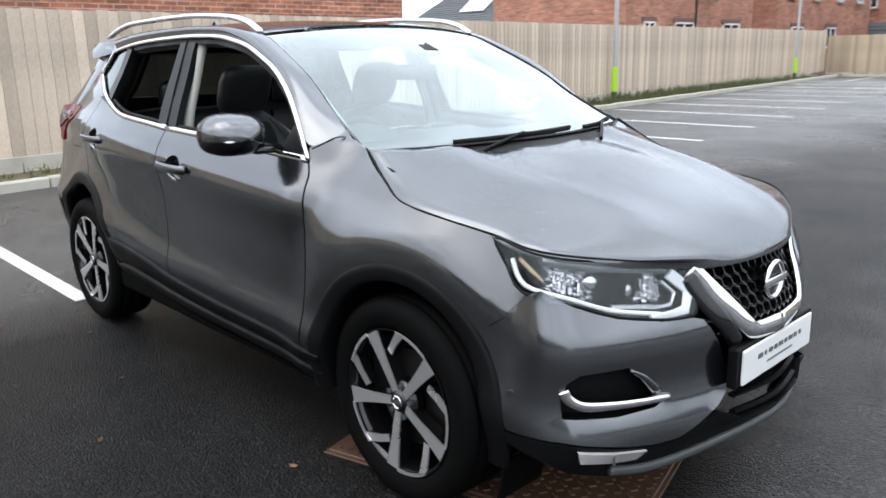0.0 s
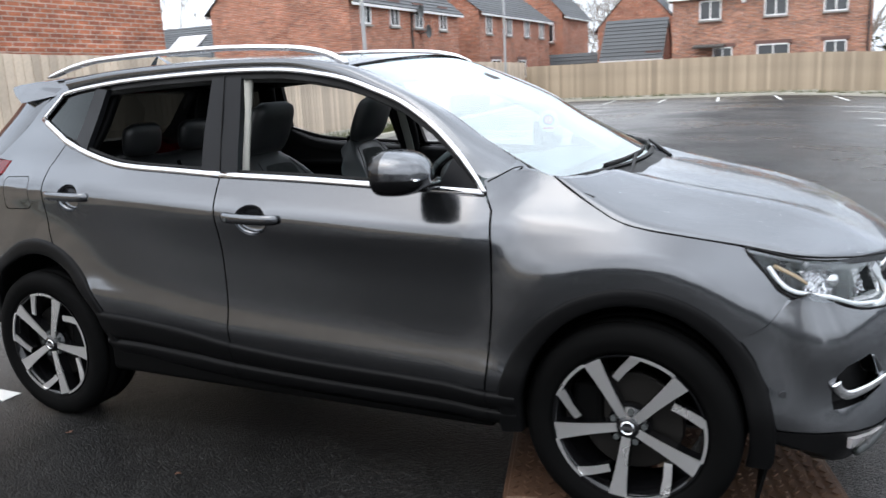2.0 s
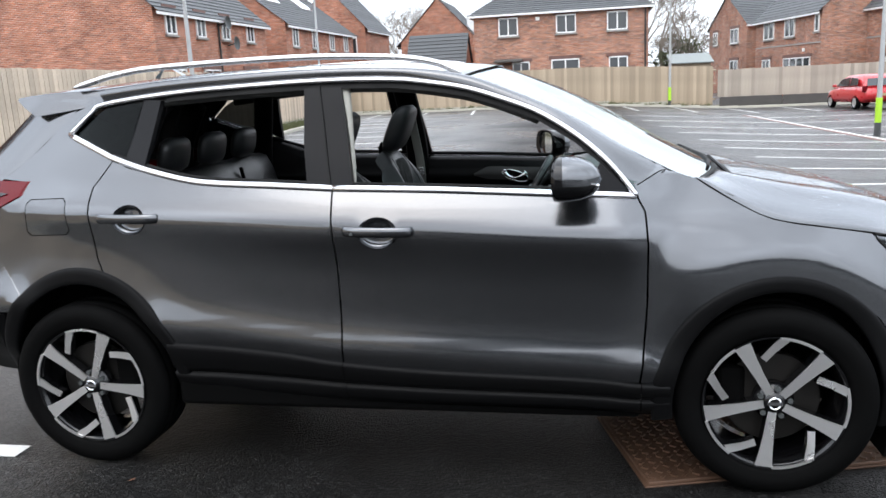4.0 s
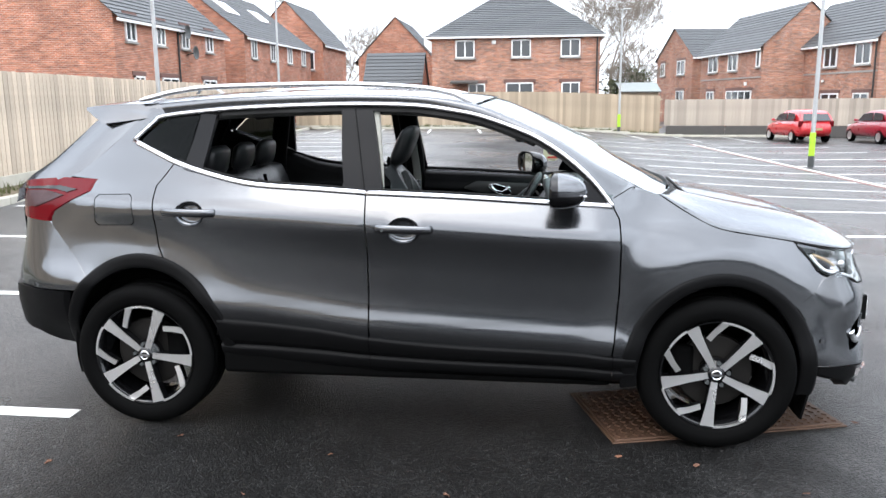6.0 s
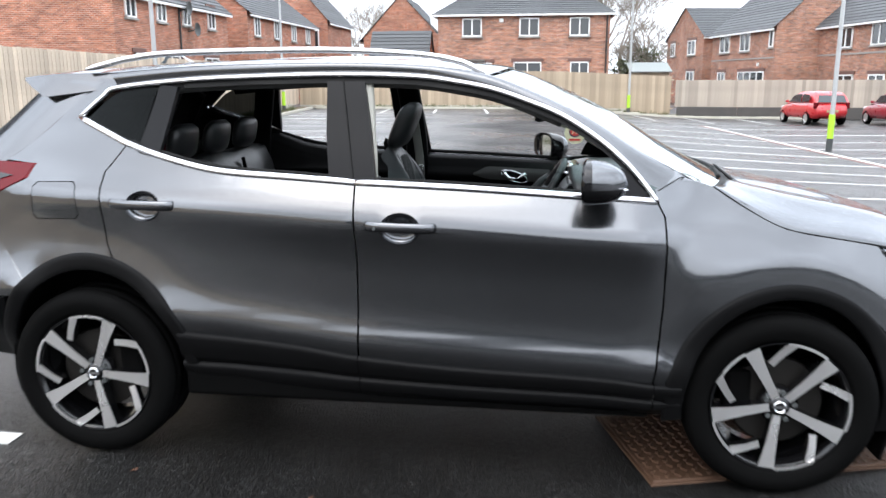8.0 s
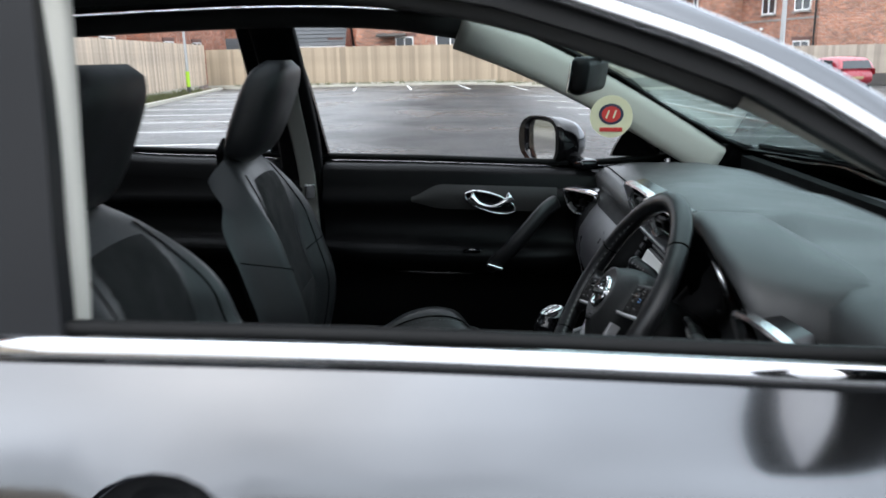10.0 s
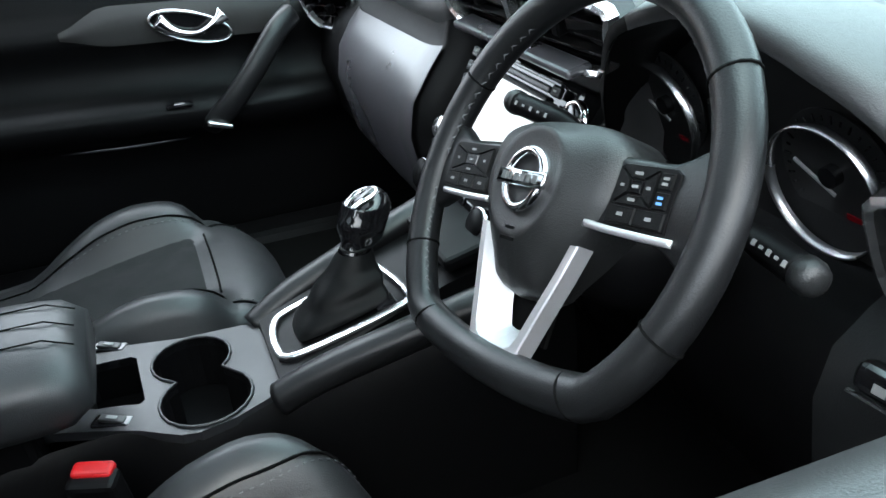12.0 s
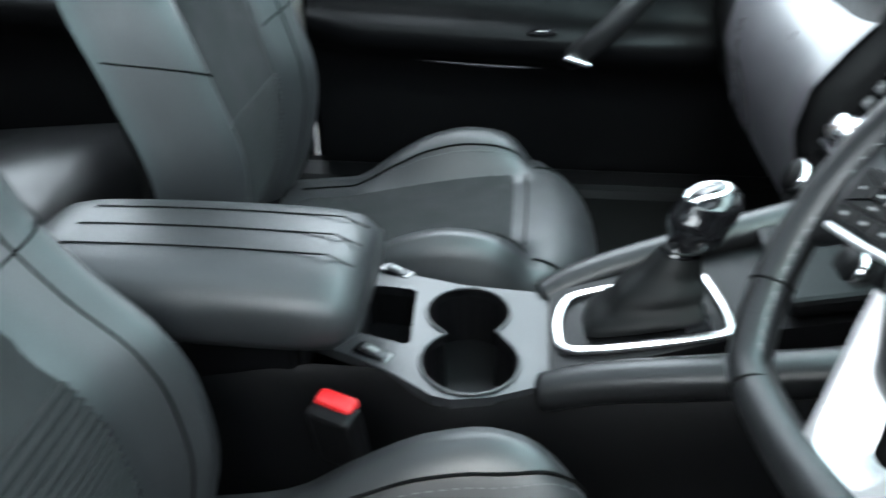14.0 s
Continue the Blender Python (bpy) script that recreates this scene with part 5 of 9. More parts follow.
def side_panels(root, s):
    side = flank(s)
    inward = lambda c: (0, -s, 0)
    flip = s < 0
    gap = 0.0035
    nm = dict(flip=not flip, inward=inward)
    # front wing
    a = ARCH_F
    arc = arch(a["xc"], a["rx"], a["rz"], 42, 168)
    wing = [(x + gap, z) for x, z in DOOR_FRONT] + [(.862, 1.085), (.848, 1.118), (.93, 1.147), (1.0, 1.14)] + SHUT + [(1.636, .919), (1.70, .845), (1.775, .775), (1.72, .703), (1.66, .660)] + arc + [(.912, .42)]
    part("front_wing", cut_sheet(wing, side, 0.035, **nm), M_PAINT, root, "grey metallic front wing")
    # small corner between wing, screen and bonnet
    a0 = [side(x, z) + Vector((0, 0, -.002)) for x, z in ((.862, 1.112), (.93, 1.147), (1.0, 1.14), (1.062, 1.121), (1.09, 1.101))]
    b0 = [Vector((x, s * y, z)) for x, y, z in ((.93, .714, 1.178), (.985, .722, 1.146), (1.02, .728, 1.130), (1.05, .734, 1.115), (1.08, .735, 1.100))]
    line = smooth_path([a0[0] + Vector((0, s * .002, .004)), a0[0].lerp(a0[1], .55) + Vector((0, s * .003, .004)), a0[1].lerp(b0[0], .12) + Vector((.008, s * .003, .004)), a0[1].lerp(b0[1], .55) + Vector((0, 0, .009))], 4)
    part("pillar_joint", sweep(line, ring(0.0022, 0.0022, 6)), M_SEAL, root, "", True)
    part("wing_corner", grid([a0, [p.lerp(q, .5) + Vector((0, 0, .006)) for p, q in zip(a0, b0)], b0], flip=s < 0), M_PAINT, root, "", True)
    # doors
    front = [(.863, .436)] + [(x - gap, z) for x, z in DOOR_FRONT] + [(x, z - 0.004) for x, z in reversed(belt(s)[7:])] + [(-.225 + gap, 1.118 if s < 0 else 1.082), (-.214 + gap, .857), (-.215 + gap, .476), (.163, .450), (.666, .436)]
    front[7] = (.852, 1.066)
    doors = {}
    pocket_f = [(-.05 + .075 * math.cos(t), .972 + .058 * math.sin(t)) for t in [2 * math.pi * i / 20 for i in range(20)]]
    pocket_r = [(-1.046 + .075 * math.cos(t), 1.029 + .058 * math.sin(t)) for t in [2 * math.pi * i / 20 for i in range(20)]]
    doors["f"] = part("front_door", cut_sheet(front[1:], side, 0.035, [pocket_f], **nm), M_PAINT, root, "grey metallic front door with its window down")
    ra = arch(ARCH_R["xc"], ARCH_R["rx"], ARCH_R["rz"], 22, 74, 14)
    rear = [(-.215 - gap, .476), (-.214 - gap, .857), (-.225 - gap, 1.118 if s < 0 else 1.082)] + [(x, z - 0.004) for x, z in reversed(belt(s)[2:7])] + [(x + gap, z) for x, z in reversed(DOOR_REAR)] + list(reversed(ra)) + [(-.859, .540), (-.46, .510)]
    doors["r"] = part("rear_door", cut_sheet(rear, side, 0.035, [pocket_r], **nm), M_PAINT, root, "grey metallic rear door with its window down")
    # rear quarter
    rb = arch(ARCH_R["xc"], ARCH_R["rx"], ARCH_R["rz"], 76, 129.5, 14)
    quarter = [(x - gap, z) for x, z in DOOR_REAR] + [(-1.205, 1.267), (-1.396, 1.340), (-1.404, 1.352), (-1.305, 1.442), (-1.248, 1.475), (-1.25, 1.50), (-1.40, 1.51), (-1.52, 1.49), (-1.565, 1.432), (-1.645, 1.357), (-1.76, 1.243), (-1.80, 1.19), (-1.56, 1.172), (-1.575, 1.12), (-1.70, 1.065), (-1.787, 1.015), (-1.787, .958)] + list(reversed(rb))
    fuel = [(-1.543, 1.09), (-1.525, 1.108), (-1.36, 1.113), (-1.344, 1.098), (-1.330, .985), (-1.348, .968), (-1.525, .962), (-1.545, .978)]
    part("rear_quarter", cut_sheet(quarter, side, 0.035, [fuel] if s < 0 else [], **nm), M_PAINT, root, "grey metallic rear quarter panel")
    if s < 0:
        cx, cz = -1.437, 1.038
        inner = [(cx + (x - cx) * 0.965, cz + (z - cz) * 0.955) for x, z in fuel]
        part("fuel_flap", cut_sheet(inner, side, 0.03, **nm), M_PAINT, root, "square fuel filler flap")
        part("fuel_recess", cut_sheet(fuel, flank(s, -0.012), 0.05, depth=0, flip=not flip), M_SEAL, root)
    # handle cups and handles
    for door, cx, cz in ((doors["f"], -.05, .972), (doors["r"], -1.046, 1.029)):
        cup = []
        for i in range(7):
            f = i / 6
            cup.append([Vector((cx + .075 * (1 - f * f * 0.6) * math.cos(t), s * (half_width(cx + .075 * (1 - f * 0.4) * math.cos(t), cz + .058 * (1 - f * 0.4) * math.sin(t)) - 0.028 * math.sin(f * 1.57)), cz + .058 * (1 - f * f * 0.6) * math.sin(t))) for t in [2 * math.pi * k / 20 for k in range(20)]])
        cup.append([sum(cup[-1], Vector()) / 20 + Vector((0, s * -0.004, 0))] * 20)
        bm = grid(cup[:-1], close_v=True)
        bm.faces.new([v for v in bm.verts][-20:])
        bmesh.ops.recalc_face_normals(bm, faces=bm.faces[:])
        part("handle_cup", bm, M_PAINT, door, smooth=True)
        path = [Vector((cx + d, s * (half_width(cx, cz) + o), cz + 0.012 - 0.02 * (d + .12))) for d, o in ((-.122, .002), (-.112, .016), (-.08, .026), (-.03, .031), (.03, .031), (.08, .027), (.113, .018), (.125, .003))]
        path = smooth_path(path, 4)
        part("handle", sweep(path, lambda f: ring(0.0185 if 0.03 < f < 0.97 else 0.014, 0.010, 14, 2.2), up=(0, s, 0)), M_PAINT, door, "body-coloured pull handle", True)
        if cx > -0.5:
            part("lock", rod((cx - .088, s * (half_width(cx, cz) + .03), cz + .006), (cx - .088, s * (half_width(cx, cz) + .0385), cz + .006), 0.006, n=12), M_DARKMETAL, door)
    # black pillars between the windows
    out = flank(s, -0.004)
    bp = [(-.362, 1.492), (-.348, 1.30), (-.325, 1.143 if s < 0 else 1.10), (-.149, 1.132 if s < 0 else 1.09), (-.178, 1.30), (-.216, 1.492)]
    qp = [(-1.053, 1.480), (-1.072, 1.39), (-1.10, 1.262), (-1.012, 1.214), (-.992, 1.36), (-.975, 1.472)]
    tri = [(.846, 1.082), (.800, 1.128), (.735, 1.190), (.70, 1.12), (.69, 1.088)]
    frame_top = [(x, z - 0.004) for x, z in HEAD[1:12]] + [(x, z - 0.030) for x, z in reversed(HEAD[1:12])]
    part("centre_pillar", cut_sheet(bp, out, 0.05, depth=0.03, **nm), M_PILLAR, root, "satin black pillar between the windows")
    gapline = [Vector(flank(s, -0.002)(x, z)) for x, z in ((-.300, 1.50), (-.262, 1.3), (-.231, 1.13))]
    part("pillar_gap", sweep(gapline, ring(0.003, 0.0045, 6), up=(0, s, 0)), M_SEAL, root)
    part("quarter_pillar", cut_sheet(qp, out, 0.05, depth=0.03, **nm), M_PILLAR, root, "satin black pillar ahead of the quarter glass")
    part("mirror_sail", cut_sheet(tri, out, 0.05, depth=0.02, **nm), M_PILLAR, doors["f"], "black sail panel at the mirror")
    part("window_frame", cut_sheet(frame_top, flank(s, -0.008), 0.04, depth=0.045, **nm), M_SEAL, root, "black window surround")
    qg = [(-1.065, 1.470), (-1.23, 1.452), (-1.292, 1.42), (-1.375, 1.35), (-1.20, 1.282), (-1.105, 1.262)]
    part("quarter_glass", cut_sheet(qg, flank(s, -0.010), 0.06, depth=0, flip=not flip), M_TINT, root, "dark tinted quarter window").visible_shadow = False
    # bright window surround
    def bead(pts, width):
        path = [side(x, z) for x, z in pts]
        return sweep(smooth_path(path, 4), [(-width / 2, -0.004), (-width / 2, 0.004), (-width / 4, 0.009), (width / 4, 0.009), (width / 2, 0.004), (width / 2, -0.004)], up=(0, s, 0.35))
    for nm2, pts in (("upper_trim", HEAD), ("lower_trim", belt(s)[:8]), ("lower_trim", belt(s)[7:])):
        part(nm2, bead(pts if nm2 == "upper_trim" else [(x, z + 0.005) for x, z in pts], 0.020 if nm2 == "upper_trim" else 0.026), M_CHROME, root, "bright chrome window trim", True)
    seal = [flank(s, -0.022)(x, z + 0.016) for x, z in belt(s)[2:]]
    part("belt_seal", sweep(smooth_path(seal, 3), ring(0.010, 0.009, 8, 3), up=(0, 0, 1)), M_SEAL, root, "black rubber belt seal", True)
    # dark sill and arch cladding
    sill_top = Curve([(-.905, .548), (-.862, .545), (-.46, .515), (-.215, .481), (.163, .455), (.666, .441), (.863, .428), (.93, .424)])

    def sill_row(x):
        """The moulded section at x: a rolled door strip, a groove and the sill below it."""
        hi, lo = sill_top(x), .300
        sect = ((1.0, -.010), (1.0, .004), (.965, .013), (.90, .017), (.74, .015), (.60, .010), (.525, .006), (.51, -.006), (.47, -.006), (.455, .008), (.38, .013), (.20, .009), (.05, -.004), (0, -.02))
        return [Vector((x, s * (half_width(x, lo + (hi - lo) * f) + o), lo + (hi - lo) * f)) for f, o in sect]
    for nm3, xa, xb in (("sill_cladding", -.93, -.2185), ("sill_cladding", -.2155, .866), ("sill_cladding", .869, .965)):
        cells = max(4, int((xb - xa) / .04))
        part(nm3, grid([sill_row(xa + (xb - xa) * i / cells) for i in range(cells + 1)], flip=s < 0), M_CLAD, root, "black plastic sill cladding", True)
    under = [[Vector((x, s * (half_width(x, .31) + 0.006), .312)), Vector((x, s * 0.80, .265)), Vector((x, s * 0.62, .24))] for x in [-.93 + i * 0.19 for i in range(11)]]
    part("sill_underside", grid(under, flip=s > 0), M_UNDER, root)
    for d, a0, a1, ir in ((ARCH_F, -14, 188, (0.352, 0.402)), (ARCH_R, 8, 196, (0.386, 0.430))):
        rows = []
        for i in range(41):
            t = radians(a0 + (a1 - a0) * i / 40)
            c, q = math.cos(t), math.sin(t)
            o = (d["xc"] + (d["rx"] + .001) * c, HUB_Z + (d["rz"] + .001) * q)
            n = (d["xc"] + ir[0] * c, HUB_Z + ir[1] * q)
            o, n = (o[0], max(o[1], 0.25)), (n[0], max(n[1], 0.25))
            w0 = half_width(min(max(o[0], -1.85), 1.8), o[1])
            w1 = half_width(min(max(n[0], -1.85), 1.8), n[1])
            row = [(*o, w0 - 0.004), (*o, w0 + 0.006)]
            row += [(o[0] + (n[0] - o[0]) * f, o[1] + (n[1] - o[1]) * f, w0 + (w1 - w0) * f + 0.012 - 0.006 * abs(f - 0.4)) for f in (0.15, 0.4, 0.7, 0.92)]
            row += [(*n, w1 + 0.004), (*n, w1 - 0.03), (d["xc"] + (ir[0] + .02) * c, HUB_Z + (ir[1] + .02) * q, 0.80), (d["xc"] + (ir[0] + .02) * c, HUB_Z + (ir[1] + .02) * q, 0.56)]
            rows.append([Vector((p[0], s * p[2], max(p[1], 0.22))) for p in row])
        part("arch_cladding", grid(rows, flip=s < 0), M_CLAD, root, "black plastic wheel arch cladding", True)
    return doors


def door_mirror(door, s):
    """A door mirror: domed cap, black lower shell, recessed glass facing back, arm to the sail."""
    turn = pose(0, 0, 0, 0, 0, 0 if s < 0 else 20)
    rim_x = -.045 if s < 0 else .020
    at = Matrix.Translation((.655, s * .985, 1.163) if s < 0 else (.545, .918, 1.131)) @ turn
    hy, hz = 0.112, 0.074
    rows = []
    n, m = 12, 36
    for i in range(n + 1):
        f = i / n
        k = max(0.0, 1 - f ** 2.6) ** 0.5
        row = []
        for j in range(m):
            a = 2 * math.pi * j / m
            c, q = math.cos(a), math.sin(a)
            y = hy * k * math.copysign(abs(c) ** 0.74, c)
            z = hz * k * math.copysign(abs(q) ** 0.80, q)
            lean = 0.020 * y / hy * -s
            row.append(at @ Vector((-.060 + .140 * f + lean * (1 - f), y, z - .006 * f)))
        rows.append(row)
    rows.insert(0, [at @ Vector((-.050, hy * .88 * math.copysign(abs(math.cos(a)) ** 0.62, math.cos(a)), hz * .88 * math.copysign(abs(math.sin(a)) ** 0.66, math.sin(a)))) for a in [2 * math.pi * j / m for j in range(m)]])
    bm = grid(rows, close_v=True)
    bmesh.ops.recalc_face_normals(bm, faces=bm.faces[:])
    for co, no in (((0, 0, -.016), (0, 0, 1)), ((rim_x, 0, 0), (1, 0, 0))):
        bmesh.ops.bisect_plane(bm, geom=bm.verts[:] + bm.edges[:] + bm.faces[:], plane_co=at @ Vector(co), plane_no=at.to_3x3() @ Vector(no))
    low = bm.copy()
    inv = at.inverted()
    bmesh.ops.delete(bm, geom=[f for f in bm.faces if (inv @ f.calc_center_median()).z < -.016 or (inv @ f.calc_center_median()).x < rim_x], context="FACES")
    bmesh.ops.delete(low, geom=[f for f in low.faces if (inv @ f.calc_center_median()).z >= -.016 and (inv @ f.calc_center_median()).x >= rim_x], context="FACES")
    cap = part("door_mirror", bm, M_PAINT, door, "grey door mirror housing", True)
    part("mirror_lower", low, M_GLOSS, cap, "black lower mirror shell", True)
    b = bmesh.new()
    b.faces.new([b.verts.new(at @ Vector((-.0505, hy * .90 * math.copysign(abs(math.cos(a)) ** 0.62, math.cos(a)), hz * .90 * math.copysign(abs(math.sin(a)) ** 0.66, math.sin(a))))) for a in [2 * math.pi * j / m for j in range(m)]])
    part("mirror_back", b, M_SEAL, cap)
    b = bmesh.new()
    b.faces.new([b.verts.new(at @ Vector((-.0535, hy * .80 * math.copysign(abs(math.cos(a)) ** 0.55, math.cos(a)), hz * .80 * math.copysign(abs(math.sin(a)) ** 0.6, math.sin(a))))) for a in [2 * math.pi * j / m for j in range(m)]])
    part("mirror_glass", b, M_CHROME, cap, "mirror glass")
    b = box((0.016, 0.14, 0.007), (0.056, s * 0.012, -0.016), (0, 0, s * -8), 0.004, 1)
    b.transform(at)
    part("indicator", b, M_SATIN, cap, "slim indicator strip")
    b = box((0.06, 0.13, 0.026), (0.015, s * -0.110, -0.058), bevel=0.012, seg=3)
    b.transform(at)
    part("mirror_arm", b, M_GLOSS, cap, "", True)


def headlamp(root, s):
    u = lambda y: nose_y(y) * (-s)
    def lift(o):
        return lambda a, z: NOSE(a, z, o)
    k_ = -s
    outline = [(k_ * nose_x(1.648, .916), .916), (u(.765), .893), (u(.69), .876), (u(.58), .857), (u(.46), .842), (u(.345), .826), (u(.315), .79), (u(.345), .715), (u(.372), .688), (u(.47), .692), (u(.60), .716), (u(.70), .757), (k_ * nose_x(1.772, .782), .782), (k_ * nose_x(1.705, .846), .846)]
    fl = dict(flip=(s > 0))
    cover = part("headlamp", cut_sheet(outline, lift(0.004), 0.04, depth=0, **fl), M_LENS, root, "clear headlamp lens over chrome reflectors")
    cover.visible_shadow = False
    part("housing", cut_sheet(outline, lift(-0.075), 0.05, depth=0, **fl), M_LAMPDARK, cover)
    rim = [NOSE(a, z, -0.002) for a, z in outline]
    rim2 = [NOSE(a, z, -0.078) for a, z in outline]
    part("lamp_wall", grid([rim + rim[:1], rim2 + rim2[:1]]), M_LAMPDARK, cover)
    rim3 = smooth_path([NOSE(a, z, 0.001) for a, z in outline], 3, True)
    part("lamp_seal", sweep(rim3, ring(0.004, 0.004, 6), up=(0, 0, 1), closed=True), M_SEAL, cover, smooth=True)
    # thin light guide along the lower edge, thick boomerang at the front
    path = smooth_path([NOSE(a, z, -0.010) for a, z in ((k_ * nose_x(1.715, .862), .862), (k_ * nose_x(1.775, .800), .800), (u(.70), .769), (u(.60), .729), (u(.47), .704))], 5)
    part("light_guide", sweep(path, ring(0.0065, 0.005, 8, 3), up=lambda p: (0.7, s * 0.7, 0)), M_LAMPWHITE, cover, "pale curved daytime light guide", True)
    path = [NOSE(a, z, -0.008) for a, z in ((u(.50), .699), (u(.43), .700), (u(.385), .704), (u(.352), .748), (u(.372), .776), (u(.405), .806))]
    part("light_guide", sweep(path, lambda f: ring(0.006 + 0.011 * ease(f * 2.2), 0.006, 8, 4), up=lambda p: (0.85, s * 0.5, 0)), M_LAMPWHITE, cover, "pale boomerang light guide")
    path = [NOSE(a, z, -0.016) for a, z in ((u(.60), .738), (u(.47), .722), (u(.425), .722), (u(.398), .748), (u(.432), .786))]
    part("light_guide", sweep(path, ring(0.006, 0.006, 8, 4), up=lambda p: (0.85, s * 0.5, 0)), M_SATIN, cover, "thin silver inner chevron")
    path = smooth_path([NOSE(a, z, -0.025) for a, z in ((k_ * nose_x(1.735, .862), .862), (u(.775), .838), (u(.755), .815))], 5)
    part("indicator", sweep(path, lambda f: ring(0.007 - 0.003 * f, 0.005, 8, 3), up=lambda p: (0.7, s * 0.7, 0)), M_AMBER, cover, "amber indicator strip", True)
    for y, z, r in ((.63, .800, .026), (.535, .768, .026)):
        ctr = NOSE(u(y), z, -0.045)
        b = bmesh.new()
        bmesh.ops.create_uvsphere(b, u_segments=20, v_segments=12, radius=r)
        b.transform(Matrix.Translation(ctr))
        part("projector", b, M_REFLECTOR, cover, "round projector lamp", True)
    path = smooth_path([NOSE(a, z, -0.02) for a, z in ((u(.74), .868), (u(.62), .842), (u(.48), .822), (u(.37), .805))], 5)
    part("lamp_brow", sweep(path, ring(0.013, 0.006, 8, 3), up=lambda p: (0.7, s * 0.7, 0)), M_LAMPSILVER, cover, "", True)
    fac = bmesh.new()
    rng = random.Random(4)
    for i in range(240):
        y = rng.uniform(.42, .755)
        z = rng.uniform(.728 + .12 * max(0, y - .5), .795 + .14 * (y - .4))
        put_box(fac, (0.012, rng.uniform(0.008, 0.020), rng.uniform(0.010, 0.034)), NOSE(u(y), z, -0.055), (rng.uniform(-25, 25), rng.uniform(-25, 25), rng.uniform(-25, 25)), 0.004, 1)
    part("reflector", fac, M_REFLECTOR, cover, "faceted chrome reflector")


def front_end(root):
    U = nose_y
    # painted bumper, each side, with the fog lamp recess cut out
    for s in (-1, 1):
        k = -s
        fl = dict(flip=(s > 0))
        k_ = 1
        inward = lambda c: Vector((-0.8, -0.5 * (1 if c.y > 0 else -1), 0))
        outline = [(k_ * nose_x(1.646, .652), .652), (k_ * nose_x(1.688, .594), .594), (k_ * nose_x(1.729, .509), .509), (k_ * nose_x(1.752, .40), .40), (k_ * nose_x(1.757, .388), .388), (U(.76), .382), (U(.70), .368), (U(.60), .348), (U(.51), .336), (U(.44), .343), (U(.36), .374), (U(.29), .405), (U(.235), .440), (U(.215), .475), (U(.245), .53), (U(.29), .60), (U(.34), .672), (U(.372), .682), (U(.47), .686), (U(.60), .710), (U(.70), .751), (U(.76), .794), (k_ * nose_x(1.778, .772), .772), (k_ * nose_x(1.72, .700), .700)]
        hole = [(U(.752), .444), (U(.752), .500), (U(.742), .545), (U(.715), .570), (U(.590), .574), (U(.560), .562), (U(.505), .487), (U(.46), .462), (U(.50), .440), (U(.62), .434)]
        outline, hole = [(a * k, z) for a, z in outline], [(a * k, z) for a, z in hole]
        part("front_bumper", cut_sheet(outline, NOSE, 0.032, [hole], inward=inward, depth=0.012, **fl), M_PAINT, root, "grey metallic front bumper")
        rec = [NOSE(a, z, -0.001) for a, z in hole]
        rec2 = [NOSE(a * 0.995, z, -0.05) for a, z in hole]
        bm = grid([rec + rec[:1], rec2 + rec2[:1]])
        part("fog_recess", bm, M_GLOSS, root)
        part("fog_panel", cut_sheet(hole, lambda a, z: NOSE(a, z, -0.045), 0.06, depth=0, **fl), M_CLAD, root)
        path = smooth_path([NOSE(a * k, z, 0.004) for a, z in ((U(.748), .528), (U(.735), .500), (U(.70), .478), (U(.62), .470), (U(.54), .466), (U(.455), .466))], 5)
        part("fog_trim", sweep(path, lambda f: ring(0.017 * (1 - 0.45 * f ** 2), 0.012, 10, 3), up=lambda p: (0.7, s * 0.7, 0)), M_CHROME, root, "chrome blade across the fog recess", True)
        path = smooth_path([NOSE(a * k, z, 0.002) for a, z in ((U(.58), .566), (U(.535), .535), (U(.49), .485))], 4)
        part("recess_fin", sweep(path, lambda f: ring(0.004 + 0.014 * f, 0.008, 8, 3), up=lambda p: (0.7, s * 0.7, 0)), M_PAINT, root, "", True)
        # fog lamp in the lower black valance
        fog = [(U(.735), .358), (U(.64), .341), (U(.545), .328), (U(.556), .294), (U(.64), .302), (U(.722), .320)]
        fog = [(a * k, z) for a, z in fog]
        f = part("fog_lamp", cut_sheet(fog, lambda a, z: NOSE(a, z, 0.016), 0.05, inward=inward, depth=0.02, **fl), M_CLEARLENS, root, "rectangular clear fog lamp")
        part("fog_divider", box((0.006, 0.006, 0.034), NOSE(U(.64) * k, .322, 0.02)), M_SATIN, f)
        sensor = NOSE(nose_x(1.764, .498) * k, .498, 0.002)
        part("parking_sensor", rod(sensor, sensor + Vector((0.002, s * 0.004, 0)), 0.011, n=16), M_PAINT, root)
    k_ = 1
    half = [(0, .335), (U(.2), .345), (U(.29), .385), (U(.36), .369), (U(.44), .338), (U(.51), .331), (U(.60), .343), (U(.70), .363), (U(.76), .377), (k_ * nose_x(1.758, .384), .384), (k_ * nose_x(1.762, .350), .350), (U(.785), .318), (U(.735), .278), (U(.62), .240), (U(.5), .226), (U(.36), .235), (U(.2), .262)]
    full = half + [(0, .27)] + [(-a, z) for a, z in reversed(half[1:])]
    part("lower_valance", cut_sheet(full, lambda a, z: NOSE(a, z, 0.004), 0.05, inward=lambda c: Vector((-1, 0, 0)), depth=0.05, flip=False), M_CLAD, root, "black plastic lower bumper valance")
    path = smooth_path([NOSE(a, z, 0.012) for a, z in ((U(.62), .268), (U(.5), .250), (U(.36), .262), (U(.18), .292), (0, .302), (-U(.18), .292), (-U(.36), .262), (-U(.5), .250), (-U(.62), .268))], 6)
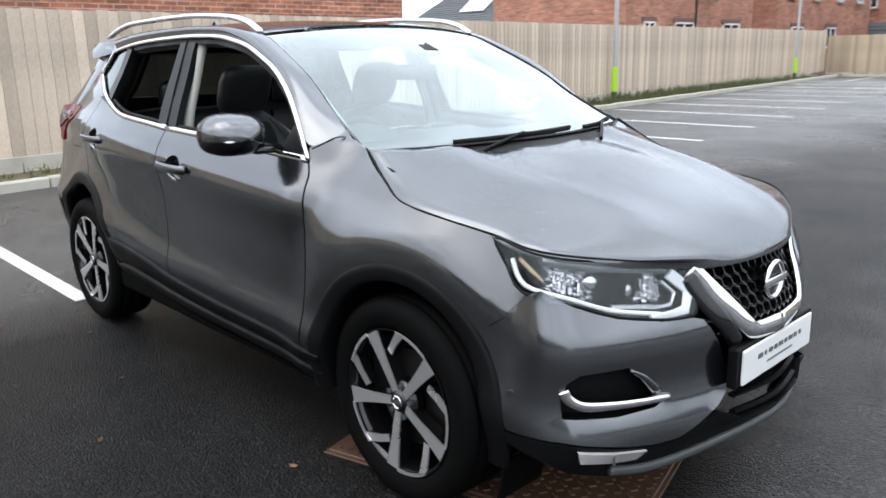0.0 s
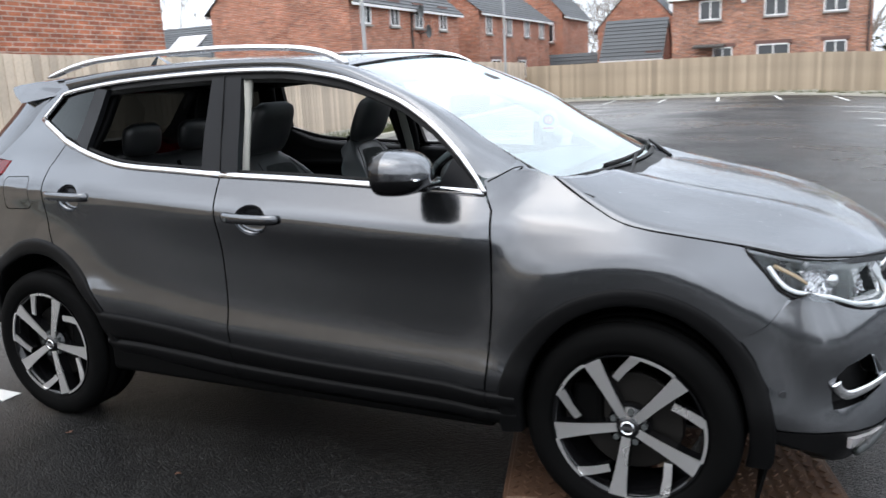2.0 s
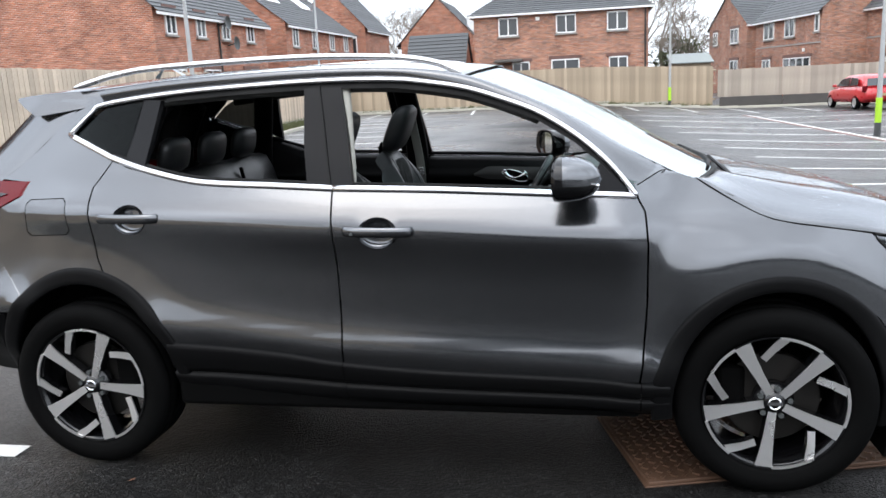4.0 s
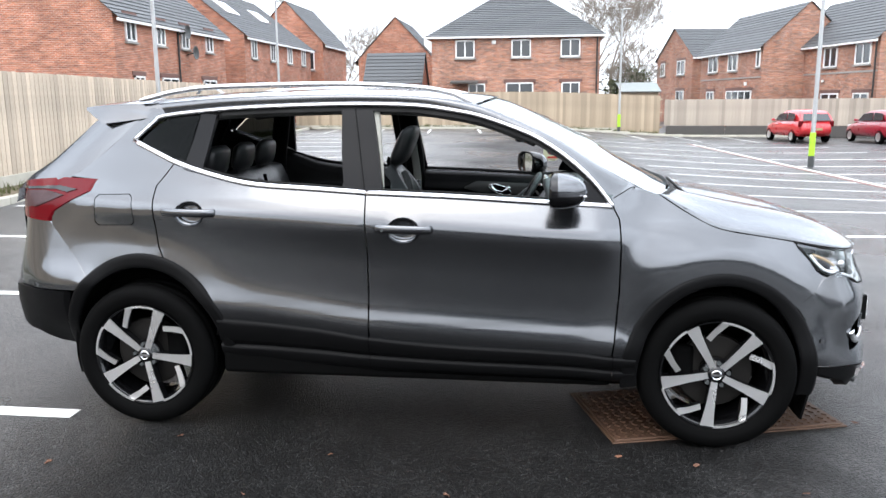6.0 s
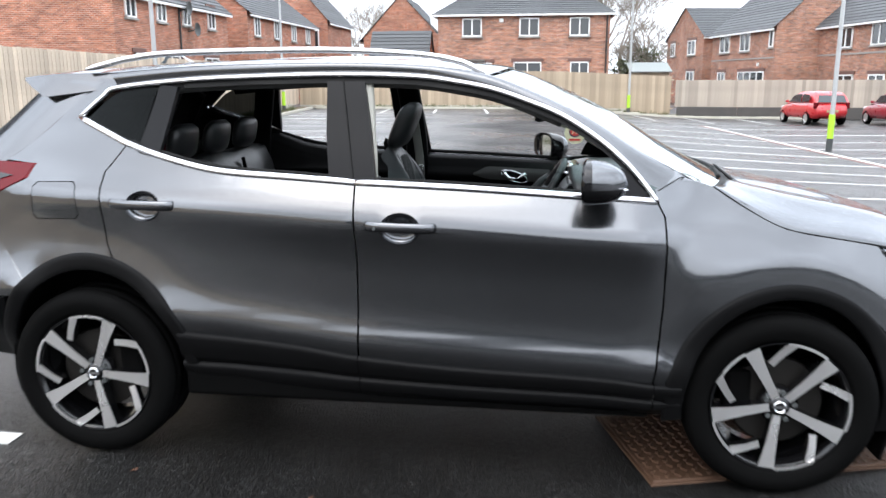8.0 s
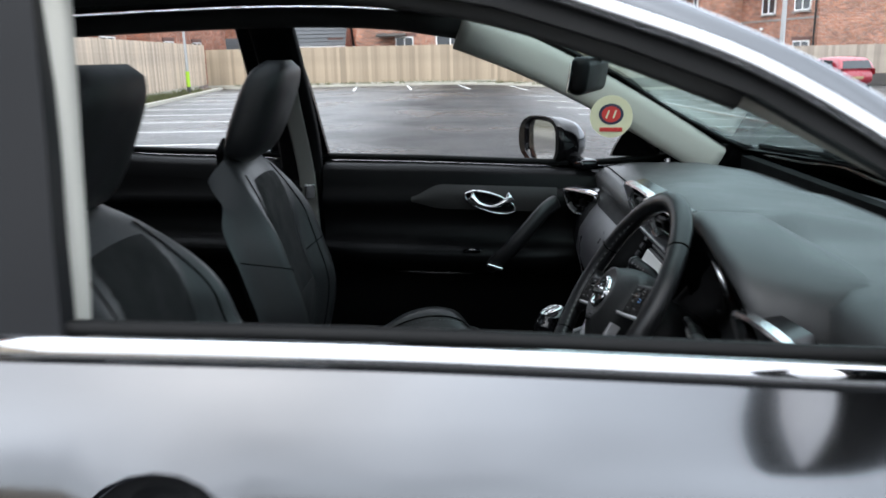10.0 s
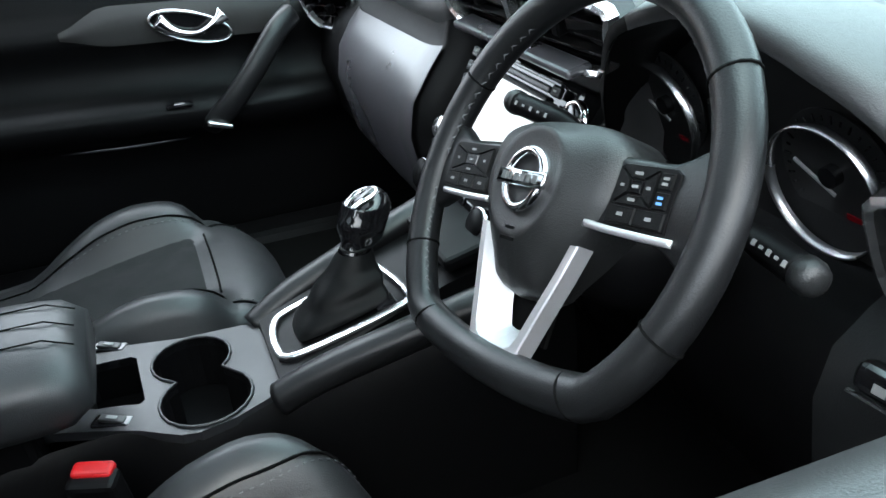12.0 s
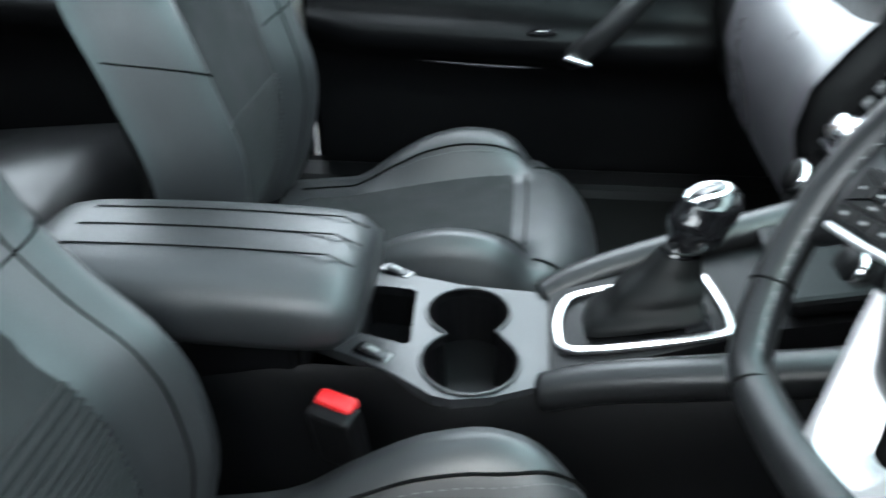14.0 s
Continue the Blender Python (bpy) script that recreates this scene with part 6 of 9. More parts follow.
    part("skid_lip", sweep(path, ring(0.012, 0.014, 10, 3), up=(0, 0, 1)), M_DARKMETAL, root, "dark satin skid lip", True)
    # grille: dark opening, honeycomb, chrome vee, badge
    opening = [(U(.325), .795), (U(.345), .715), (U(.30), .62), (U(.235), .50), (U(.21), .44), (U(.16), .40), (0, .39)]
    opening = [(a, z) for a, z in opening] + [(-a, z) for a, z in reversed(opening[:-1])] + [(-U(.2), .822), (0, .826), (U(.2), .822)]
    part("grille_back", cut_sheet(opening, lambda a, z: NOSE(a, z, -0.05), 0.06, depth=0, flip=False), M_UNDER, root, "deep black grille opening")
    comb = bmesh.new()
    r = 0.021
    for row in range(13):
        z = .815 - row * r * 1.5
        for col in range(-9, 10):
            y = (col + 0.5 * (row % 2)) * r * 1.9
            lim = 0.30 - (0.82 - z) * 0.75
            if abs(y) > lim or z < .56:
                continue
            pts = [NOSE(-nose_y(abs(y + r * 1.05 * math.cos(t))) * (1 if y + r * 1.05 * math.cos(t) > 0 else -1), z + r * 0.92 * math.sin(t), -0.012) for t in [math.pi / 6 + math.pi / 3 * j for j in range(6)]]
            put_sweep(comb, pts, [(-0.003, -0.014), (0.003, -0.014), (0.003, 0.006), (-0.003, 0.006)], up=(1, 0, 0), closed=True)
    part("grille_mesh", comb, M_GLOSS, root, "gloss black honeycomb grille")
    for s in (-1, 1):
        k = -s
        path = smooth_path([NOSE(a * k, z, 0.006) for a, z in ((U(.335), .812), (U(.285), .755), (U(.235), .69), (U(.185), .63), (U(.14), .605), (0.0001, .600))], 6)
        part("grille_vee", sweep(path, lambda f: [(-0.027, -0.012), (-0.029, 0.0), (-0.024, 0.007), (0.0, 0.010), (0.024, 0.007), (0.029, 0.0), (0.027, -0.012)], up=lambda p: (1, s * 0.35, 0)), M_CHROME, root, "bright vee of the grille", True)
        path = smooth_path([NOSE(a * k, z, 0.0) for a, z in ((U(.345), .79), (U(.315), .72), (U(.265), .645), (U(.215), .58))], 6)
        part("grille_cheek", sweep(path, lambda f: ring(0.028, 0.012, 10, 3), up=lambda p: (1, s * 0.35, 0)), M_GLOSS, root, "gloss black grille cheek", True)
        for i in range(4):
            z = .665 - 0.045 * i
            y0, y1 = .345 - 0.052 * i, .275 - 0.042 * i
            p = smooth_path([NOSE(U(y0) * k, z, -0.012), NOSE(U(y1) * k, z - 0.012, -0.012)], 3)
            part("grille_bar", sweep(p, ring(0.006, 0.010, 6), up=(1, 0, 0)), M_GLOSS, root)
    c = NOSE(0.0001, .728, 0.012)
    b = lathe([(0.048, 0.0), (0.052, 0.010), (0.058, 0.012), (0.064, 0.006), (0.064, -0.004), (0.048, -0.004)], 40, "X")
    b.transform(Matrix.Translation(c))
    put_box(b, (0.010, 0.15, 0.026), c + Vector((0.008, 0, 0)), bevel=0.004)
    part("badge", b, M_CHROME, root, "round chrome badge with a cross bar", True)
    part("badge_disc", rod(c + Vector((-0.012, 0, 0)), c + Vector((0.002, 0, 0)), 0.05, n=32), M_GLOSS, root)
    # plain dealer plate
    pz = .515
    plate = part("plate", box((0.010, 0.490, 0.108), (2.172, 0, pz), bevel=0.004), M_PLATE, root, "white show plate with grey lettering")
    x = 2.1785
    for i, w in enumerate((.030, .012, .026, .020, .030, .016, .028, .022, .014)):
        part("letter_bar", box((0.002, w, 0.014), (x, -.14 + i * 0.036, pz + .014)), M_PLATEINK, plate)
    part("text_bar", box((0.002, 0.18, 0.005), (x, 0.0, pz - .018)), M_PLATEINK, plate)
    part("plate_holder", box((0.03, 0.54, 0.125), (2.150, 0, pz), bevel=0.006), M_CLAD, root)
    for z in (.44, .41, .36):
        p = smooth_path([NOSE(a, z, -0.02) for a in (U(.22), U(.1), 0.0001, -U(.1), -U(.22))], 3)
        part("intake_slat", sweep(p, ring(0.006, 0.014, 6), up=(1, 0, 0)), M_CLAD, root)


def bonnet(root):
    cx = [(1.245, 1.092), (1.40, 1.072), (1.55, 1.046), (1.70, 1.012), (1.85, .968), (1.98, .912), (2.08, .855), (2.118, .826)]
    edge = [(x, half_width(x, z) - .004, z + .001) for x, z in ((1.062, 1.121), (1.20, 1.033), (1.307, .982), (1.464, .951), (1.636, .920))] + [(1.80, .725, .893), (1.94, .56, .862), (2.042, .345, .832)]
    C = smooth_path([(x, 0, z) for x, z in cx], 6)
    E = smooth_path(edge, 6)
    rows = []
    nv = 15
    for c, e in zip(C, E):
        row = []
        for j in range(-nv, nv + 1):
            v = j / nv
            a = abs(v)
            f = a ** 2.3
            x = c.x + (e.x - c.x) * f
            z = c.z + (e.z - c.z) * (0.46 * a ** 2 + 0.54 * a ** 3.0)
            y = e.y * a
            # raised shoulders that run from the screen to the grille
            ridge = 0.62 - 0.12 * ease((c.x - 1.25) / 0.8)
            z += 0.014 * math.exp(-((a - ridge) / 0.10) ** 2) * ease((2.12 - c.x) / 0.3)
            z -= 0.006 * math.exp(-((a - ridge + 0.22) / 0.12) ** 2) * ease((2.12 - c.x) / 0.3)
            row.append(Vector((x, y if v > 0 else -y, z)))
        rows.append(row)
    bm = grid(rows, flip=False)
    bmesh.ops.recalc_face_normals(bm, faces=bm.faces[:])
    if sum(f.normal.z for f in bm.faces) < 0:
        bmesh.ops.reverse_faces(bm, faces=bm.faces[:])
    border = [e for e in bm.edges if e.is_boundary]
    ret = bmesh.ops.extrude_edge_only(bm, edges=border)
    for v in ret["geom"]:
        if isinstance(v, bmesh.types.BMVert):
            v.co.z -= 0.02
    part("bonnet", bm, M_PAINT, root, "grey metallic bonnet with rain drops", True)
    for s in (-1, 1):
        line = [r[-1 if s > 0 else 0] + Vector((0, s * .001, .0015)) for r in rows]
        part("bonnet_gap", sweep(line, ring(0.0028, 0.0028, 6)), M_SEAL, root, "", True)
    # rain beads
    rng = random.Random(2)
    vs, fs = [], []
    for _ in range(1500):
        i, j = rng.randrange(0, len(rows) - 1), rng.randrange(2, 2 * nv - 1)
        u, v = rng.random(), rng.random()
        p = rows[i][j].lerp(rows[i + 1][j], u).lerp(rows[i][j + 1].lerp(rows[i + 1][j + 1], u), v)
        r = rng.uniform(0.0010, 0.0024)
        k = len(vs)
        vs.append(p + Vector((0, 0, r * 0.6)))
        vs.extend(p + Vector((r * math.cos(a), r * math.sin(a), -0.0005)) for a in [math.pi / 3 * q for q in range(6)])
        fs.extend((k, k + 1 + q, k + 1 + (q + 1) % 6) for q in range(6))
    ob = raw("rain", vs, fs, M_LENS, root, "rain drops on the bonnet", True)
    ob["kind"] = "stuff"
    return rows


def upper_body(root):
    path = {s: smooth_path([(x, s * y, z) for x, y, z in ROOF_EDGE], 5) for s in (-1, 1)}
    n_ws = 5 * 5 + 1
    # windscreen
    rows = []
    for i in range(n_ws):
        a, b = path[-1][i], path[1][i]
        bow = 0.16 * (1 - 0.45 * i / (n_ws - 1))
        row = []
        for j in range(21):
            v = -1 + 2 * j / 20
            k = 1 - v * v
            row.append(Vector((a.x + bow * k, a.y + (b.y - a.y) * j / 20, a.z + (0.0 + 0.035 * i / (n_ws - 1)) * k - 0.006)))
        rows.append(row)
    bm = grid(rows)
    ws = part("windscreen", bm, M_SCREEN, root, "large clear windscreen reflecting the sky", True)
    ws.visible_shadow = False
    bm = bmesh.new()
    edge = [rows[0][j] for j in range(21)]
    put_sweep(bm, edge, ring(0.012, 0.004, 6), up=(0, 0, 1))
    for e in (0, -1):
        put_sweep(bm, [r[e] for r in rows], ring(0.009, 0.005, 6), up=(0, 0, 1))
    part("screen_seal", bm, M_SEAL, root)
    # scuttle and wipers
    rows2 = []
    for j in range(21):
        e = rows[0][j]
        rows2.append([e + Vector((-0.02, 0, 0.002)), e + Vector((0.05, 0, -0.02)), e + Vector((0.13, 0, -0.055))])
    part("scuttle", grid(rows2), M_CLAD, root, "black plastic scuttle below the windscreen", True)
    for y0, y1 in ((-0.42, 0.22), (0.30, 0.66)):
        p = [rows[0][min(20, max(0, int(10 + 14.2 * (y0 + (y1 - y0) * f))))] + Vector((-0.008 - 0.020 * f, 0, 0.010 + 0.006 * f)) for f in (0, 0.25, 0.5, 0.75, 1)]
        for q, f in zip(p, (0, 0.25, 0.5, 0.75, 1)):
            q.y = y0 + (y1 - y0) * f
        w = part("wiper", sweep(smooth_path(p, 4), ring(0.006, 0.009, 6), up=(0, 0, 1)), M_SEAL, root, "black windscreen wiper", True)
        part("wiper_arm", rod(p[0] + Vector((0.09, 0, -0.04)), p[2] + Vector((0.01, 0, 0.01)), 0.008, 0.006, 8), M_CLAD, w)
    # roof: painted sides, dark glass middle
    top = []
    for i in range(n_ws - 1, len(path[1])):
        a, b = path[-1][i], path[1][i]
        f = (i - n_ws + 1) / (len(path[1]) - n_ws)
        bow = 0.088 * (1 - ease(f * 5)) if f < 0.2 else 0.0
        row = []
        for j in range(25):
            v = -1 + 2 * j / 24
            k = 1 - v * v
            row.append(Vector((a.x + bow * k - 0.05 * k * ease((f - 0.8) / 0.2), a.y + (b.y - a.y) * j / 24, a.z + 0.038 * k)))
        top.append(row)
    lo, hi = 4, 21
    for nm, c0, c1, mat, lab in (("roof_side", 0, lo, M_PAINT, "grey metallic roof side"), ("roof_glass", lo, hi - 1, M_SUNROOF, "dark glass panoramic roof"), ("roof_side", hi - 1, 24, M_PAINT, "grey metallic roof side")):
        bm = grid([r[c0:c1 + 1] for r in top])
        bmesh.ops.recalc_face_normals(bm, faces=bm.faces[:])
        if sum(f.normal.z for f in bm.faces) < 0:
            bmesh.ops.reverse_faces(bm, faces=bm.faces[:])
        part(nm, bm, mat, root, lab, True)
    # roof pillars from bonnet to tail, down to the bright trim
    for s in (-1, 1):
        inner = path[s]
        head = [flank(s)(x, z + 0.011) for x, z in [(.875, 1.11)] + HEAD[1:13]]
        outer = smooth_path(head, 4)
        rows = []
        n = 64
        for i in range(n + 1):
            f = i / n
            xa = .93 + (-1.30 - .93) * f
            def pick(pl, x):
                for p, q in zip(pl, pl[1:]):
                    if p.x >= x >= q.x:
                        return p.lerp(q, (p.x - x) / max(1e-6, p.x - q.x))
                return (pl[0] if x > pl[0].x else pl[-1]).copy()
            o = pick(outer, xa - 0.05 * (1 - f))
            e = pick(inner, xa + 0.10 * (1 - ease(f * 2.5)))
            row = []
            for j in range(7):
                k = j / 6
                p = o.lerp(e, k)
                p += Vector((0, s * 0.75, 0.65)) * (0.015 + 0.015 * ease(f * 2.2)) * ease((i + 1) / 9) * math.sin(math.pi * k ** 0.85)
                row.append(p)
            rows.append(row)
        bm = grid(rows, flip=s > 0)
        part("roof_pillar", bm, M_PAINT, root, "grey metallic roof pillar", True)
        # roof rail
        rail = [(-1.38, 1.540), (-1.30, 1.558), (-1.179, 1.583), (-.974, 1.602), (-.409, 1.610), (-.03, 1.592), (.131, 1.566), (.205, 1.536), (.235, 1.522)]
        p = smooth_path([(x, s * (0.612 if x > -1.0 else 0.612 + 0.03 * (x + 1.0)), z) for x, z in rail], 6)
        part("roof_rail", sweep(p, lambda f: ring(0.015, 0.012 * min(1, 0.35 + 9 * min(f, 1 - f)), 10, 2.8)), M_SATIN, root, "satin silver roof rail", True)
    # shark fin
    b = bmesh.new()
    put_grid(b, [[(-1.18, y, 1.575), (-1.24, y * 0.7, 1.61), (-1.29, y * 0.3, 1.635), (-1.34, y, 1.575)] for y in (-0.025, 0, 0.025)])
    part("aerial_fin", b, M_PAINT, root)


def rear_end(root):
    for s in (-1, 1):
        k = -s
        fl = dict(flip=(s > 0))
        inward = lambda c: Vector((0.9, -0.4 * (1 if c.y > 0 else -1), 0))
        paint = [(0.0, .66), (tail_y(.6), .66), (tail_y(.76), .655), (tail_x(-1.652, .655), .655), (tail_x(-1.626, .681), .681), (tail_x(-1.606, .703), .703), (tail_x(-1.586, .7215), .7215), (tail_x(-1.789, .956), .956), (tail_x(-1.80, .972), .972), (tail_y(.70), .985), (tail_y(.62), 1.06), (0.0, 1.06)]
        part("rear_bumper", cut_sheet([(a * k, z) for a, z in paint], lambda a, z: TAIL(a, z, -0.003), 0.05, inward=inward, depth=0.01, **fl), M_PAINT, root, "grey metallic rear bumper")
        dark = [(0.0, .64), (tail_y(.6), .64), (tail_y(.76), .65), (tail_x(-1.70, .645), .645), (tail_x(-1.715, .50), .50), (tail_x(-1.73, .36), .36), (tail_x(-1.80, .375), .375), (tail_y(.78), .43), (tail_y(.6), .47), (0.0, .48)]
        part("rear_cladding", cut_sheet([(a * k, z) for a, z in dark], lambda a, z: TAIL(a, z, 0.008), 0.05, inward=inward, depth=0.03, **fl), M_CLAD, root, "black plastic lower rear bumper")
        lens = [(tail_x(-1.565, 1.174), 1.174), (tail_x(-1.75, 1.178), 1.178), (tail_x(-1.86, 1.172), 1.172), (tail_y(.66), 1.160), (tail_y(.55), 1.145), (tail_y(.56), 1.06), (tail_y(.69), .99), (tail_x(-1.81, .975), .975), (tail_x(-1.78, 1.02), 1.02), (tail_x(-1.70, 1.065), 1.065), (tail_x(-1.59, 1.118), 1.118)]
        lamp = part("tail_lamp", cut_sheet([(a * k, z) for a, z in lens], lambda a, z: TAIL(a, z, 0.006), 0.035, inward=inward, depth=0.03, **fl), M_REDLENS, root, "red and clear wraparound tail lamp")
        band = [(tail_x(-1.65, 1.128), 1.128), (tail_x(-1.76, 1.142), 1.142), (tail_x(-1.86, 1.140), 1.140), (tail_y(.66), 1.132), (tail_y(.66), 1.122), (tail_x(-1.86, 1.128), 1.128), (tail_x(-1.77, 1.126), 1.126), (tail_x(-1.70, 1.114), 1.114)]
        part("dark_band", cut_sheet([(a * k, z) for a, z in band], lambda a, z: TAIL(a, z, 0.011), 0.035, inward=inward, depth=0.008, **fl), M_GLOSS, lamp, "dark band across the lamp")
        clear = [(tail_x(-1.72, 1.100), 1.100), (tail_x(-1.83, 1.122), 1.122), (tail_y(.72), 1.118), (tail_y(.70), 1.040), (tail_x(-1.86, 1.045), 1.045), (tail_x(-1.79, 1.072), 1.072)]
        part("clear_section", cut_sheet([(a * k, z) for a, z in clear], lambda a, z: TAIL(a, z, 0.011), 0.035, inward=inward, depth=0.008, **fl), M_SMOKE, lamp, "smoky clear lamp section")
    # tailgate and rear glass
    rows = []
    for z, x in ((1.05, -2.13), (1.12, -2.11), (1.18, -2.06), (1.26, -1.94), (1.36, -1.83), (1.44, -1.74), (1.49, -1.66)):
        w = min(half_width(max(x + 0.2, -1.9), z), .70) - 0.03
        rows.append([Vector((x + 0.10 * abs(v) ** 3, w * v, z)) for v in [-1 + j / 6 for j in range(13)]])
    bm = grid(rows[:3])
    part("tailgate", bm, M_PAINT, root, "grey metallic tailgate", True)
    rg = part("rear_glass", grid(rows[2:]), M_TINT, root, "dark rear window", True)
    rg.visible_shadow = False
    for s in (-1, 1):
        post = [[r[0 if s < 0 else -1], r[0 if s < 0 else -1] + Vector((0.12, s * 0.05, 0.01)), Vector((r[0].x + 0.25, s * half_width(max(r[0].x + 0.25, -1.8), r[0].z), r[0].z))] for r in rows[1:]]
        part("tail_pillar", grid(post), M_PAINT, root, "", True)
    rows = []
    for v in [-1 + j / 8 for j in range(17)]:
        y, d = 0.60 * v, 0.030 * v * v
        rows.append([Vector((x, y * g, z - d * f)) for (x, z, f), g in zip(((-1.24, 1.556, 1), (-1.48, 1.556, 1), (-1.62, 1.544, .9), (-1.672, 1.534, .8), (-1.668, 1.520, .7), (-1.62, 1.485, .5), (-1.555, 1.440, .3), (-1.24, 1.47, 0)), (.97, .97, .95, .95, .97, 1.02, 1.06, 1.0))])
    bm = grid(rows, close_v=True)
    bmesh.ops.recalc_face_normals(bm, faces=bm.faces[:])
    spoiler = part("roof_spoiler", bm, M_PAINT, root, "grey roof spoiler", True)
    for s, row in ((-1, rows[0]), (1, rows[-1])):
        cap = bmesh.new()
        out_row = [p + Vector((0, s * 0.002, 0)) for p in row]
        mid = sum(out_row, Vector()) / 8 + Vector((0, s * 0.006, 0))
        hub = cap.verts.new(mid)
        ring_v = [cap.verts.new(p) for p in out_row]
        for a, b in zip(ring_v, ring_v[1:] + ring_v[:1]):
            cap.faces.new((hub, a, b))
        bmesh.ops.recalc_face_normals(cap, faces=cap.faces[:])
        cap.normal_update()
        if sum(f.normal.y for f in cap.faces) * s < 0:
            bmesh.ops.reverse_faces(cap, faces=cap.faces[:])
        part("spoiler_end", cap, M_PAINT, spoiler, "", True)
    for s in (-1, 1):
        b = bmesh.new()
        b.faces.new([b.verts.new((x, s * 0.555, z)) for x, z in ((-1.555, 1.432), (-1.60, 1.462), (-1.66, 1.375), (-1.672, 1.345))])
        thick(b, 0.012)
        part("spoiler_fin", b, M_GLOSS, root)


def underbody(root):
    bm = bmesh.new()
    put_box(bm, (3.7, 1.10, 0.30), (0.0, 0, 0.37), bevel=0.05)
    put_box(bm, (1.0, 1.20, 0.42), (1.45, 0, 0.62), bevel=0.05)
    put_box(bm, (0.9, 1.10, 0.5), (-1.55, 0, 0.7), bevel=0.05)
    part("floor_pan", bm, M_UNDER, root, "dark underbody")
    for s in (-1, 1):
        part("sill_box", box((1.80, 0.22, 0.24), (-0.03, s * 0.75, 0.39), bevel=0.02), M_UNDER, root)
    for s in (-1, 1):
        part("mud_flap", box((0.01, 0.20, 0.14), (1.72, s * 0.70, 0.20), (0, 12, 0)), M_RUBBER, root)


car = new("car")
for sd in (-1, 1):
    dd = side_panels(car, sd)
    door_mirror(dd["f"], sd)
    headlamp(car, sd)
    if sd < 0:
        right_doors = dd
    else:
        left_doors = dd
    wheel(car, AXLE, sd, 45 if sd < 0 else 20)
    wheel(car, -AXLE, sd, -6 if sd < 0 else 50)
front_end(car)
bonnet(car)
upper_body(car)
rear_end(car)
underbody(car)
tagged(car, "grey metallic crossover car with its windows down on wet tarmac", "car")

# the far flank sits slightly back
skew = Matrix(((1, -0.024, 0, -0.024 * 0.86), (0, 1, 0, 0), (0, 0, 1, 0), (0, 0, 0, 1)))
for ob in car.children_recursive:
    if ob.name.split(".")[0] not in ("wheel",) and (ob.parent == car or not ob.parent.name.startswith("wheel")):
        ob.data.transform(skew)

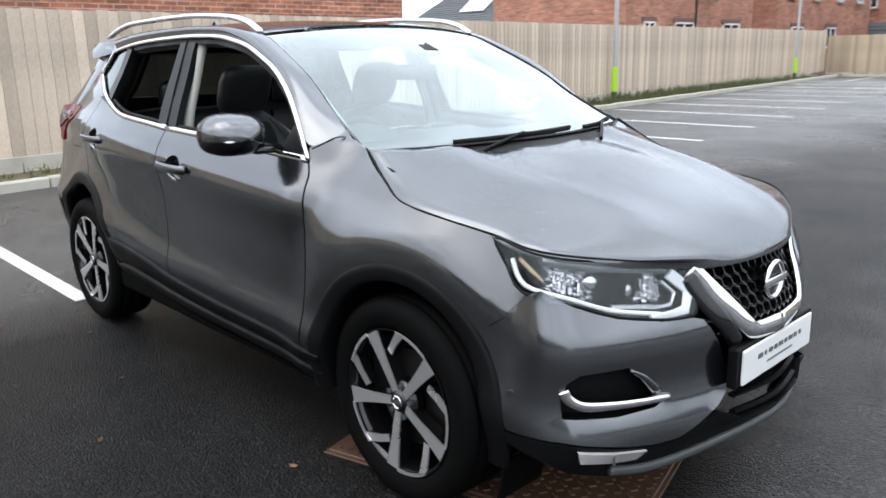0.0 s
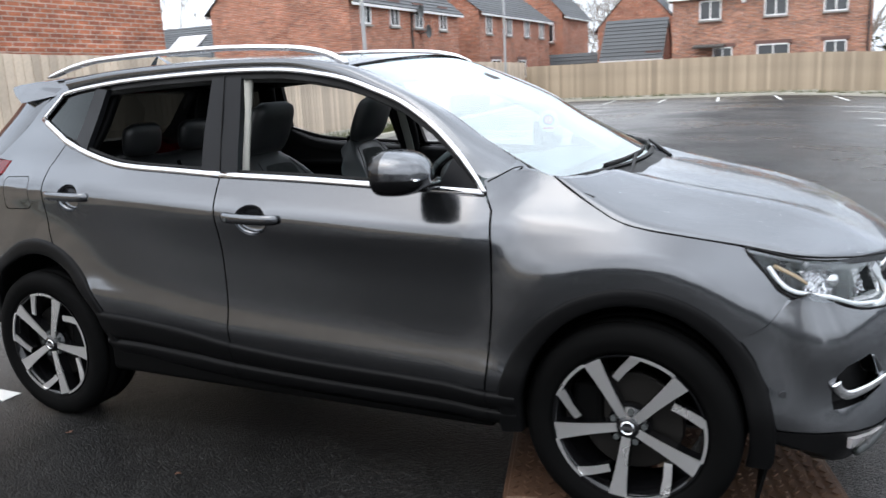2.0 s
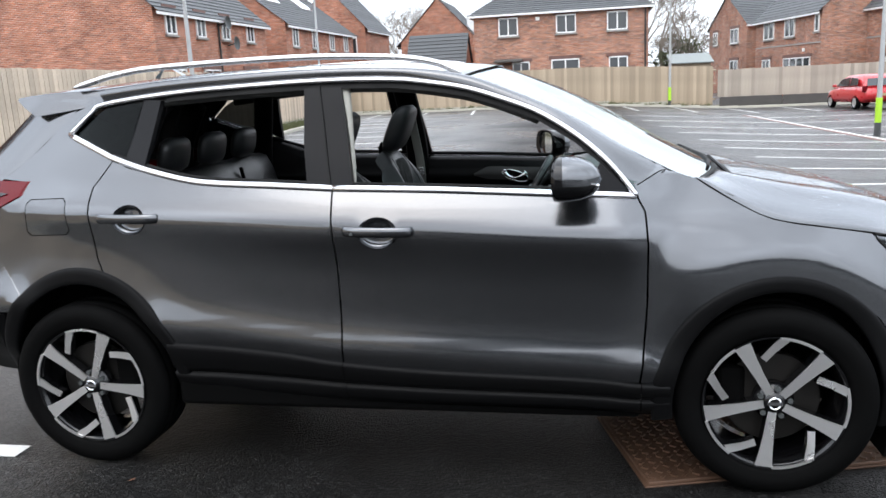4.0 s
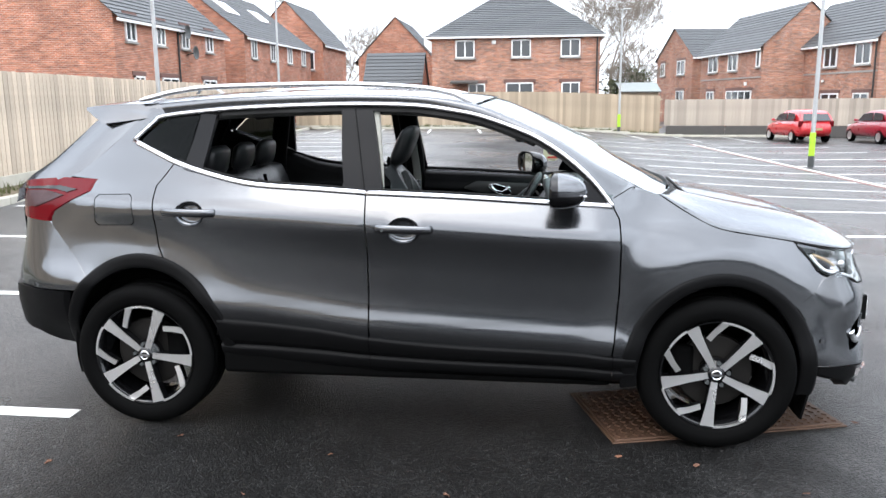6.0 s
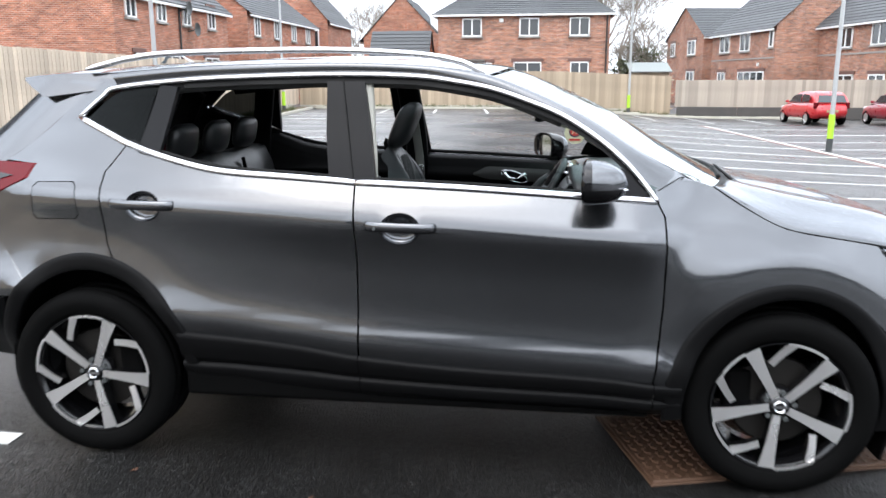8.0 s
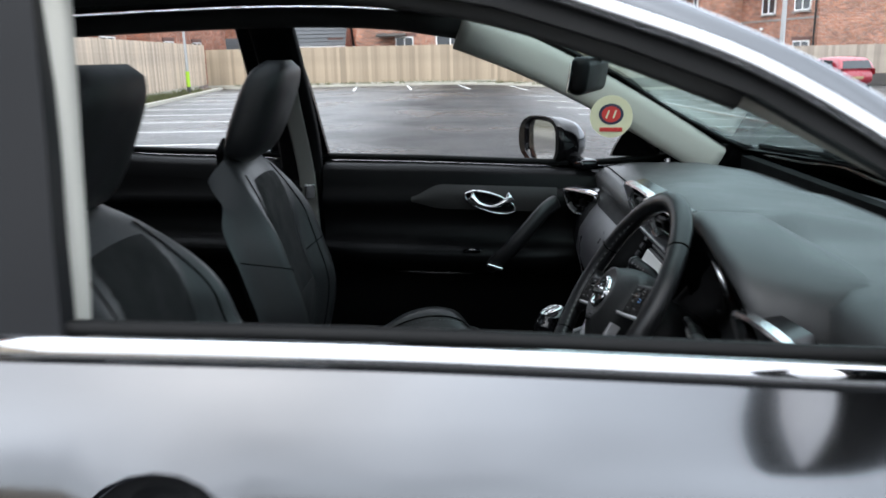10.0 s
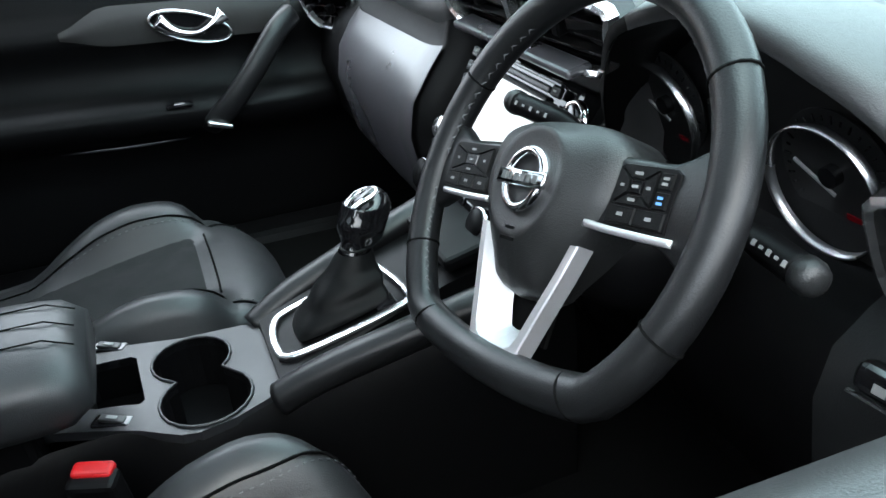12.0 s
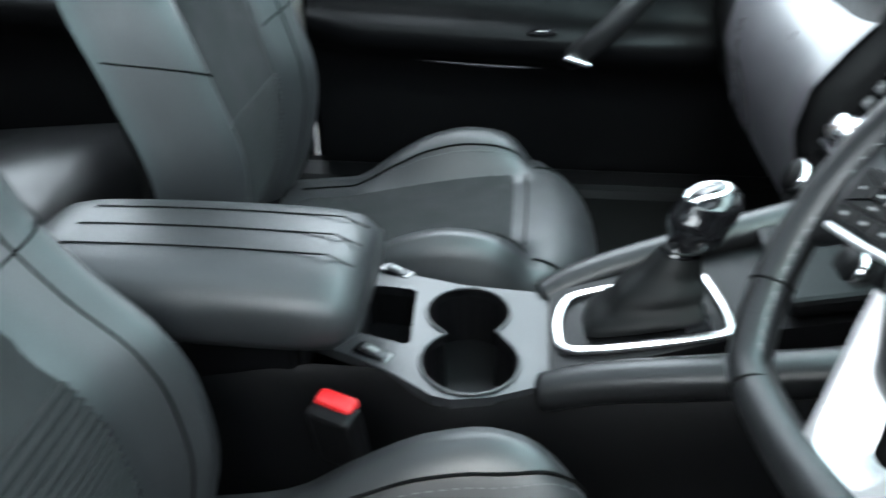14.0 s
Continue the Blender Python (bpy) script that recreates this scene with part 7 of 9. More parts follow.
# ---- the cabin ----
def door_card(door, s, x0, x1, front):
    """Inner door trim: ledge, insert, armrest and pocket in one moulded section, with handle and pull."""
    rows = []
    n = 26
    for i in range(n + 1):
        x = x0 + (x1 - x0) * i / n
        top = BELT_Z(x) + (0.009 + 0.022 * clamp(x - 0.2, -0.25, 0.35) if s < 0 and front else 0.010) - (0 if s < 0 else 0.036 * clamp((.856 - x) / .25) * clamp((x + 1.16) / .25))
        tilt = 0.055 * (0.2 - x) * 0.8
        arm = 0.045 * ease((x - x0) / 0.08) * (1 - ease((x - (x1 - 0.42)) / 0.25) if front else 1 - ease((x - (x1 - 0.2)) / 0.2))
        prof = [(.80, .44), (.755, .47), (.745, .60), (.742, .70), (.738, .765 + tilt), (.726 - arm * 0.6, .79 + tilt), (.712 - arm, .815 + tilt), (.708 - arm, .838 + tilt), (.712 - arm, .852 + tilt), (.728 - arm * 0.3, .862 + tilt), (.742, .885 + tilt), (.742, .945 + tilt), (.728, .965 + tilt * 0.6), (.722, .985 + tilt * 0.5), (.728, 1.005 + tilt * 0.4), (.745, 1.02 + tilt * 0.3)]
        k = top - 1.10
        if s < 0 and front:
            prof += [(.716, 1.040 + k), (.715, 1.060 + k), (.721, 1.078 + k), (.742, 1.091 + k), (.775, 1.098 + k), (.815, 1.100 + k)]
        else:
            prof += [(.748, 1.045 + k), (.756, 1.080 + k), (.772, 1.096 + k), (.795, 1.100 + k), (.815, 1.100 + k)]
        lim = half_width(x, 1.0) - 0.10
        rows.append([Vector((x, s * (y - max(0, 0.80 - lim) if y < 0.79 else y - max(0, 0.80 - lim)), z)) for y, z in prof])
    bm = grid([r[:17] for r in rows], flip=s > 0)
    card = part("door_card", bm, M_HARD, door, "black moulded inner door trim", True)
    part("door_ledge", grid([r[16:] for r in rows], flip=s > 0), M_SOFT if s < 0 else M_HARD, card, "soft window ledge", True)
    if not front:
        return
    # bronze-black strip behind the handle
    rows = []
    for i in range(19):
        x = .06 + .42 * i / 18
        h = .030 * ease((x - .05) / .10) + 0.006
        zc = 1.000 - 0.045 * (x - .2) - .012 * (1 - ease((x - .05) / .1))
        rows.append([Vector((x, s * 0.7195, zc - h)), Vector((x, s * 0.7155, zc - h * 0.4)), Vector((x, s * 0.7155, zc + h * 0.4)), Vector((x, s * 0.7195, zc + h))])
    part("trim_strip", grid(rows, flip=s > 0), M_BRONZE, card, "dark satin door insert", True)
    cx, cz = .288, .985
    oval = [Vector((cx + .072 * math.cos(t), s * 0.709, cz + .027 * math.sin(t) - 0.02 * math.cos(t))) for t in [2 * math.pi * j / 32 for j in range(32)]]
    part("handle_bezel", sweep(oval, ring(0.0035, 0.005, 8), up=(0, -s, 0), closed=True), M_CHROME, card, "chrome handle bezel", True)
    b = bmesh.new()
    b.faces.new([b.verts.new(p + Vector((0, s * 0.003, 0))) for p in oval])
    part("handle_bowl", b, M_GLOSS, card)
    p = smooth_path([(cx - .058, s * .704, cz + .018), (cx - .03, s * .700, cz - .004), (cx + .01, s * .697, cz - .010), (cx + .045, s * .699, cz + .004), (cx + .062, s * .704, cz + .016)], 5)
    part("release_handle", sweep(p, lambda f: ring(0.004 + 0.012 * abs(2 * f - 1) ** 1.5, 0.005, 10, 3), up=(0, -s, 0)), M_CHROME, card, "chrome door release", True)
    # diagonal pull
    p = smooth_path([(.475, s * .700, .985), (.44, s * .672, .965), (.385, s * .655, .905), (.335, s * .655, .850), (.298, s * .668, .815), (.285, s * .69, .800)], 5)
    part("door_pull", sweep(p, ring(0.022, 0.016, 12, 2.6), up=(0, -s, 0)), M_RIMLEATHER, card, "black diagonal door pull", True)
    part("pull_cap", box((0.05, 0.012, 0.012), (.30, s * .650, .808), (0, 18, 0), 0.004), M_SATIN, card, "small satin cap")
    part("window_switch", box((0.05, 0.035, 0.008), (.235, s * .678, .852), (0, 0, 0), 0.003), M_GLOSS, card)
    part("switch_mark", box((0.018, 0.004, 0.003), (.235, s * .668, .857)), M_SATIN, card)
    p = smooth_path([(-.2, s * .7335, .805), (.1, s * .7335, .772), (.3, s * .7325, .775), (.5, s * .73, .81), (.62, s * .72, .83)], 4)
    part("pocket_edge", sweep(p, ring(0.004, 0.005, 6), up=(0, -s, 0)), M_SHEEN, card, "", True)


def seat(root, yc, name, label, edge_line, dome, head=0.0):
    """A front seat: cushion and back with side bolsters, fabric panels, stitching, headrest on posts."""
    thigh = Curve([(-.25, .60), (-.10, .625), (0, .648), (.076, .700), (.141, .737), (.20, .750), (.242, .747), (.288, .727), (.316, .690), (.34, .62)])

    def cushion_pt(u, v):
        # u: 0 front lower edge .. 1 back, v: -1..1 across
        x = Curve([(0, .318), (.08, .338), (.2, .322), (.35, .25), (.7, .02), (1, -.20)])(u)
        z = Curve([(0, .48), (.08, .57), (.2, .640), (.35, .676), (.7, .640), (1, .615)])(u)
        a = abs(v)
        w = .212 + .016 * ease((u - .2) / .3)
        top = max(z, thigh(x - dome[0]) + dome[1]) if u > .12 else z
        z += (top - z) * ease((a - .40) / .32) - .20 * ease((a - .84) / .16)
        x -= .07 * a ** 3 * (1 - ease((u - .2) / .3))
        z -= .02 * a ** 4 * (1 - ease((u - .1) / .3))
        return Vector((x, yc + w * v, z))
    nu, nv = 30, 32
    bm = grid([[cushion_pt(i / nu, -1 + 2 * j / nv) for j in range(nv + 1)] for i in range(nu + 1)], flip=True)
    body = part(name, bm, M_LEATHER, root, label, True)

    def inset(fn, u0, u1, v0, v1, lift, n=14):
        rows = []
        for i in range(n + 1):
            row = []
            for j in range(n + 1):
                u, v = u0 + (u1 - u0) * i / n, v0 + (v1 - v0) * j / n
                p = fn(u, v)
                e = min(i, n - i, j, n - j)
                d = fn(u + 0.01, v) - fn(u - 0.01, v)
                q = fn(u, v + 0.01) - fn(u, v - 0.01)
                nn = d.cross(q).normalized()
                row.append(p + nn * (lift[0] if e == 0 else lift[1]))
            rows.append(row)
        return rows
    rows = inset(cushion_pt, .42, .97, -.50, .50, (-0.002, 0.004))
    test = rows[7][7] - cushion_pt(.695, 0)
    if test.z < 0:
        rows = inset(cushion_pt, .42, .97, -.50, .50, (0.002, -0.004))
    part("cushion_insert", grid(rows, flip=True), M_FABRIC, body, "charcoal fabric cushion centre", True)

    def seam(fn, pts, lift):
        out = []
        for u, v in pts:
            p = fn(u, v)
            nn = (fn(u + 0.01, v) - fn(u - 0.01, v)).cross(fn(u, v + 0.01) - fn(u, v - 0.01)).normalized()
            out.append(p + nn * lift)
        return out
    sg = 1 if (seam(cushion_pt, [(.7, 0)], 0.01)[0] - cushion_pt(.7, 0)).z > 0 else -1
    for v in (-1, 1):
        line = seam(cushion_pt, [(.16 + .8 * k / 40, v * (.63 + .12 * ease((.45 - (.16 + .8 * k / 40)) / .3))) for k in range(41)], sg * 0.0012)
        part("piping", sweep(line, ring(0.0018, 0.0018, 6)), M_UNDER, body, "", True)
        st = bmesh.new()
        line = seam(cushion_pt, [(.16 + .8 * k / 90, v * (.60 + .12 * ease((.45 - (.16 + .8 * k / 90)) / .3))) for k in range(91)], sg * 0.0012)
        for p, q in zip(line[::2], line[1::2]):
            put_rod(st, p, p.lerp(q, 0.75), 0.0009, n=4)
        ob = part("stitching", st, M_THREAD, body)
        ob["kind"] = "stuff"
    line = seam(cushion_pt, [(.40, -.5 + k / 20) for k in range(21)], sg * 0.001)
    part("piping", sweep(line, ring(0.0018, 0.0018, 6)), M_UNDER, body, "", True)

    def back_pt(u, v):
        # u: 0 bottom .. 1 top, v: -1..1 across
        z = .60 + .62 * u
        a = abs(v)
        edge = edge_line(z)
        mid = edge - .050 + .040 * ease((u - .55) / .3)
        w = Curve([(0, .225), (.35, .255), (.6, .256), (.8, .238), (.93, .200), (1, .150)])(u)
        x = mid + (edge - mid) * ease((a - .45) / .30) - .095 * ease((a - .70) / .30) * (1 - .72 * ease((u - .66) / .30))
        if u > .9:
            x -= .02 * ease((u - .9) / .1)
        return Vector((x, yc + w * v, z - .085 * a ** 2.4 * ease((u - .66) / .34)))
    bm = grid([[back_pt(i / 34, -.90 + 1.80 * j / 32) for j in range(33)] for i in range(35)], flip=False)
    part("backrest", bm, M_LEATHER, body, "black leather backrest with side bolsters", True)
    for v in (-1, 1):
        side = [[back_pt(i / 34, v * (.90 + .10 * j / 4)) for j in range(5)] for i in range(35)]
        part("side_panel", grid(side, flip=v < 0), M_LEATHER, body, "dark seat side panel", True)
    rows = []
    for i in range(15):
        u = i / 14
        z = .58 + .64 * u
        w = Curve([(0, .22), (.35, .25), (.6, .246), (.8, .226), (.93, .19), (1, .14)])(u)
        xr = edge_line(z) - .160 + .045 * u + .05 * ease((u - .62) / .28) + .012 * ease((u - .85) / .15)
        rows.append([Vector((back_pt(u, -1).x, yc - w, back_pt(u, -1).z))] + [Vector((xr + .03 * abs(v) ** 3, yc + w * v, z - .085 * abs(v) ** 2.4 * ease((u - .66) / .34))) for v in (-.96, -.6, 0, .6, .96)] + [Vector((back_pt(u, 1).x, yc + w, back_pt(u, 1).z))])
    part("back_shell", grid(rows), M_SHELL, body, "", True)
    rows = [[back_pt(.08 + .80 * i / 16, -.46 + .92 * j / 12) + Vector((0.0035 if 0 < i < 16 and 0 < j < 12 else -0.002, 0, 0)) for j in range(13)] for i in range(17)]
    part("back_insert", grid(rows), M_FABRIC, body, "ribbed charcoal fabric back centre", True)
    ribs = bmesh.new()
    for k in range(26):
        u = .06 + .34 * k / 26
        put_sweep(ribs, [back_pt(u, -.42 + .84 * j / 10) + Vector((0.0035, 0, 0)) for j in range(11)], ring(0.0022, 0.0042, 6), up=(1, 0, 0))
    ob = part("ribbing", ribs, M_FABRIC, body, "fine horizontal fabric ribs")
    ob["kind"] = "stuff"
    for v in (-1, 1):
        line = [back_pt(.06 + .84 * k / 40, v * (.62 - .1 * ease((k / 40 - .7) / .3))) + Vector((0.0015, 0, 0)) for k in range(41)]
        part("piping", sweep(line, ring(0.0013, 0.0013, 6), up=(1, 0, 0)), M_UNDER, body, "", True)
    for v in (-1, 1):
        line = [back_pt(.50 + .10 * k / 16, v * (.50 + .46 * k / 16)) + Vector((0.0012, 0, 0)) for k in range(17)]
        part("piping", sweep(line, ring(0.0012, 0.0012, 6), up=(1, 0, 0)), M_UNDER, body, "", True)
    # headrest
    rows = []
    for i in range(13):
        f = i / 12
        z = 1.168 + .228 * f
        k = max(0.0, 1 - abs(2 * f - 1) ** 3.2) ** 0.5
        cx = -.268 + .095 * f - head
        rows.append([Vector((cx + (0.058 if math.cos(t) > 0 else 0.054) * (0.35 + 0.65 * k) * math.copysign(abs(math.cos(t)) ** 0.75, math.cos(t)), yc + (0.135 * (0.55 + 0.45 * k)) * math.copysign(abs(math.sin(t)) ** 0.7, math.sin(t)), z)) for t in [2 * math.pi * j / 24 for j in range(24)]])
    bm = grid(rows, close_v=True)
    vs = list(bm.verts)
    bm.faces.new(vs[:24])
    bm.faces.new(vs[-24:])
    bmesh.ops.recalc_face_normals(bm, faces=bm.faces[:])
    part("headrest", bm, M_LEATHER, body, "black leather headrest", True)
    for o in (-.06, .06):
        part("headrest_post", rod((-.30 - head, yc + o, 1.15), (-.245 - head, yc + o, 1.25), 0.007, n=10), M_SATIN, body)
    part("seat_base", box((.42, .40, .16), (.02, yc, .53), bevel=0.02), M_HARD, body)
    for o in (-.2, .2):
        part("seat_rail", box((.55, .04, .05), (.03, yc + o, .50), bevel=0.008), M_DARKMETAL, body)
    return body


def rear_bench(root):
    rows = []
    for i in range(25):
        y = -.62 + 1.24 * i / 24
        lump = .022 * math.cos((y / .62) * math.pi * 1.5) ** 2
        rows.append([Vector((x + lump * 0.8 * f, y, z + lump * g)) for x, z, f, g in ((-.50, .50, 0, 0), (-.49, .62, .5, .3), (-.53, .68, 0, 1), (-.75, .66, 0, 1), (-.96, .64, 0, 1), (-.98, .72, 1, 0), (-1.02, .90, 1, 0), (-1.07, 1.08, 1, 0), (-1.105, 1.15, 0, .6), (-1.15, 1.165, 0, .6), (-1.20, 1.10, 0, 0), (-1.15, .6, 0, 0))])
    bench = part("rear_bench", grid(rows, flip=True), M_RIMLEATHER, root, "black leather rear bench with three headrests", True)
    for y in (-.36, 0.0, .36):
        rr = []
        for i in range(9):
            f = i / 8
            k = max(0.0, 1 - abs(2 * f - 1) ** 3) ** 0.5
            rr.append([Vector((-1.13 + .03 * f + 0.045 * (0.4 + 0.6 * k) * math.cos(t), y + .115 * (0.6 + 0.4 * k) * math.copysign(abs(math.sin(t)) ** 0.7, math.sin(t)), 1.165 + .155 * f)) for t in [2 * math.pi * j / 20 for j in range(20)]])
        bm = grid(rr, close_v=True)
        vs = list(bm.verts)
        bm.faces.new(vs[:20])
        bm.faces.new(vs[-20:])
        bmesh.ops.recalc_face_normals(bm, faces=bm.faces[:])
        part("headrest", bm, M_LEATHER, bench, "", True)
    for y in (-.19, .19):
        part("bench_seam", box((.02, .012, .42), (-1.025, y, .92), (0, -11, 0), 0.004), M_UNDER, bench)
    part("parcel_shelf", box((.62, 1.14, .03), (-1.48, 0, 1.06), bevel=0.01), M_HARD, root)


def dashboard(root):
    def section(y):
        k = ease((y + .24) / .08)      # 0 driver side, 1 passenger side
        e = ease((abs(y - 0.0) - .60) / .14)
        far = 1.13 - .17 * (y / .74) ** 2
        drv = [(far, 1.075), (.90, 1.105), (.76, 1.112), (.70, 1.105), (.672, 1.085), (.668, 1.04), (.672, .97), (.640, .950), (.610, .925), (.600, .88), (.615, .80), (.66, .70), (.80, .60), (.95, .55)]
        pas = [(far, 1.075), (.86, 1.102), (.68, 1.104), (.610, 1.092), (.582, 1.070), (.588, 1.038), (.580, 1.012), (.555, .985), (.530, .945), (.522, .895), (.545, .80), (.61, .70), (.78, .60), (.95, .55)]
        out = []
        for (a, b), (c, d) in zip(drv, pas):
            x, z = a + (c - a) * k, b + (d - b) * k
            hump = ease((y + .36) / .10) * ease((.22 - y) / .12) * ease((.95 - x) / .2) * ease((z - .98) / .08)
            if z < 1.05:
                x += .075 * ease((y + .20) / .04) * ease((.155 - y) / .03)
            out.append(Vector((x + .05 * e * (1 if x < .8 else -1) * 0.2, y, z - .015 * e + .028 * hump)))
        return out
    ys = [-.74 + 1.48 * i / 148 for i in range(149)]
    rows = [section(y) for y in ys]
    top = part("dashboard", grid([r[:6] for r in rows], flip=True), M_SOFT, root, "soft black dashboard reaching under the windscreen", True)
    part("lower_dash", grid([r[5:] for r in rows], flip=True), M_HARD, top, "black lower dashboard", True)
    # satin graphite sweep on the passenger side
    rows = []
    for i in range(25):
        y = .150 + .565 * i / 24
        p = section(y)
        f = i / 24
        d = .012
        pts = [Vector((q.x - d + .034 * ease((y - .50) / .16), q.y, q.z)) for q in p[6:12]]
        rows.append([pts[0].lerp(pts[1], 0.2 * f)] + pts[1:])
    part("dash_sweep", grid(rows, flip=True), M_SHEEN, top, "satin graphite sweep across the dashboard", True)
    # paler grained sheet under the instruments: light on the lower dash as colour
    rows = [[Vector((q.x - .006 * ease(i / 3) * ease((12 - i) / 3) + .002, q.y, q.z)) for q in section(-.735 + .245 * i / 12)[6:11]] for i in range(13)]
    part("lower_dash_lit", grid(rows, flip=True), M_PAD, top, "grained black lower dashboard, paler where light falls on it", True)
    # seam on the pad
    line = [section(-.05 + .74 * i / 20)[3] + Vector((-.0005, 0, .0015)) for i in range(21)]
    part("pad_seam", sweep(line, ring(0.0015, 0.0015, 6)), M_UNDER, top, "", True)

    def vent(c, w, h, yaw, slats, tip=0.0, lab="air vent with a satin silver frame"):
        m = Matrix.Translation(c) @ pose(0, 0, 0, 0, -14, yaw)
        # local: x towards the driver is -x, y across, z up
        out = [(-w / 2, h * (.18 + tip)), (-w / 2 + .012, h / 2), (w / 2 - .012, h / 2), (w / 2, h * .18), (w / 2 - .028, -h / 2), (-w / 2 + .022, -h / 2)]
        loop = smooth_path([m @ Vector((-.004, a, b)) for a, b in out], 4, True)
        up = m.to_3x3() @ Vector((-1, 0, 0))
        f = part("vent", sweep(loop, [(-.004, -.006), (-.004, .006), (0, .009), (.004, .006), (.004, -.006)], up=up, closed=True), M_SATIN, top, lab)
        b = bmesh.new()
        b.faces.new([b.verts.new(m @ Vector((.028, a * 0.97, q * 0.97))) for a, q in out])
        part("vent_back", b, M_UNDER, f)
        b = grid([[m @ Vector((x, a, q)) for a, q in out + out[:1]] for x in (0, .03)])
        part("vent_wall", b, M_GLOSS, f)
        for i in range(slats):
            q = -h / 2 + h * (i + 0.7) / (slats + .3)
            b = box((.022, w * .84, .0028), (0.01, 0, q), (0, 14, 0), 0.001, 1)
            b.transform(m)
            part("slat", b, M_GLOSS, f)
        b = box((.012, .014, .018), (-.003, 0, 0), bevel=0.003)
        b.transform(m)
        part("vent_knob", b, M_HARD, f)
    vent((.548, .660, .992), .135, .066, 32, 3)
    vent((.582, -.158, 1.099), .178, .068, 4, 4)
    vent((.584, .040, 1.099), .178, .068, 4, 4)
    vent((.60, -.612, 1.03), .130, .085, 8, 3)
    part("vent_shelf", box((.03, .29, .010), (.580, -.055, 1.062), (0, -12, 0), 0.004), M_SHEEN, top, "satin bar below the centre vents")

    # instrument hood and dials; the side towards the middle leans over
    crest = Curve([(-.605, .955), (-.598, 1.035), (-.578, 1.092), (-.545, 1.122), (-.50, 1.140), (-.44, 1.153), (-.38, 1.157), (-.325, 1.143), (-.270, 1.118), (-.235, 1.075), (-.208, 1.02), (-.195, .955)])
    ys_hood = [-.605 + .41 * (0.5 - 0.5 * math.cos(math.pi * i / 32)) for i in range(33)]
    rows = []
    for y in ys_hood:
        zc = crest(y)
        lip = .560 + .070 * clamp((1.14 - zc) / .185)
        rows.append([Vector((lip, y, zc - .012)), Vector((lip - .004, y, zc)), Vector((lip + .016, y * 1.004, zc + .010)), Vector((.66, y + (y + .40) * .08, zc + .004)), Vector((.76, y + (y + .40) * .1, min(zc, 1.105)))])
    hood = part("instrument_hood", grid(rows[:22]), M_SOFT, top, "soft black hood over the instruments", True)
    # blacker flank: shade on the side towards the middle, put into its colour
    part("hood_flank_shaded", grid(rows[21:]), M_SHELL, hood, "", True)
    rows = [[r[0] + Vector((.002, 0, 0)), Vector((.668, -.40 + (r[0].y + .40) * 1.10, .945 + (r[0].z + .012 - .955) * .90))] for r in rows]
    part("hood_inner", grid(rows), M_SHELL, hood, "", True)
    face = bmesh.new()
    face.faces.new([face.verts.new((.664, -.40 + (y + .40) * 1.10, .945 + (crest(y) - .955) * .92)) for y in ys_hood])
    part("cluster_face", face, M_DIALFACE, hood)
    for y in (-.243, -.450):
        m = Matrix.Translation((.642, y, 1.016)) @ pose(0, 0, 0, 0, -16, 0)
        b = lathe([(.0545, .006), (.0547, -.003), (.0568, -.003), (.0570, .006)], 56, "X")
        b.transform(m)
        dial = part("dial", b, M_SATIN, hood, "round instrument with a bright ring", True)
        b = rod((.012, 0, 0), (.014, 0, 0), .0545, n=48)
        b.transform(m)
        part("dial_face", b, M_DIALFACE, dial)
        t = bmesh.new()
        for k in range(25):
            a = radians(-130 + 260 * k / 24)
            put_box(t, (.001, .0014, .007 if k % 2 == 0 else .004), (.011, .047 * math.sin(a), .047 * math.cos(a)), (-math.degrees(a), 0, 0))
        t.transform(m)
        ob = part("tick_ring", t, M_LAMPDARK, dial)
        ob["kind"] = "stuff"
        b = box((.002, .0025, .045), (.009, .018, -.008), (115, 0, 0))
        b.transform(m)
        part("needle", b, M_POLE, dial)
        b = rod((.004, 0, 0), (.012, 0, 0), .009, n=20)
        b.transform(m)
        part("needle_hub", b, M_GLOSS, dial)
        b = box((.001, .014, .005), (.0112, -.018, -.034))
        b.transform(m)
        part("fuel_mark", b, M_REDLENS, dial)
    part("trip_screen", box((.006, .06, .07), (.655, -.338, 1.02), (0, -16, 0), 0.003), M_GLOSS, hood)

    # centre stack
    m = Matrix.Translation((.580, -.012, .962)) @ pose(0, 0, 0, 0, 28, 0)
    # local z runs up the stack, -x faces the driver
    def on(size, at, rot=(0, 0, 0), bevel=0.0, mat=M_GLOSS, nm="button", par=None, lab=""):
        b = box(size, at, rot, bevel, 2)
        b.transform(m)
        return part(nm, b, mat, par or stack, lab)
    b = box((.08, .285, .16), (.047, .012, -.005), bevel=0.010, seg=3)
    b.transform(m)
    stack = part("control_panel", b, M_GLOSS, top, "gloss black centre stack with display and controls")
    on((.010, .160, .098), (.006, .0, .0), bevel=0.004, mat=M_HARD, nm="display_frame")
    on((.004, .148, .086), (-.001, .0, .0), bevel=0.001, mat=M_DISPLAY, nm="display", lab="pale lit touch display")
    on((.006, .150, .008), (.004, 0, .056), mat=M_CONSOLE, nm="disc_slot", bevel=0.002)
    on((.006, .19, .004), (.004, 0, .066), mat=M_SHEEN, nm="stack_edge", bevel=0.001)
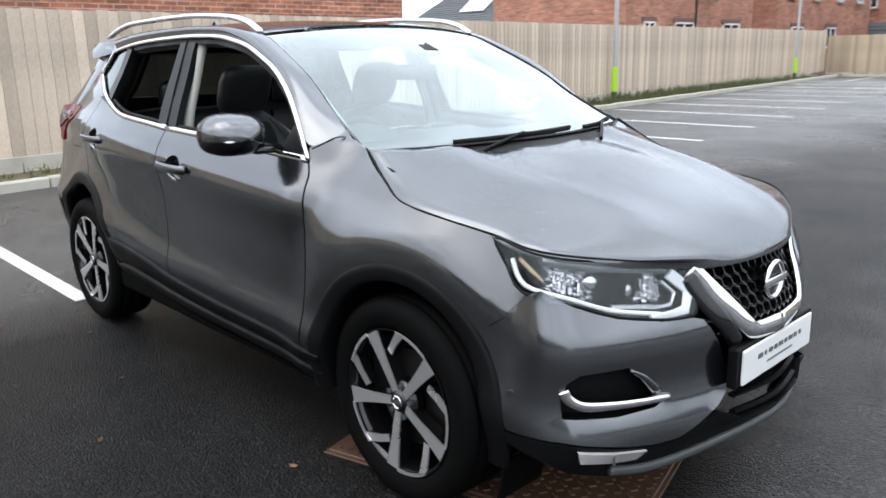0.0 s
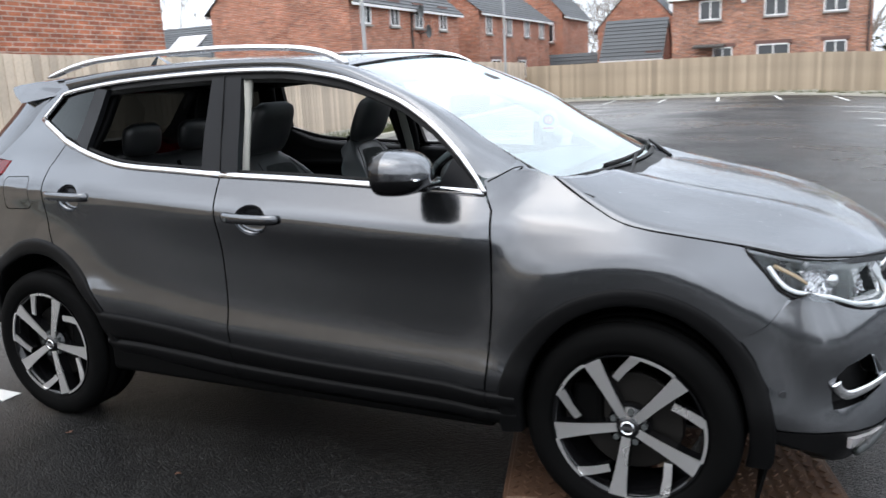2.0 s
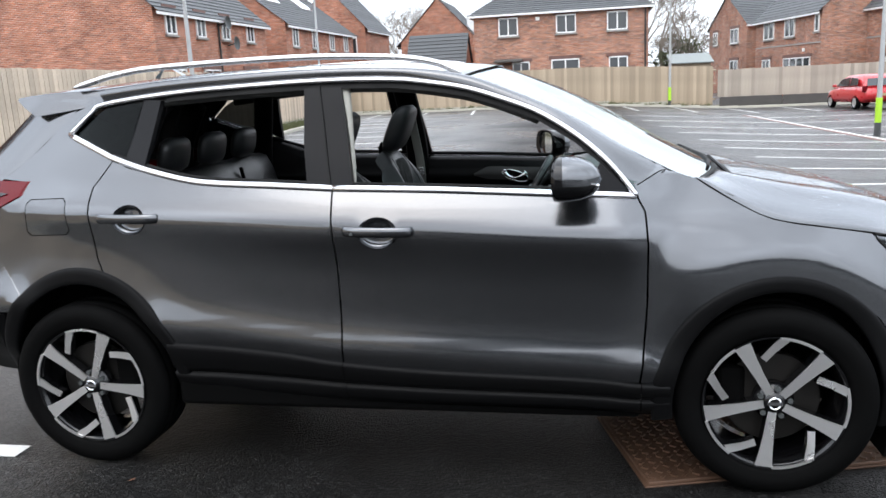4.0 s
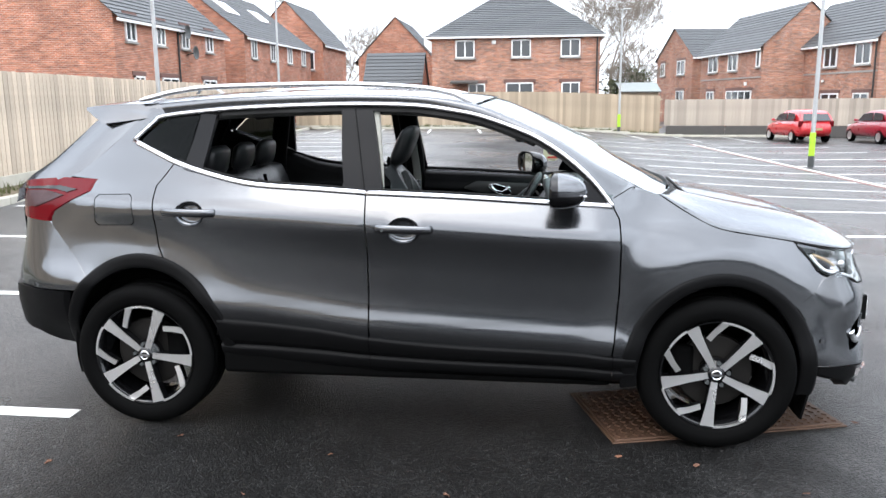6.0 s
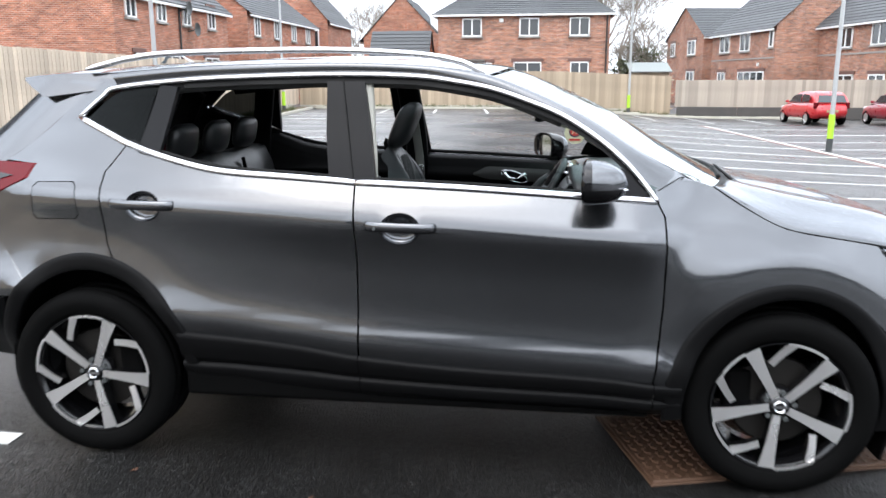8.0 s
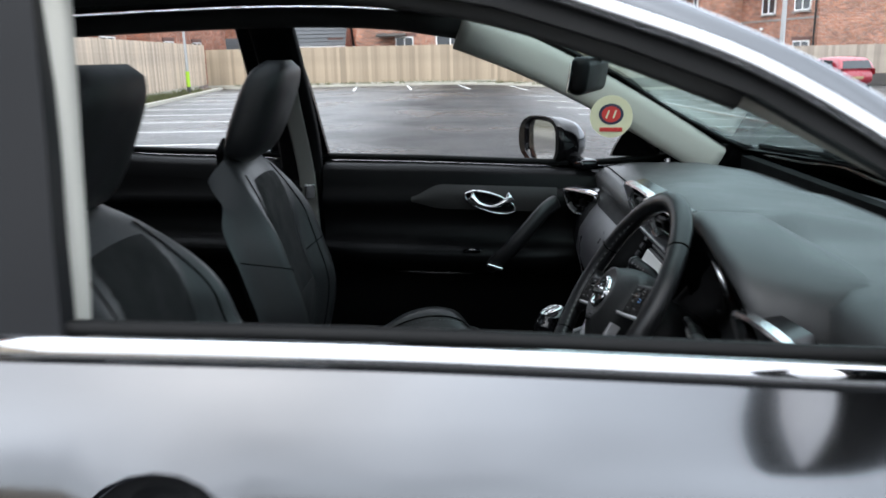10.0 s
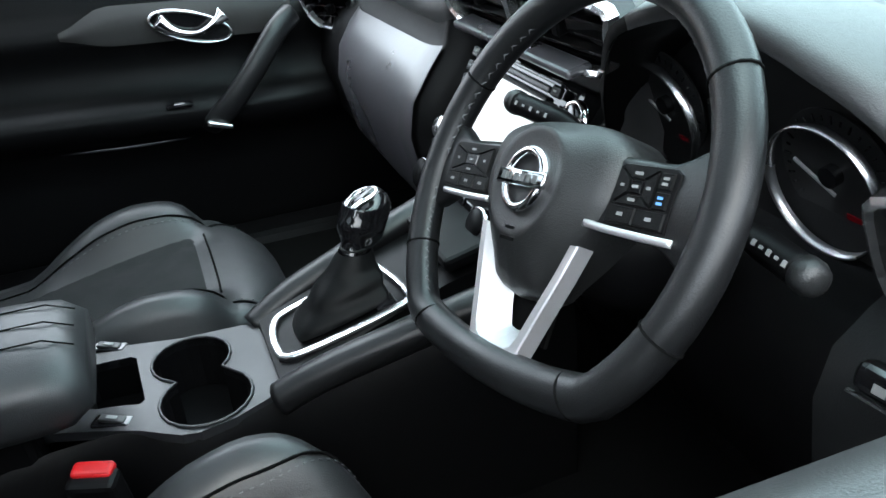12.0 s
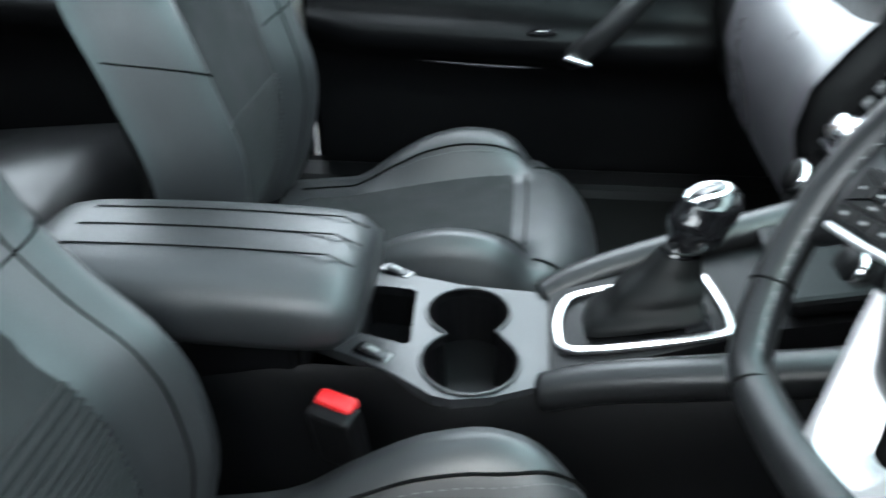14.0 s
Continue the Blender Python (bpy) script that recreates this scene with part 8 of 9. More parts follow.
    for sy in (-1, 1):
        for j in range(5):
            on((.006, .020, .013), (-.002, (.118 if sy > 0 else -.098), .058 - j * .019), bevel=0.002, mat=M_HARD if sy < 0 else M_CONSOLE, nm="button")
            on((.001, .008, .002), (-.0056, (.118 if sy > 0 else -.098), .058 - j * .019), mat=M_MARK, nm="button_mark")
        b = lathe([(0, -.018), (.013, -.018), (.015, -.016), (.0165, 0), (.019, .0)], 28, "X")
        b.transform(m @ Matrix.Translation((0, (.116 if sy > 0 else -.085), -.052)))
        part("volume_knob", b, M_SATIN, stack, "ribbed silver knob", True)
    on((.01, .27, .006), (.002, .012, -.078), bevel=0.002, mat=M_SHEEN, nm="stack_edge")
    # climate panel below
    m2 = Matrix.Translation((.525, .03, .850)) @ pose(0, 0, 0, 0, 26, 0)
    b = box((.05, .26, .075), (.03, 0, 0), bevel=0.01)
    b.transform(m2)
    clim = part("climate_panel", b, M_HARD, top, "black climate control panel")
    for sy in (-.095, .095):
        b = lathe([(0, -.016), (.017, -.016), (.0195, -.013), (.021, .002)], 28, "X")
        b.transform(m2 @ Matrix.Translation((.004, sy, 0)))
        part("climate_knob", b, M_HARD, clim, "", True)
        b = lathe([(.0195, -.0135), (.021, -.0135), (.022, .003), (.0205, .003)], 28, "X")
        b.transform(m2 @ Matrix.Translation((.004, sy, 0)))
        part("knob_ring", b, M_CHROME, clim, "", True)
    for j in range(5):
        b = box((.006, .020, .012), (.003, -.05 + .025 * j, .006), bevel=0.002)
        b.transform(m2)
        part("button", b, M_GLOSS, clim)
    # start button right of the stack
    b = lathe([(0, -.008), (.014, -.008), (.016, -.006), (.0165, .0)], 28, "X")
    mb = Matrix.Translation((.590, -.175, 1.003)) @ pose(0, 0, 0, 0, 20, 0)
    b.transform(mb)
    part("start_button", b, M_GLOSS, top, "", True)
    b = lathe([(.0165, -.006), (.020, -.007), (.022, .0)], 28, "X")
    b.transform(mb)
    part("start_ring", b, M_CHROME, top, "chrome ring round the start button", True)
    # lower right switch panel
    b = box((.02, .060, .024), (.592, -.585, .938), (0, 12, 8), 0.008, 3)
    sw = part("switch_panel", b, M_GLOSS, top)
    part("switch_edge", box((.004, .056, .002), (.581, -.585, .927), (0, 12, 8)), M_SATIN, sw)
    part("switch_mark", box((.002, .010, .007), (.5815, -.578, .938), (0, 12, 8)), M_MARK, sw)
    return top


def steering_wheel(root):
    n = Vector((-.862, 0, .507)).normalized()
    right = Vector((0, -1, 0))
    up = right.cross(n) * -1
    if up.z < 0:
        up = -up
    base = Matrix((right, up, n)).transposed().to_4x4()
    base.translation = Vector((.451, -.364, 1.027))
    m = base @ Matrix.Rotation(radians(14.5), 4, "Z") @ Matrix.Diagonal((0.935, 0.935, 0.935, 1))
    # local: x right, y up, z to the driver
    rim = []
    for k in range(72):
        a = 2 * math.pi * k / 72
        c, s = math.cos(a), math.sin(a)
        y = .184 * s
        x = .190 * c
        if y < -.135:
            y = -.135 - (-.135 - y) * 0.30
            x *= 1.0
        rim.append(m @ Vector((x, y, 0)))
    wheel_ob = part("steering_wheel", sweep(rim, ring(0.0165, 0.0145, 14), up=tuple(n), closed=True), M_RIMLEATHER, root, "black leather flat-bottomed steering wheel turned slightly", True)
    for a in (32, 148, 205, 235, 305, 335):
        c, s = math.cos(radians(a)), math.sin(radians(a))
        x, y = .190 * c, .184 * s
        if y < -.135:
            y = -.135 - (-.135 - y) * 0.30
        t = Vector((-s, c, 0)).normalized()
        loop = [m @ (Vector((x, y, 0)) + Vector((c, s, 0)) * (0.0180 * math.cos(b)) + Vector((0, 0, 0.0155 * math.sin(b)))) for b in [2 * math.pi * j / 16 for j in range(16)]]
        part("rim_seam", sweep(loop, ring(0.0011, 0.0011, 5), up=tuple(m.to_3x3() @ t), closed=True), M_UNDER, wheel_ob)
    st = bmesh.new()
    for a0, a1 in ((120, 175), (185, 232), (5, 60), (308, 355)):
        for k in range(26):
            a = radians(a0 + (a1 - a0) * k / 26)
            c, s = math.cos(a), math.sin(a)
            x, y = .174 * c, .168 * s
            if y < -.125:
                continue
            p = m @ Vector((x, y, 0.006 if k % 2 else 0.001))
            q = m @ Vector((.174 * math.cos(a + .035), .168 * math.sin(a + .035), 0.001 if k % 2 else 0.006))
            put_rod(st, p, q, 0.0011, n=4)
    ob = part("rim_stitching", st, M_THREAD, wheel_ob)
    ob["kind"] = "stuff"
    # hub pad: a shield with upright shoulders, falling back round a raised disc
    half = smooth_path([Vector(q) for q in ((0, .062, 0), (.045, .060, 0), (.078, .050, 0), (.090, .030, 0), (.088, -.004, 0), (.066, -.038, 0), (.042, -.066, 0), (.026, -.084, 0), (0, -.090, 0))], 4)
    shield = half + [Vector((-q.x, q.y, 0)) for q in reversed(half[1:-1])]
    centre = Vector((0, .004, 0))
    rows = []
    for f, h, disc in ((1.0, -.040, 0), (1.0, -.012, 0), (.975, -.003, 0), (.93, .003, 0), (.80, .010, .1), (.68, .0165, .45), (.60, .0205, .8), (.555, .0225, 1), (.50, .0215, 1), (.30, .0205, 1), (.02, .0205, 1)):
        row = []
        for q in shield:
            d = q - centre
            p = d * f
            p = p.lerp(d.normalized() * .083 * f, disc)
            row.append(m @ (centre + p + Vector((0, 0, h))))
        rows.append(row)
    bm = grid(rows, close_v=True)
    bm.faces.new(list(bm.verts)[-len(shield):])
    bmesh.ops.recalc_face_normals(bm, faces=bm.faces[:])
    part("hub_pad", bm, M_PAD, wheel_ob, "grained black hub cover", True)
    bd = lathe([(.0205, .0), (.0215, .004), (.0245, .005), (.0285, .002), (.0285, -.004)], 40, "Z")
    put_box(bd, (.066, .0135, .005), (0, 0, .003), bevel=0.0015, seg=1)
    bd.transform(m @ Matrix.Translation((0, .004, .0225)))
    part("wheel_badge", bd, M_CHROME, wheel_ob, "round chrome badge with a cross bar", True)
    for i, w in enumerate((.006, .002, .006, .006, .006, .006)):
        b = box((w, .0065, .001), (-.022 + .0088 * i, .004, .0282))
        b.transform(m)
        part("badge_bar", b, M_DARKMETAL, wheel_ob)
    for w, x, y in ((.013, 0, -.037), (.019, 0, -.046), (.009, .055, .0)):
        b = box((w, .003, .0010), (x, y, .0215 if x == 0 else .014), (14 if x == 0 else 0, 0 if x == 0 else 16, 0))
        b.transform(m)
        part("emboss_bar", b, M_HARD, wheel_ob)

    def tile(pts, z0, th, mat, nm, par, lab="", taper=0.0012):
        """A flat key with sloped edges, from its outline in the wheel's plane."""
        c = sum((Vector((*q, 0)) for q in pts), Vector()) / len(pts)
        k = bmesh.new()
        lo = [k.verts.new(m @ Vector((*q, z0))) for q in pts]
        up_ = []
        for q in pts:
            v = Vector((*q, 0))
            up_.append(k.verts.new(m @ (v + (c - v).normalized() * taper + Vector((0, 0, z0 + th)))))
        k.faces.new(up_)
        for i in range(len(pts)):
            k.faces.new((lo[i], lo[(i + 1) % len(pts)], up_[(i + 1) % len(pts)], up_[i]))
        bmesh.ops.recalc_face_normals(k, faces=k.faces[:])
        return part(nm, k, mat, par, lab)
    # side spokes: dark arms that widen into the rim, with keys and a bright lower edge
    for s in (-1, 1):
        rows = []
        for i in range(11):
            f = i / 10
            x = .070 + .112 * f
            hi_, lo_ = .038 - .004 * f + .020 * ease((f - .55) / .45), -.021 - .018 * ease((f - .6) / .4)
            zf = .001 + .002 * f
            rows.append([m @ Vector((s * x, y, z)) for y, z in ((hi_ - .002, zf - .016), (hi_, zf - .003), (hi_ - .004, zf), (.008, zf + .0012), (lo_ + .004, zf), (lo_, zf - .003), (lo_ + .002, zf - .016))])
        bm = grid(rows)
        bmesh.ops.recalc_face_normals(bm, faces=bm.faces[:])
        sp = part("side_spoke", bm, M_RIMLEATHER, wheel_ob, "black wheel spoke with control buttons", True)
        cx = .117 if s > 0 else -.120
        W = .026 if s > 0 else .036
        tile([(cx - W - .004, -.0135), (cx + W + .006, -.0135), (cx + W + .006, .029), (cx + W, .032), (cx - W, .032), (cx - W - .004, .029)], .0022, .0022, M_HARD, "button_panel", sp)
        kx = cx - .006 if s > 0 else cx
        ky, g = .0155, .0009
        kw, kh, iw, ih = (.0185 if s > 0 else .034), .0135, (.0065 if s > 0 else .010), .0050
        tile([(kx - iw, ky - ih), (kx + iw, ky - ih), (kx + iw, ky + ih), (kx - iw, ky + ih)], .0042, .0022, M_GLOSS, "button", sp)
        ring_ = [((kx - kw, ky + kh), (kx + kw, ky + kh), (kx + iw + g, ky + ih + g), (kx - iw - g, ky + ih + g)),
                 ((kx - kw, ky - kh), (kx + kw, ky - kh), (kx + iw + g, ky - ih - g), (kx - iw - g, ky - ih - g)),
                 ((kx - kw, ky - kh + g), (kx - iw - g, ky - ih), (kx - iw - g, ky + ih), (kx - kw, ky + kh - g)),
                 ((kx + kw, ky - kh + g), (kx + iw + g, ky - ih), (kx + iw + g, ky + ih), (kx + kw, ky + kh - g))]
        for q in ring_:
            tile(q, .0042, .0020, M_GAITER, "button", sp)
        for dx, dy, w in ((0, kh * .72, .008), (0, -kh * .72, .007), (-kw * .72, 0, .004), (kw * .72, 0, .004), (0, 0, .006)):
            b = box((w, .0022, .0004), (kx + dx, ky + dy, .0067))
            b.transform(m)
            part("button_mark", b, M_MARK, sp)
        if s > 0:
            for y0, y1, mk in ((.0022, .0148, M_BLUEMARK), (.0160, .0285, M_MARK)):
                tile([(cx + .0145, y0), (cx + .0275, y0), (cx + .0275, y1), (cx + .0145, y1)], .0042, .0018, M_GAITER, "button", sp)
                for dy in (-.002, .002):
                    b = box((.0055, .0020, .0004), (cx + .021, (y0 + y1) / 2 + dy, .0064))
                    b.transform(m)
                    part("button_mark", b, mk, sp)
        cells = 3 if s < 0 else 2
        span = (2 * W + .006) / cells
        for j in range(cells):
            x0 = cx - W - .002 + span * j
            tile([(x0, -.0118), (x0 + span - .001, -.0118), (x0 + span - .001, .0006), (x0, .0006)], .0042, .0016, M_GAITER, "button", sp)
            b = box((.006, .0026, .0004), (x0 + span / 2, -.0055, .0062))
            b.transform(m)
            part("button_mark", b, M_MARK, sp)
        p = [m @ Vector((s * x, y, z)) for x, y, z in ((.070, -.0175, .006), (.10, -.0185, .006), (.135, -.0185, .005), (.158, -.0180, .003))]
        part("spoke_trim", sweep(smooth_path(p, 4), ring(0.0028, 0.0022, 8, 3), up=tuple(n)), M_SPOKE, sp, "satin silver spoke edge", True)
    # lower spoke: a silver U with deep sloped inner walls round a dark slot
    prof = []
    for out, lip, deep in (((.070, -.036), (.061, -.037), (.034, -.046)), ((.062, -.062), (.053, -.062), (.026, -.070)), ((.050, -.095), (.041, -.094), (.017, -.098)), ((.040, -.124), (.031, -.121), (.012, -.110)), ((.036, -.136), (.026, -.129), (.010, -.114)), ((.028, -.141), (.019, -.132), (.008, -.116)), ((0, -.142), (0, -.133), (0, -.117))):
        prof.append((out, lip, deep))
    def u_row(side, q):
        out, lip, deep = q
        z = .004 + .05 * (out[1] + .14) * .2
        return [m @ Vector((side * out[0], out[1], z - .016)), m @ Vector((side * out[0], out[1], z - .001)), m @ Vector((side * (out[0] * .85 + lip[0] * .15), out[1] * .85 + lip[1] * .15, z)), m @ Vector((side * lip[0], lip[1], z)), m @ Vector((side * deep[0], deep[1], z - .022))]
    rows = [u_row(-1, q) for q in prof] + [u_row(1, q) for q in reversed(prof[:-1])]
    bm = grid(rows)
    bmesh.ops.recalc_face_normals(bm, faces=bm.faces[:])
    part("lower_spoke", bm, M_SPOKE, wheel_ob, "satin silver lower spoke with a dark slot")
    b = box((.07, .085, .004), (0, -.080, -.024))
    b.transform(m)
    part("spoke_web", b, M_UNDER, wheel_ob)
    # leather gusset that joins the spoke foot to the rim
    b = box((.105, .022, .016), (0, -.150, -.002), bevel=0.007, seg=3)
    b.transform(m)
    part("rim_gusset", b, M_RIMLEATHER, wheel_ob, "", True)
    # column and stalks
    col = m @ Vector((0, -.01, -.035)), m @ Vector((0, -.02, -.17))
    part("column_shroud", rod(*col, .055, .062, 20), M_HARD, root, "black steering column shroud", True)
    for pts, nm in ((((.545, -.305, 1.025), (.538, -.24, 1.030), (.527, -.172, 1.032)), "left"), (((.545, -.44, 1.020), (.538, -.50, 1.024), (.530, -.548, 1.026)), "right")):
        p = smooth_path(pts, 6)
        st = part("column_stalk", sweep(p, lambda f: ring(0.006 + 0.0055 * ease((f - .25) / .3), 0.006 + 0.0055 * ease((f - .25) / .3), 14)), M_HARD, root, "black control stalk with white symbols", True)
        e, d = p[-1], (p[-1] - p[-2]).normalized()
        part("stalk_tip", sweep([e, e + d * .008, e + d * .013, e + d * .016], lambda f: ring((.0125, .0125, .0105, .006)[round(f * 3)], None, 18)), M_PAD, st, "", True)
        for i in range(5):
            q = p[-1].lerp(p[len(p) // 2], .15 + .17 * i)
            part("symbol", box((.001, .0035, .0022 if i % 2 else .0042), q + Vector((-.0103, 0, .0055)), (0, 30, 0)), M_MARK, st)


def console(root):
    yc = -.045
    # long body
    rows = []
    for x, z, yl, yr in ((-.42, .66, -.13, .05), (-.20, .69, -.125, .06), (.0, .715, -.10, .09), (.06, .72, -.105, .082), (.10, .725, -.120, .074), (.15, .725, -.146, .06), (.20, .725, -.138, .053), (.245, .725, -.118, .05), (.30, .735, -.140, .08), (.42, .775, -.170, .085), (.50, .80, -.190, .09), (.58, .815, -.195, .1)):
        rows.append([Vector((x, yl - .02, .45)), Vector((x, yl - .008, z - .06)), Vector((x, yl, z - .014)), Vector((x, yl + .010, z)), Vector((x, -.05, z - .002)), Vector((x, .0, z - .002)), Vector((x, yr - .010, z)), Vector((x, yr, z - .014)), Vector((x, yr + .008, z - .06)), Vector((x, yr + .02, .45))])
    # sides only: the top is made of its own plates
    sides = bmesh.new()
    put_grid(sides, [r[:4] for r in rows], flip=True)
    put_grid(sides, [r[6:] for r in rows], flip=True)
    body = part("centre_console", sides, M_HARD, root, "black centre console between the front seats", True)
    # top plate with cup holders and tray cut out
    def zt(x):
        return Curve([(.0, .716), (.10, .726), (.245, .726), (.30, .735)])(x)
    plate = [(-.02, -.055), (.0, -.058), (.041, -.080), (.094, -.111), (.135, -.139), (.155, -.143), (.193, -.136), (.236, -.117), (.250, -.095), (.253, -.03), (.248, .040), (.236, .049), (.20, .052), (.15, .056), (.094, .070), (.03, .096), (-.02, .10)]
    def circ(cx, cy, r, a0, a1, n=16):
        return [(cx + r * math.cos(radians(a0 + (a1 - a0) * i / n)), cy + r * math.sin(radians(a0 + (a1 - a0) * i / n))) for i in range(n + 1)]
    cups = circ(.168, -.084, .052, 125, 405) + circ(.160, .002, .047, -45, 235)
    bay = [(.040, -.036), (.046, -.042), (.096, -.062), (.102, -.056), (.097, .036), (.091, .042), (.042, .053), (.036, .047)]
    part("console_plate", cut_sheet(plate, lambda x, y: Vector((x, y, zt(x))), 0.02, [cups, bay], inward=lambda c: Vector((0, 0, -1)), depth=0.012), M_CONSOLE, body, "graphite plate with twin cup holders and tray")
    for loop, d, nm in ((cups, .075, "cup_holder"), (bay, .055, "tray")):
        w = [[Vector((x, y, zt(x) - .001)) for x, y in loop + loop[:1]], [Vector((x, y, zt(x) - d)) for x, y in loop + loop[:1]]]
        b = grid(w)
        b.faces.new([b.verts.new(v) for v in w[1][:-1]])
        part(nm, b, M_HARD, body, "deep black " + nm.replace("_", " "))
    rim = [Vector((x, y, zt(x) + .001)) for x, y in cups]
    part("cup_rim", sweep(rim, ring(0.002, 0.002, 6), closed=True), M_CONSOLE, body, "", True)
    for y, turn in ((-.077, -27), (.081, -27)):
        b = box((.046, .020, .008), (.066, y, .722), (0, 0, turn), 0.003)
        sw = part("heater_switch", b, M_GLOSS, body, "small seat heater switch")
        part("switch_lever", box((.030, .012, .004), (.066, y, .727), (0, 6, turn), 0.002), M_CONSOLE, sw)
        part("switch_mark", box((.012, .005, .001), (.066, y, .7295), (0, 6, turn)), M_MARK, sw)
    # armrest lid
    rows = []
    for i in range(17):
        f = i / 16
        x = -.31 + .372 * f
        k = max(0.0, 1 - abs(2 * f - 1) ** 7) ** 0.5
        h = .048 * (0.5 + 0.5 * k)
        rows.append([Vector((x, yc - .005 + (.098 * (0.85 + 0.15 * k)) * math.copysign(abs(math.cos(t)) ** 0.66, math.cos(t)), .799 + .004 * math.sin(f * 3) + h * math.copysign(abs(math.sin(t)) ** 0.70, math.sin(t)))) for t in [2 * math.pi * j / 32 for j in range(32)]])
    bm = grid(rows, close_v=True)
    vs = list(bm.verts)
    bm.faces.new(vs[:32])
    bm.faces.new(vs[-32:])
    bmesh.ops.recalc_face_normals(bm, faces=bm.faces[:])
    arm = part("armrest", bm, M_LEATHER, body, "padded black leather armrest lid", True)
    for o in (-.034, .004, .044):
        rise_o = max(0.0, 1 - (abs(o) / .098) ** (2 / .66)) ** .35
        p = [Vector((-.27 + .325 * i / 12, yc - .005 + o, .7995 + .004 * math.sin((.04 + .325 * i / 12) / .372 * 3) + .048 * rise_o - (.012 if i in (0, 12) else 0))) for i in range(13)]
        part("lid_seam", sweep(p, ring(0.0010, 0.0010, 5)), M_UNDER, arm, "", True)
    part("armrest_base", box((.32, .15, .07), (-.17, -.02, .715), bevel=0.01), M_HARD, body)
    part("armrest_hinge", box((.04, .16, .03), (-.315, yc, .80), (0, -25, 0), 0.01), M_SATIN, body, "pale hinge cover")
    # padded knee rolls either side of the gear lever
    for s in (-1, 1):
        p = smooth_path([(.245, -.112, .716), (.30, -.126, .745), (.40, -.155, .785), (.50, -.178, .820), (.60, -.19, .85)] if s < 0 else [(.245, .052, .716), (.30, .064, .745), (.40, .068, .785), (.50, .074, .820), (.60, .08, .85)], 5)
        roll = part("console_roll", sweep(p, lambda f: ring(0.020 + .004 * f, 0.019, 14, 2.3)), M_RIMLEATHER, body, "stitched padded console edge", True)
        st = bmesh.new()
        q = [v + Vector((0, s * .008, .0185)) for v in p]
        for a, b in zip(q, q[1:]):
            for k in range(4):
                put_rod(st, a.lerp(b, k / 4), a.lerp(b, k / 4 + .16), 0.0009, n=4)
        ob = part("stitching", st, M_THREAD, roll)
        ob["kind"] = "stuff"
    # gear lever surround
    def zg(x):
        return .742 + .30 * (x - .25)
    deck = [(.25, -.115), (.46, -.10), (.56, -.11), (.56, .07), (.45, .06), (.25, .03)]
    part("gear_deck", cut_sheet(deck, lambda x, y: Vector((x, y, zg(x) - .004)), 0.03, inward=lambda c: Vector((0, 0, -1)), depth=0.03), M_HARD, body, "black gear lever surround")
    loop = [(.258, -.055), (.278, -.085), (.395, -.098), (.418, -.086), (.410, -.008), (.396, .006), (.30, .014), (.266, .002)]
    p = smooth_path([Vector((x, y, zg(x))) for x, y in loop], 4, True)
    part("gear_frame", sweep(p, [(-.0045, -.005), (-.005, .001), (-.003, .0035), (.0035, .003), (.005, .001), (.0045, -.005)], closed=True), M_SATIN, body, "bright satin gear lever frame", True)
    neck, knob = Vector((.375, -.024, .836)), Vector((.396, -.008, .874))
    rows = []
    for f in [i / 14 for i in range(15)]:
        row = []
        for j, q in enumerate(p):
            s0 = Vector((.342, -.038, zg(.345))) + (Vector((q.x, q.y, zg(q.x))) - Vector((.342, -.038, zg(.345)))) * .70
            a = 2 * math.pi * j / len(p)
            e = neck + (Vector((q.x, q.y, 0)) - Vector((.342, -.038, 0))).normalized() * .021
            k = ease(f) * .35 + f * .65
            v = s0.lerp(e, k ** 0.8) + Vector((0, 0, -.004 * math.sin(math.pi * f)))
            v += (Vector((q.x, q.y, 0)) - Vector((.342, -.038, 0))).normalized() * ((.006 * math.sin(math.pi * f) + .003 * math.sin(f * 16)) * (1 - f))
            row.append(v)
        rows.append(row)
    part("gear_gaiter", grid(rows, close_v=True), M_GAITER, body, "folded black leather gaiter", True)
    ax = (knob - neck).normalized()
    tip = knob + Vector((.004, 0, .010))
    pth = smooth_path([neck - ax * .012, neck + ax * .006, neck + ax * .022, neck + ax * .038, tip, tip + Vector((-.004, 0, .012))], 5)
    lever = part("gear_knob", sweep(pth, lambda f: ring(0.0165 + .0125 * ease((f - .10) / .35) - .013 * ease((f - .80) / .20), 0.0165 + .0105 * ease((f - .10) / .35) - .012 * ease((f - .80) / .20), 20, 2.4), up=(0, 1, 0)), M_GLOSS, body, "tall black gear knob with a bright cap", True)
    # bright loop that lies over the top and runs down towards the driver
    lp = [tip + Vector((-.004 + .018 * math.cos(t) - (.006 if math.cos(t) < -.3 else 0), .014 * math.sin(t), .011 + .004 * math.cos(t) - (.012 if math.cos(t) < -.3 else 0) * abs(math.cos(t)))) for t in [2 * math.pi * j / 24 for j in range(24)]]
    part("knob_cap", sweep(lp, ring(0.0042, 0.0040, 8), closed=True), M_CHROME, lever, "bright knob cap", True)
    part("knob_button", box((.010, .012, .022), tip + Vector((-.021, .004, -.014)), (0, 22, 0), 0.004, 3), M_CHROME, lever, "bright release button", True)
    lp = [neck + Vector((.017 * math.cos(t), .016 * math.sin(t), .004)) for t in [2 * math.pi * j / 20 for j in range(20)]]
    part("knob_ring", sweep(lp, ring(0.002, 0.002, 6), closed=True), M_SEAL, lever, "", True)
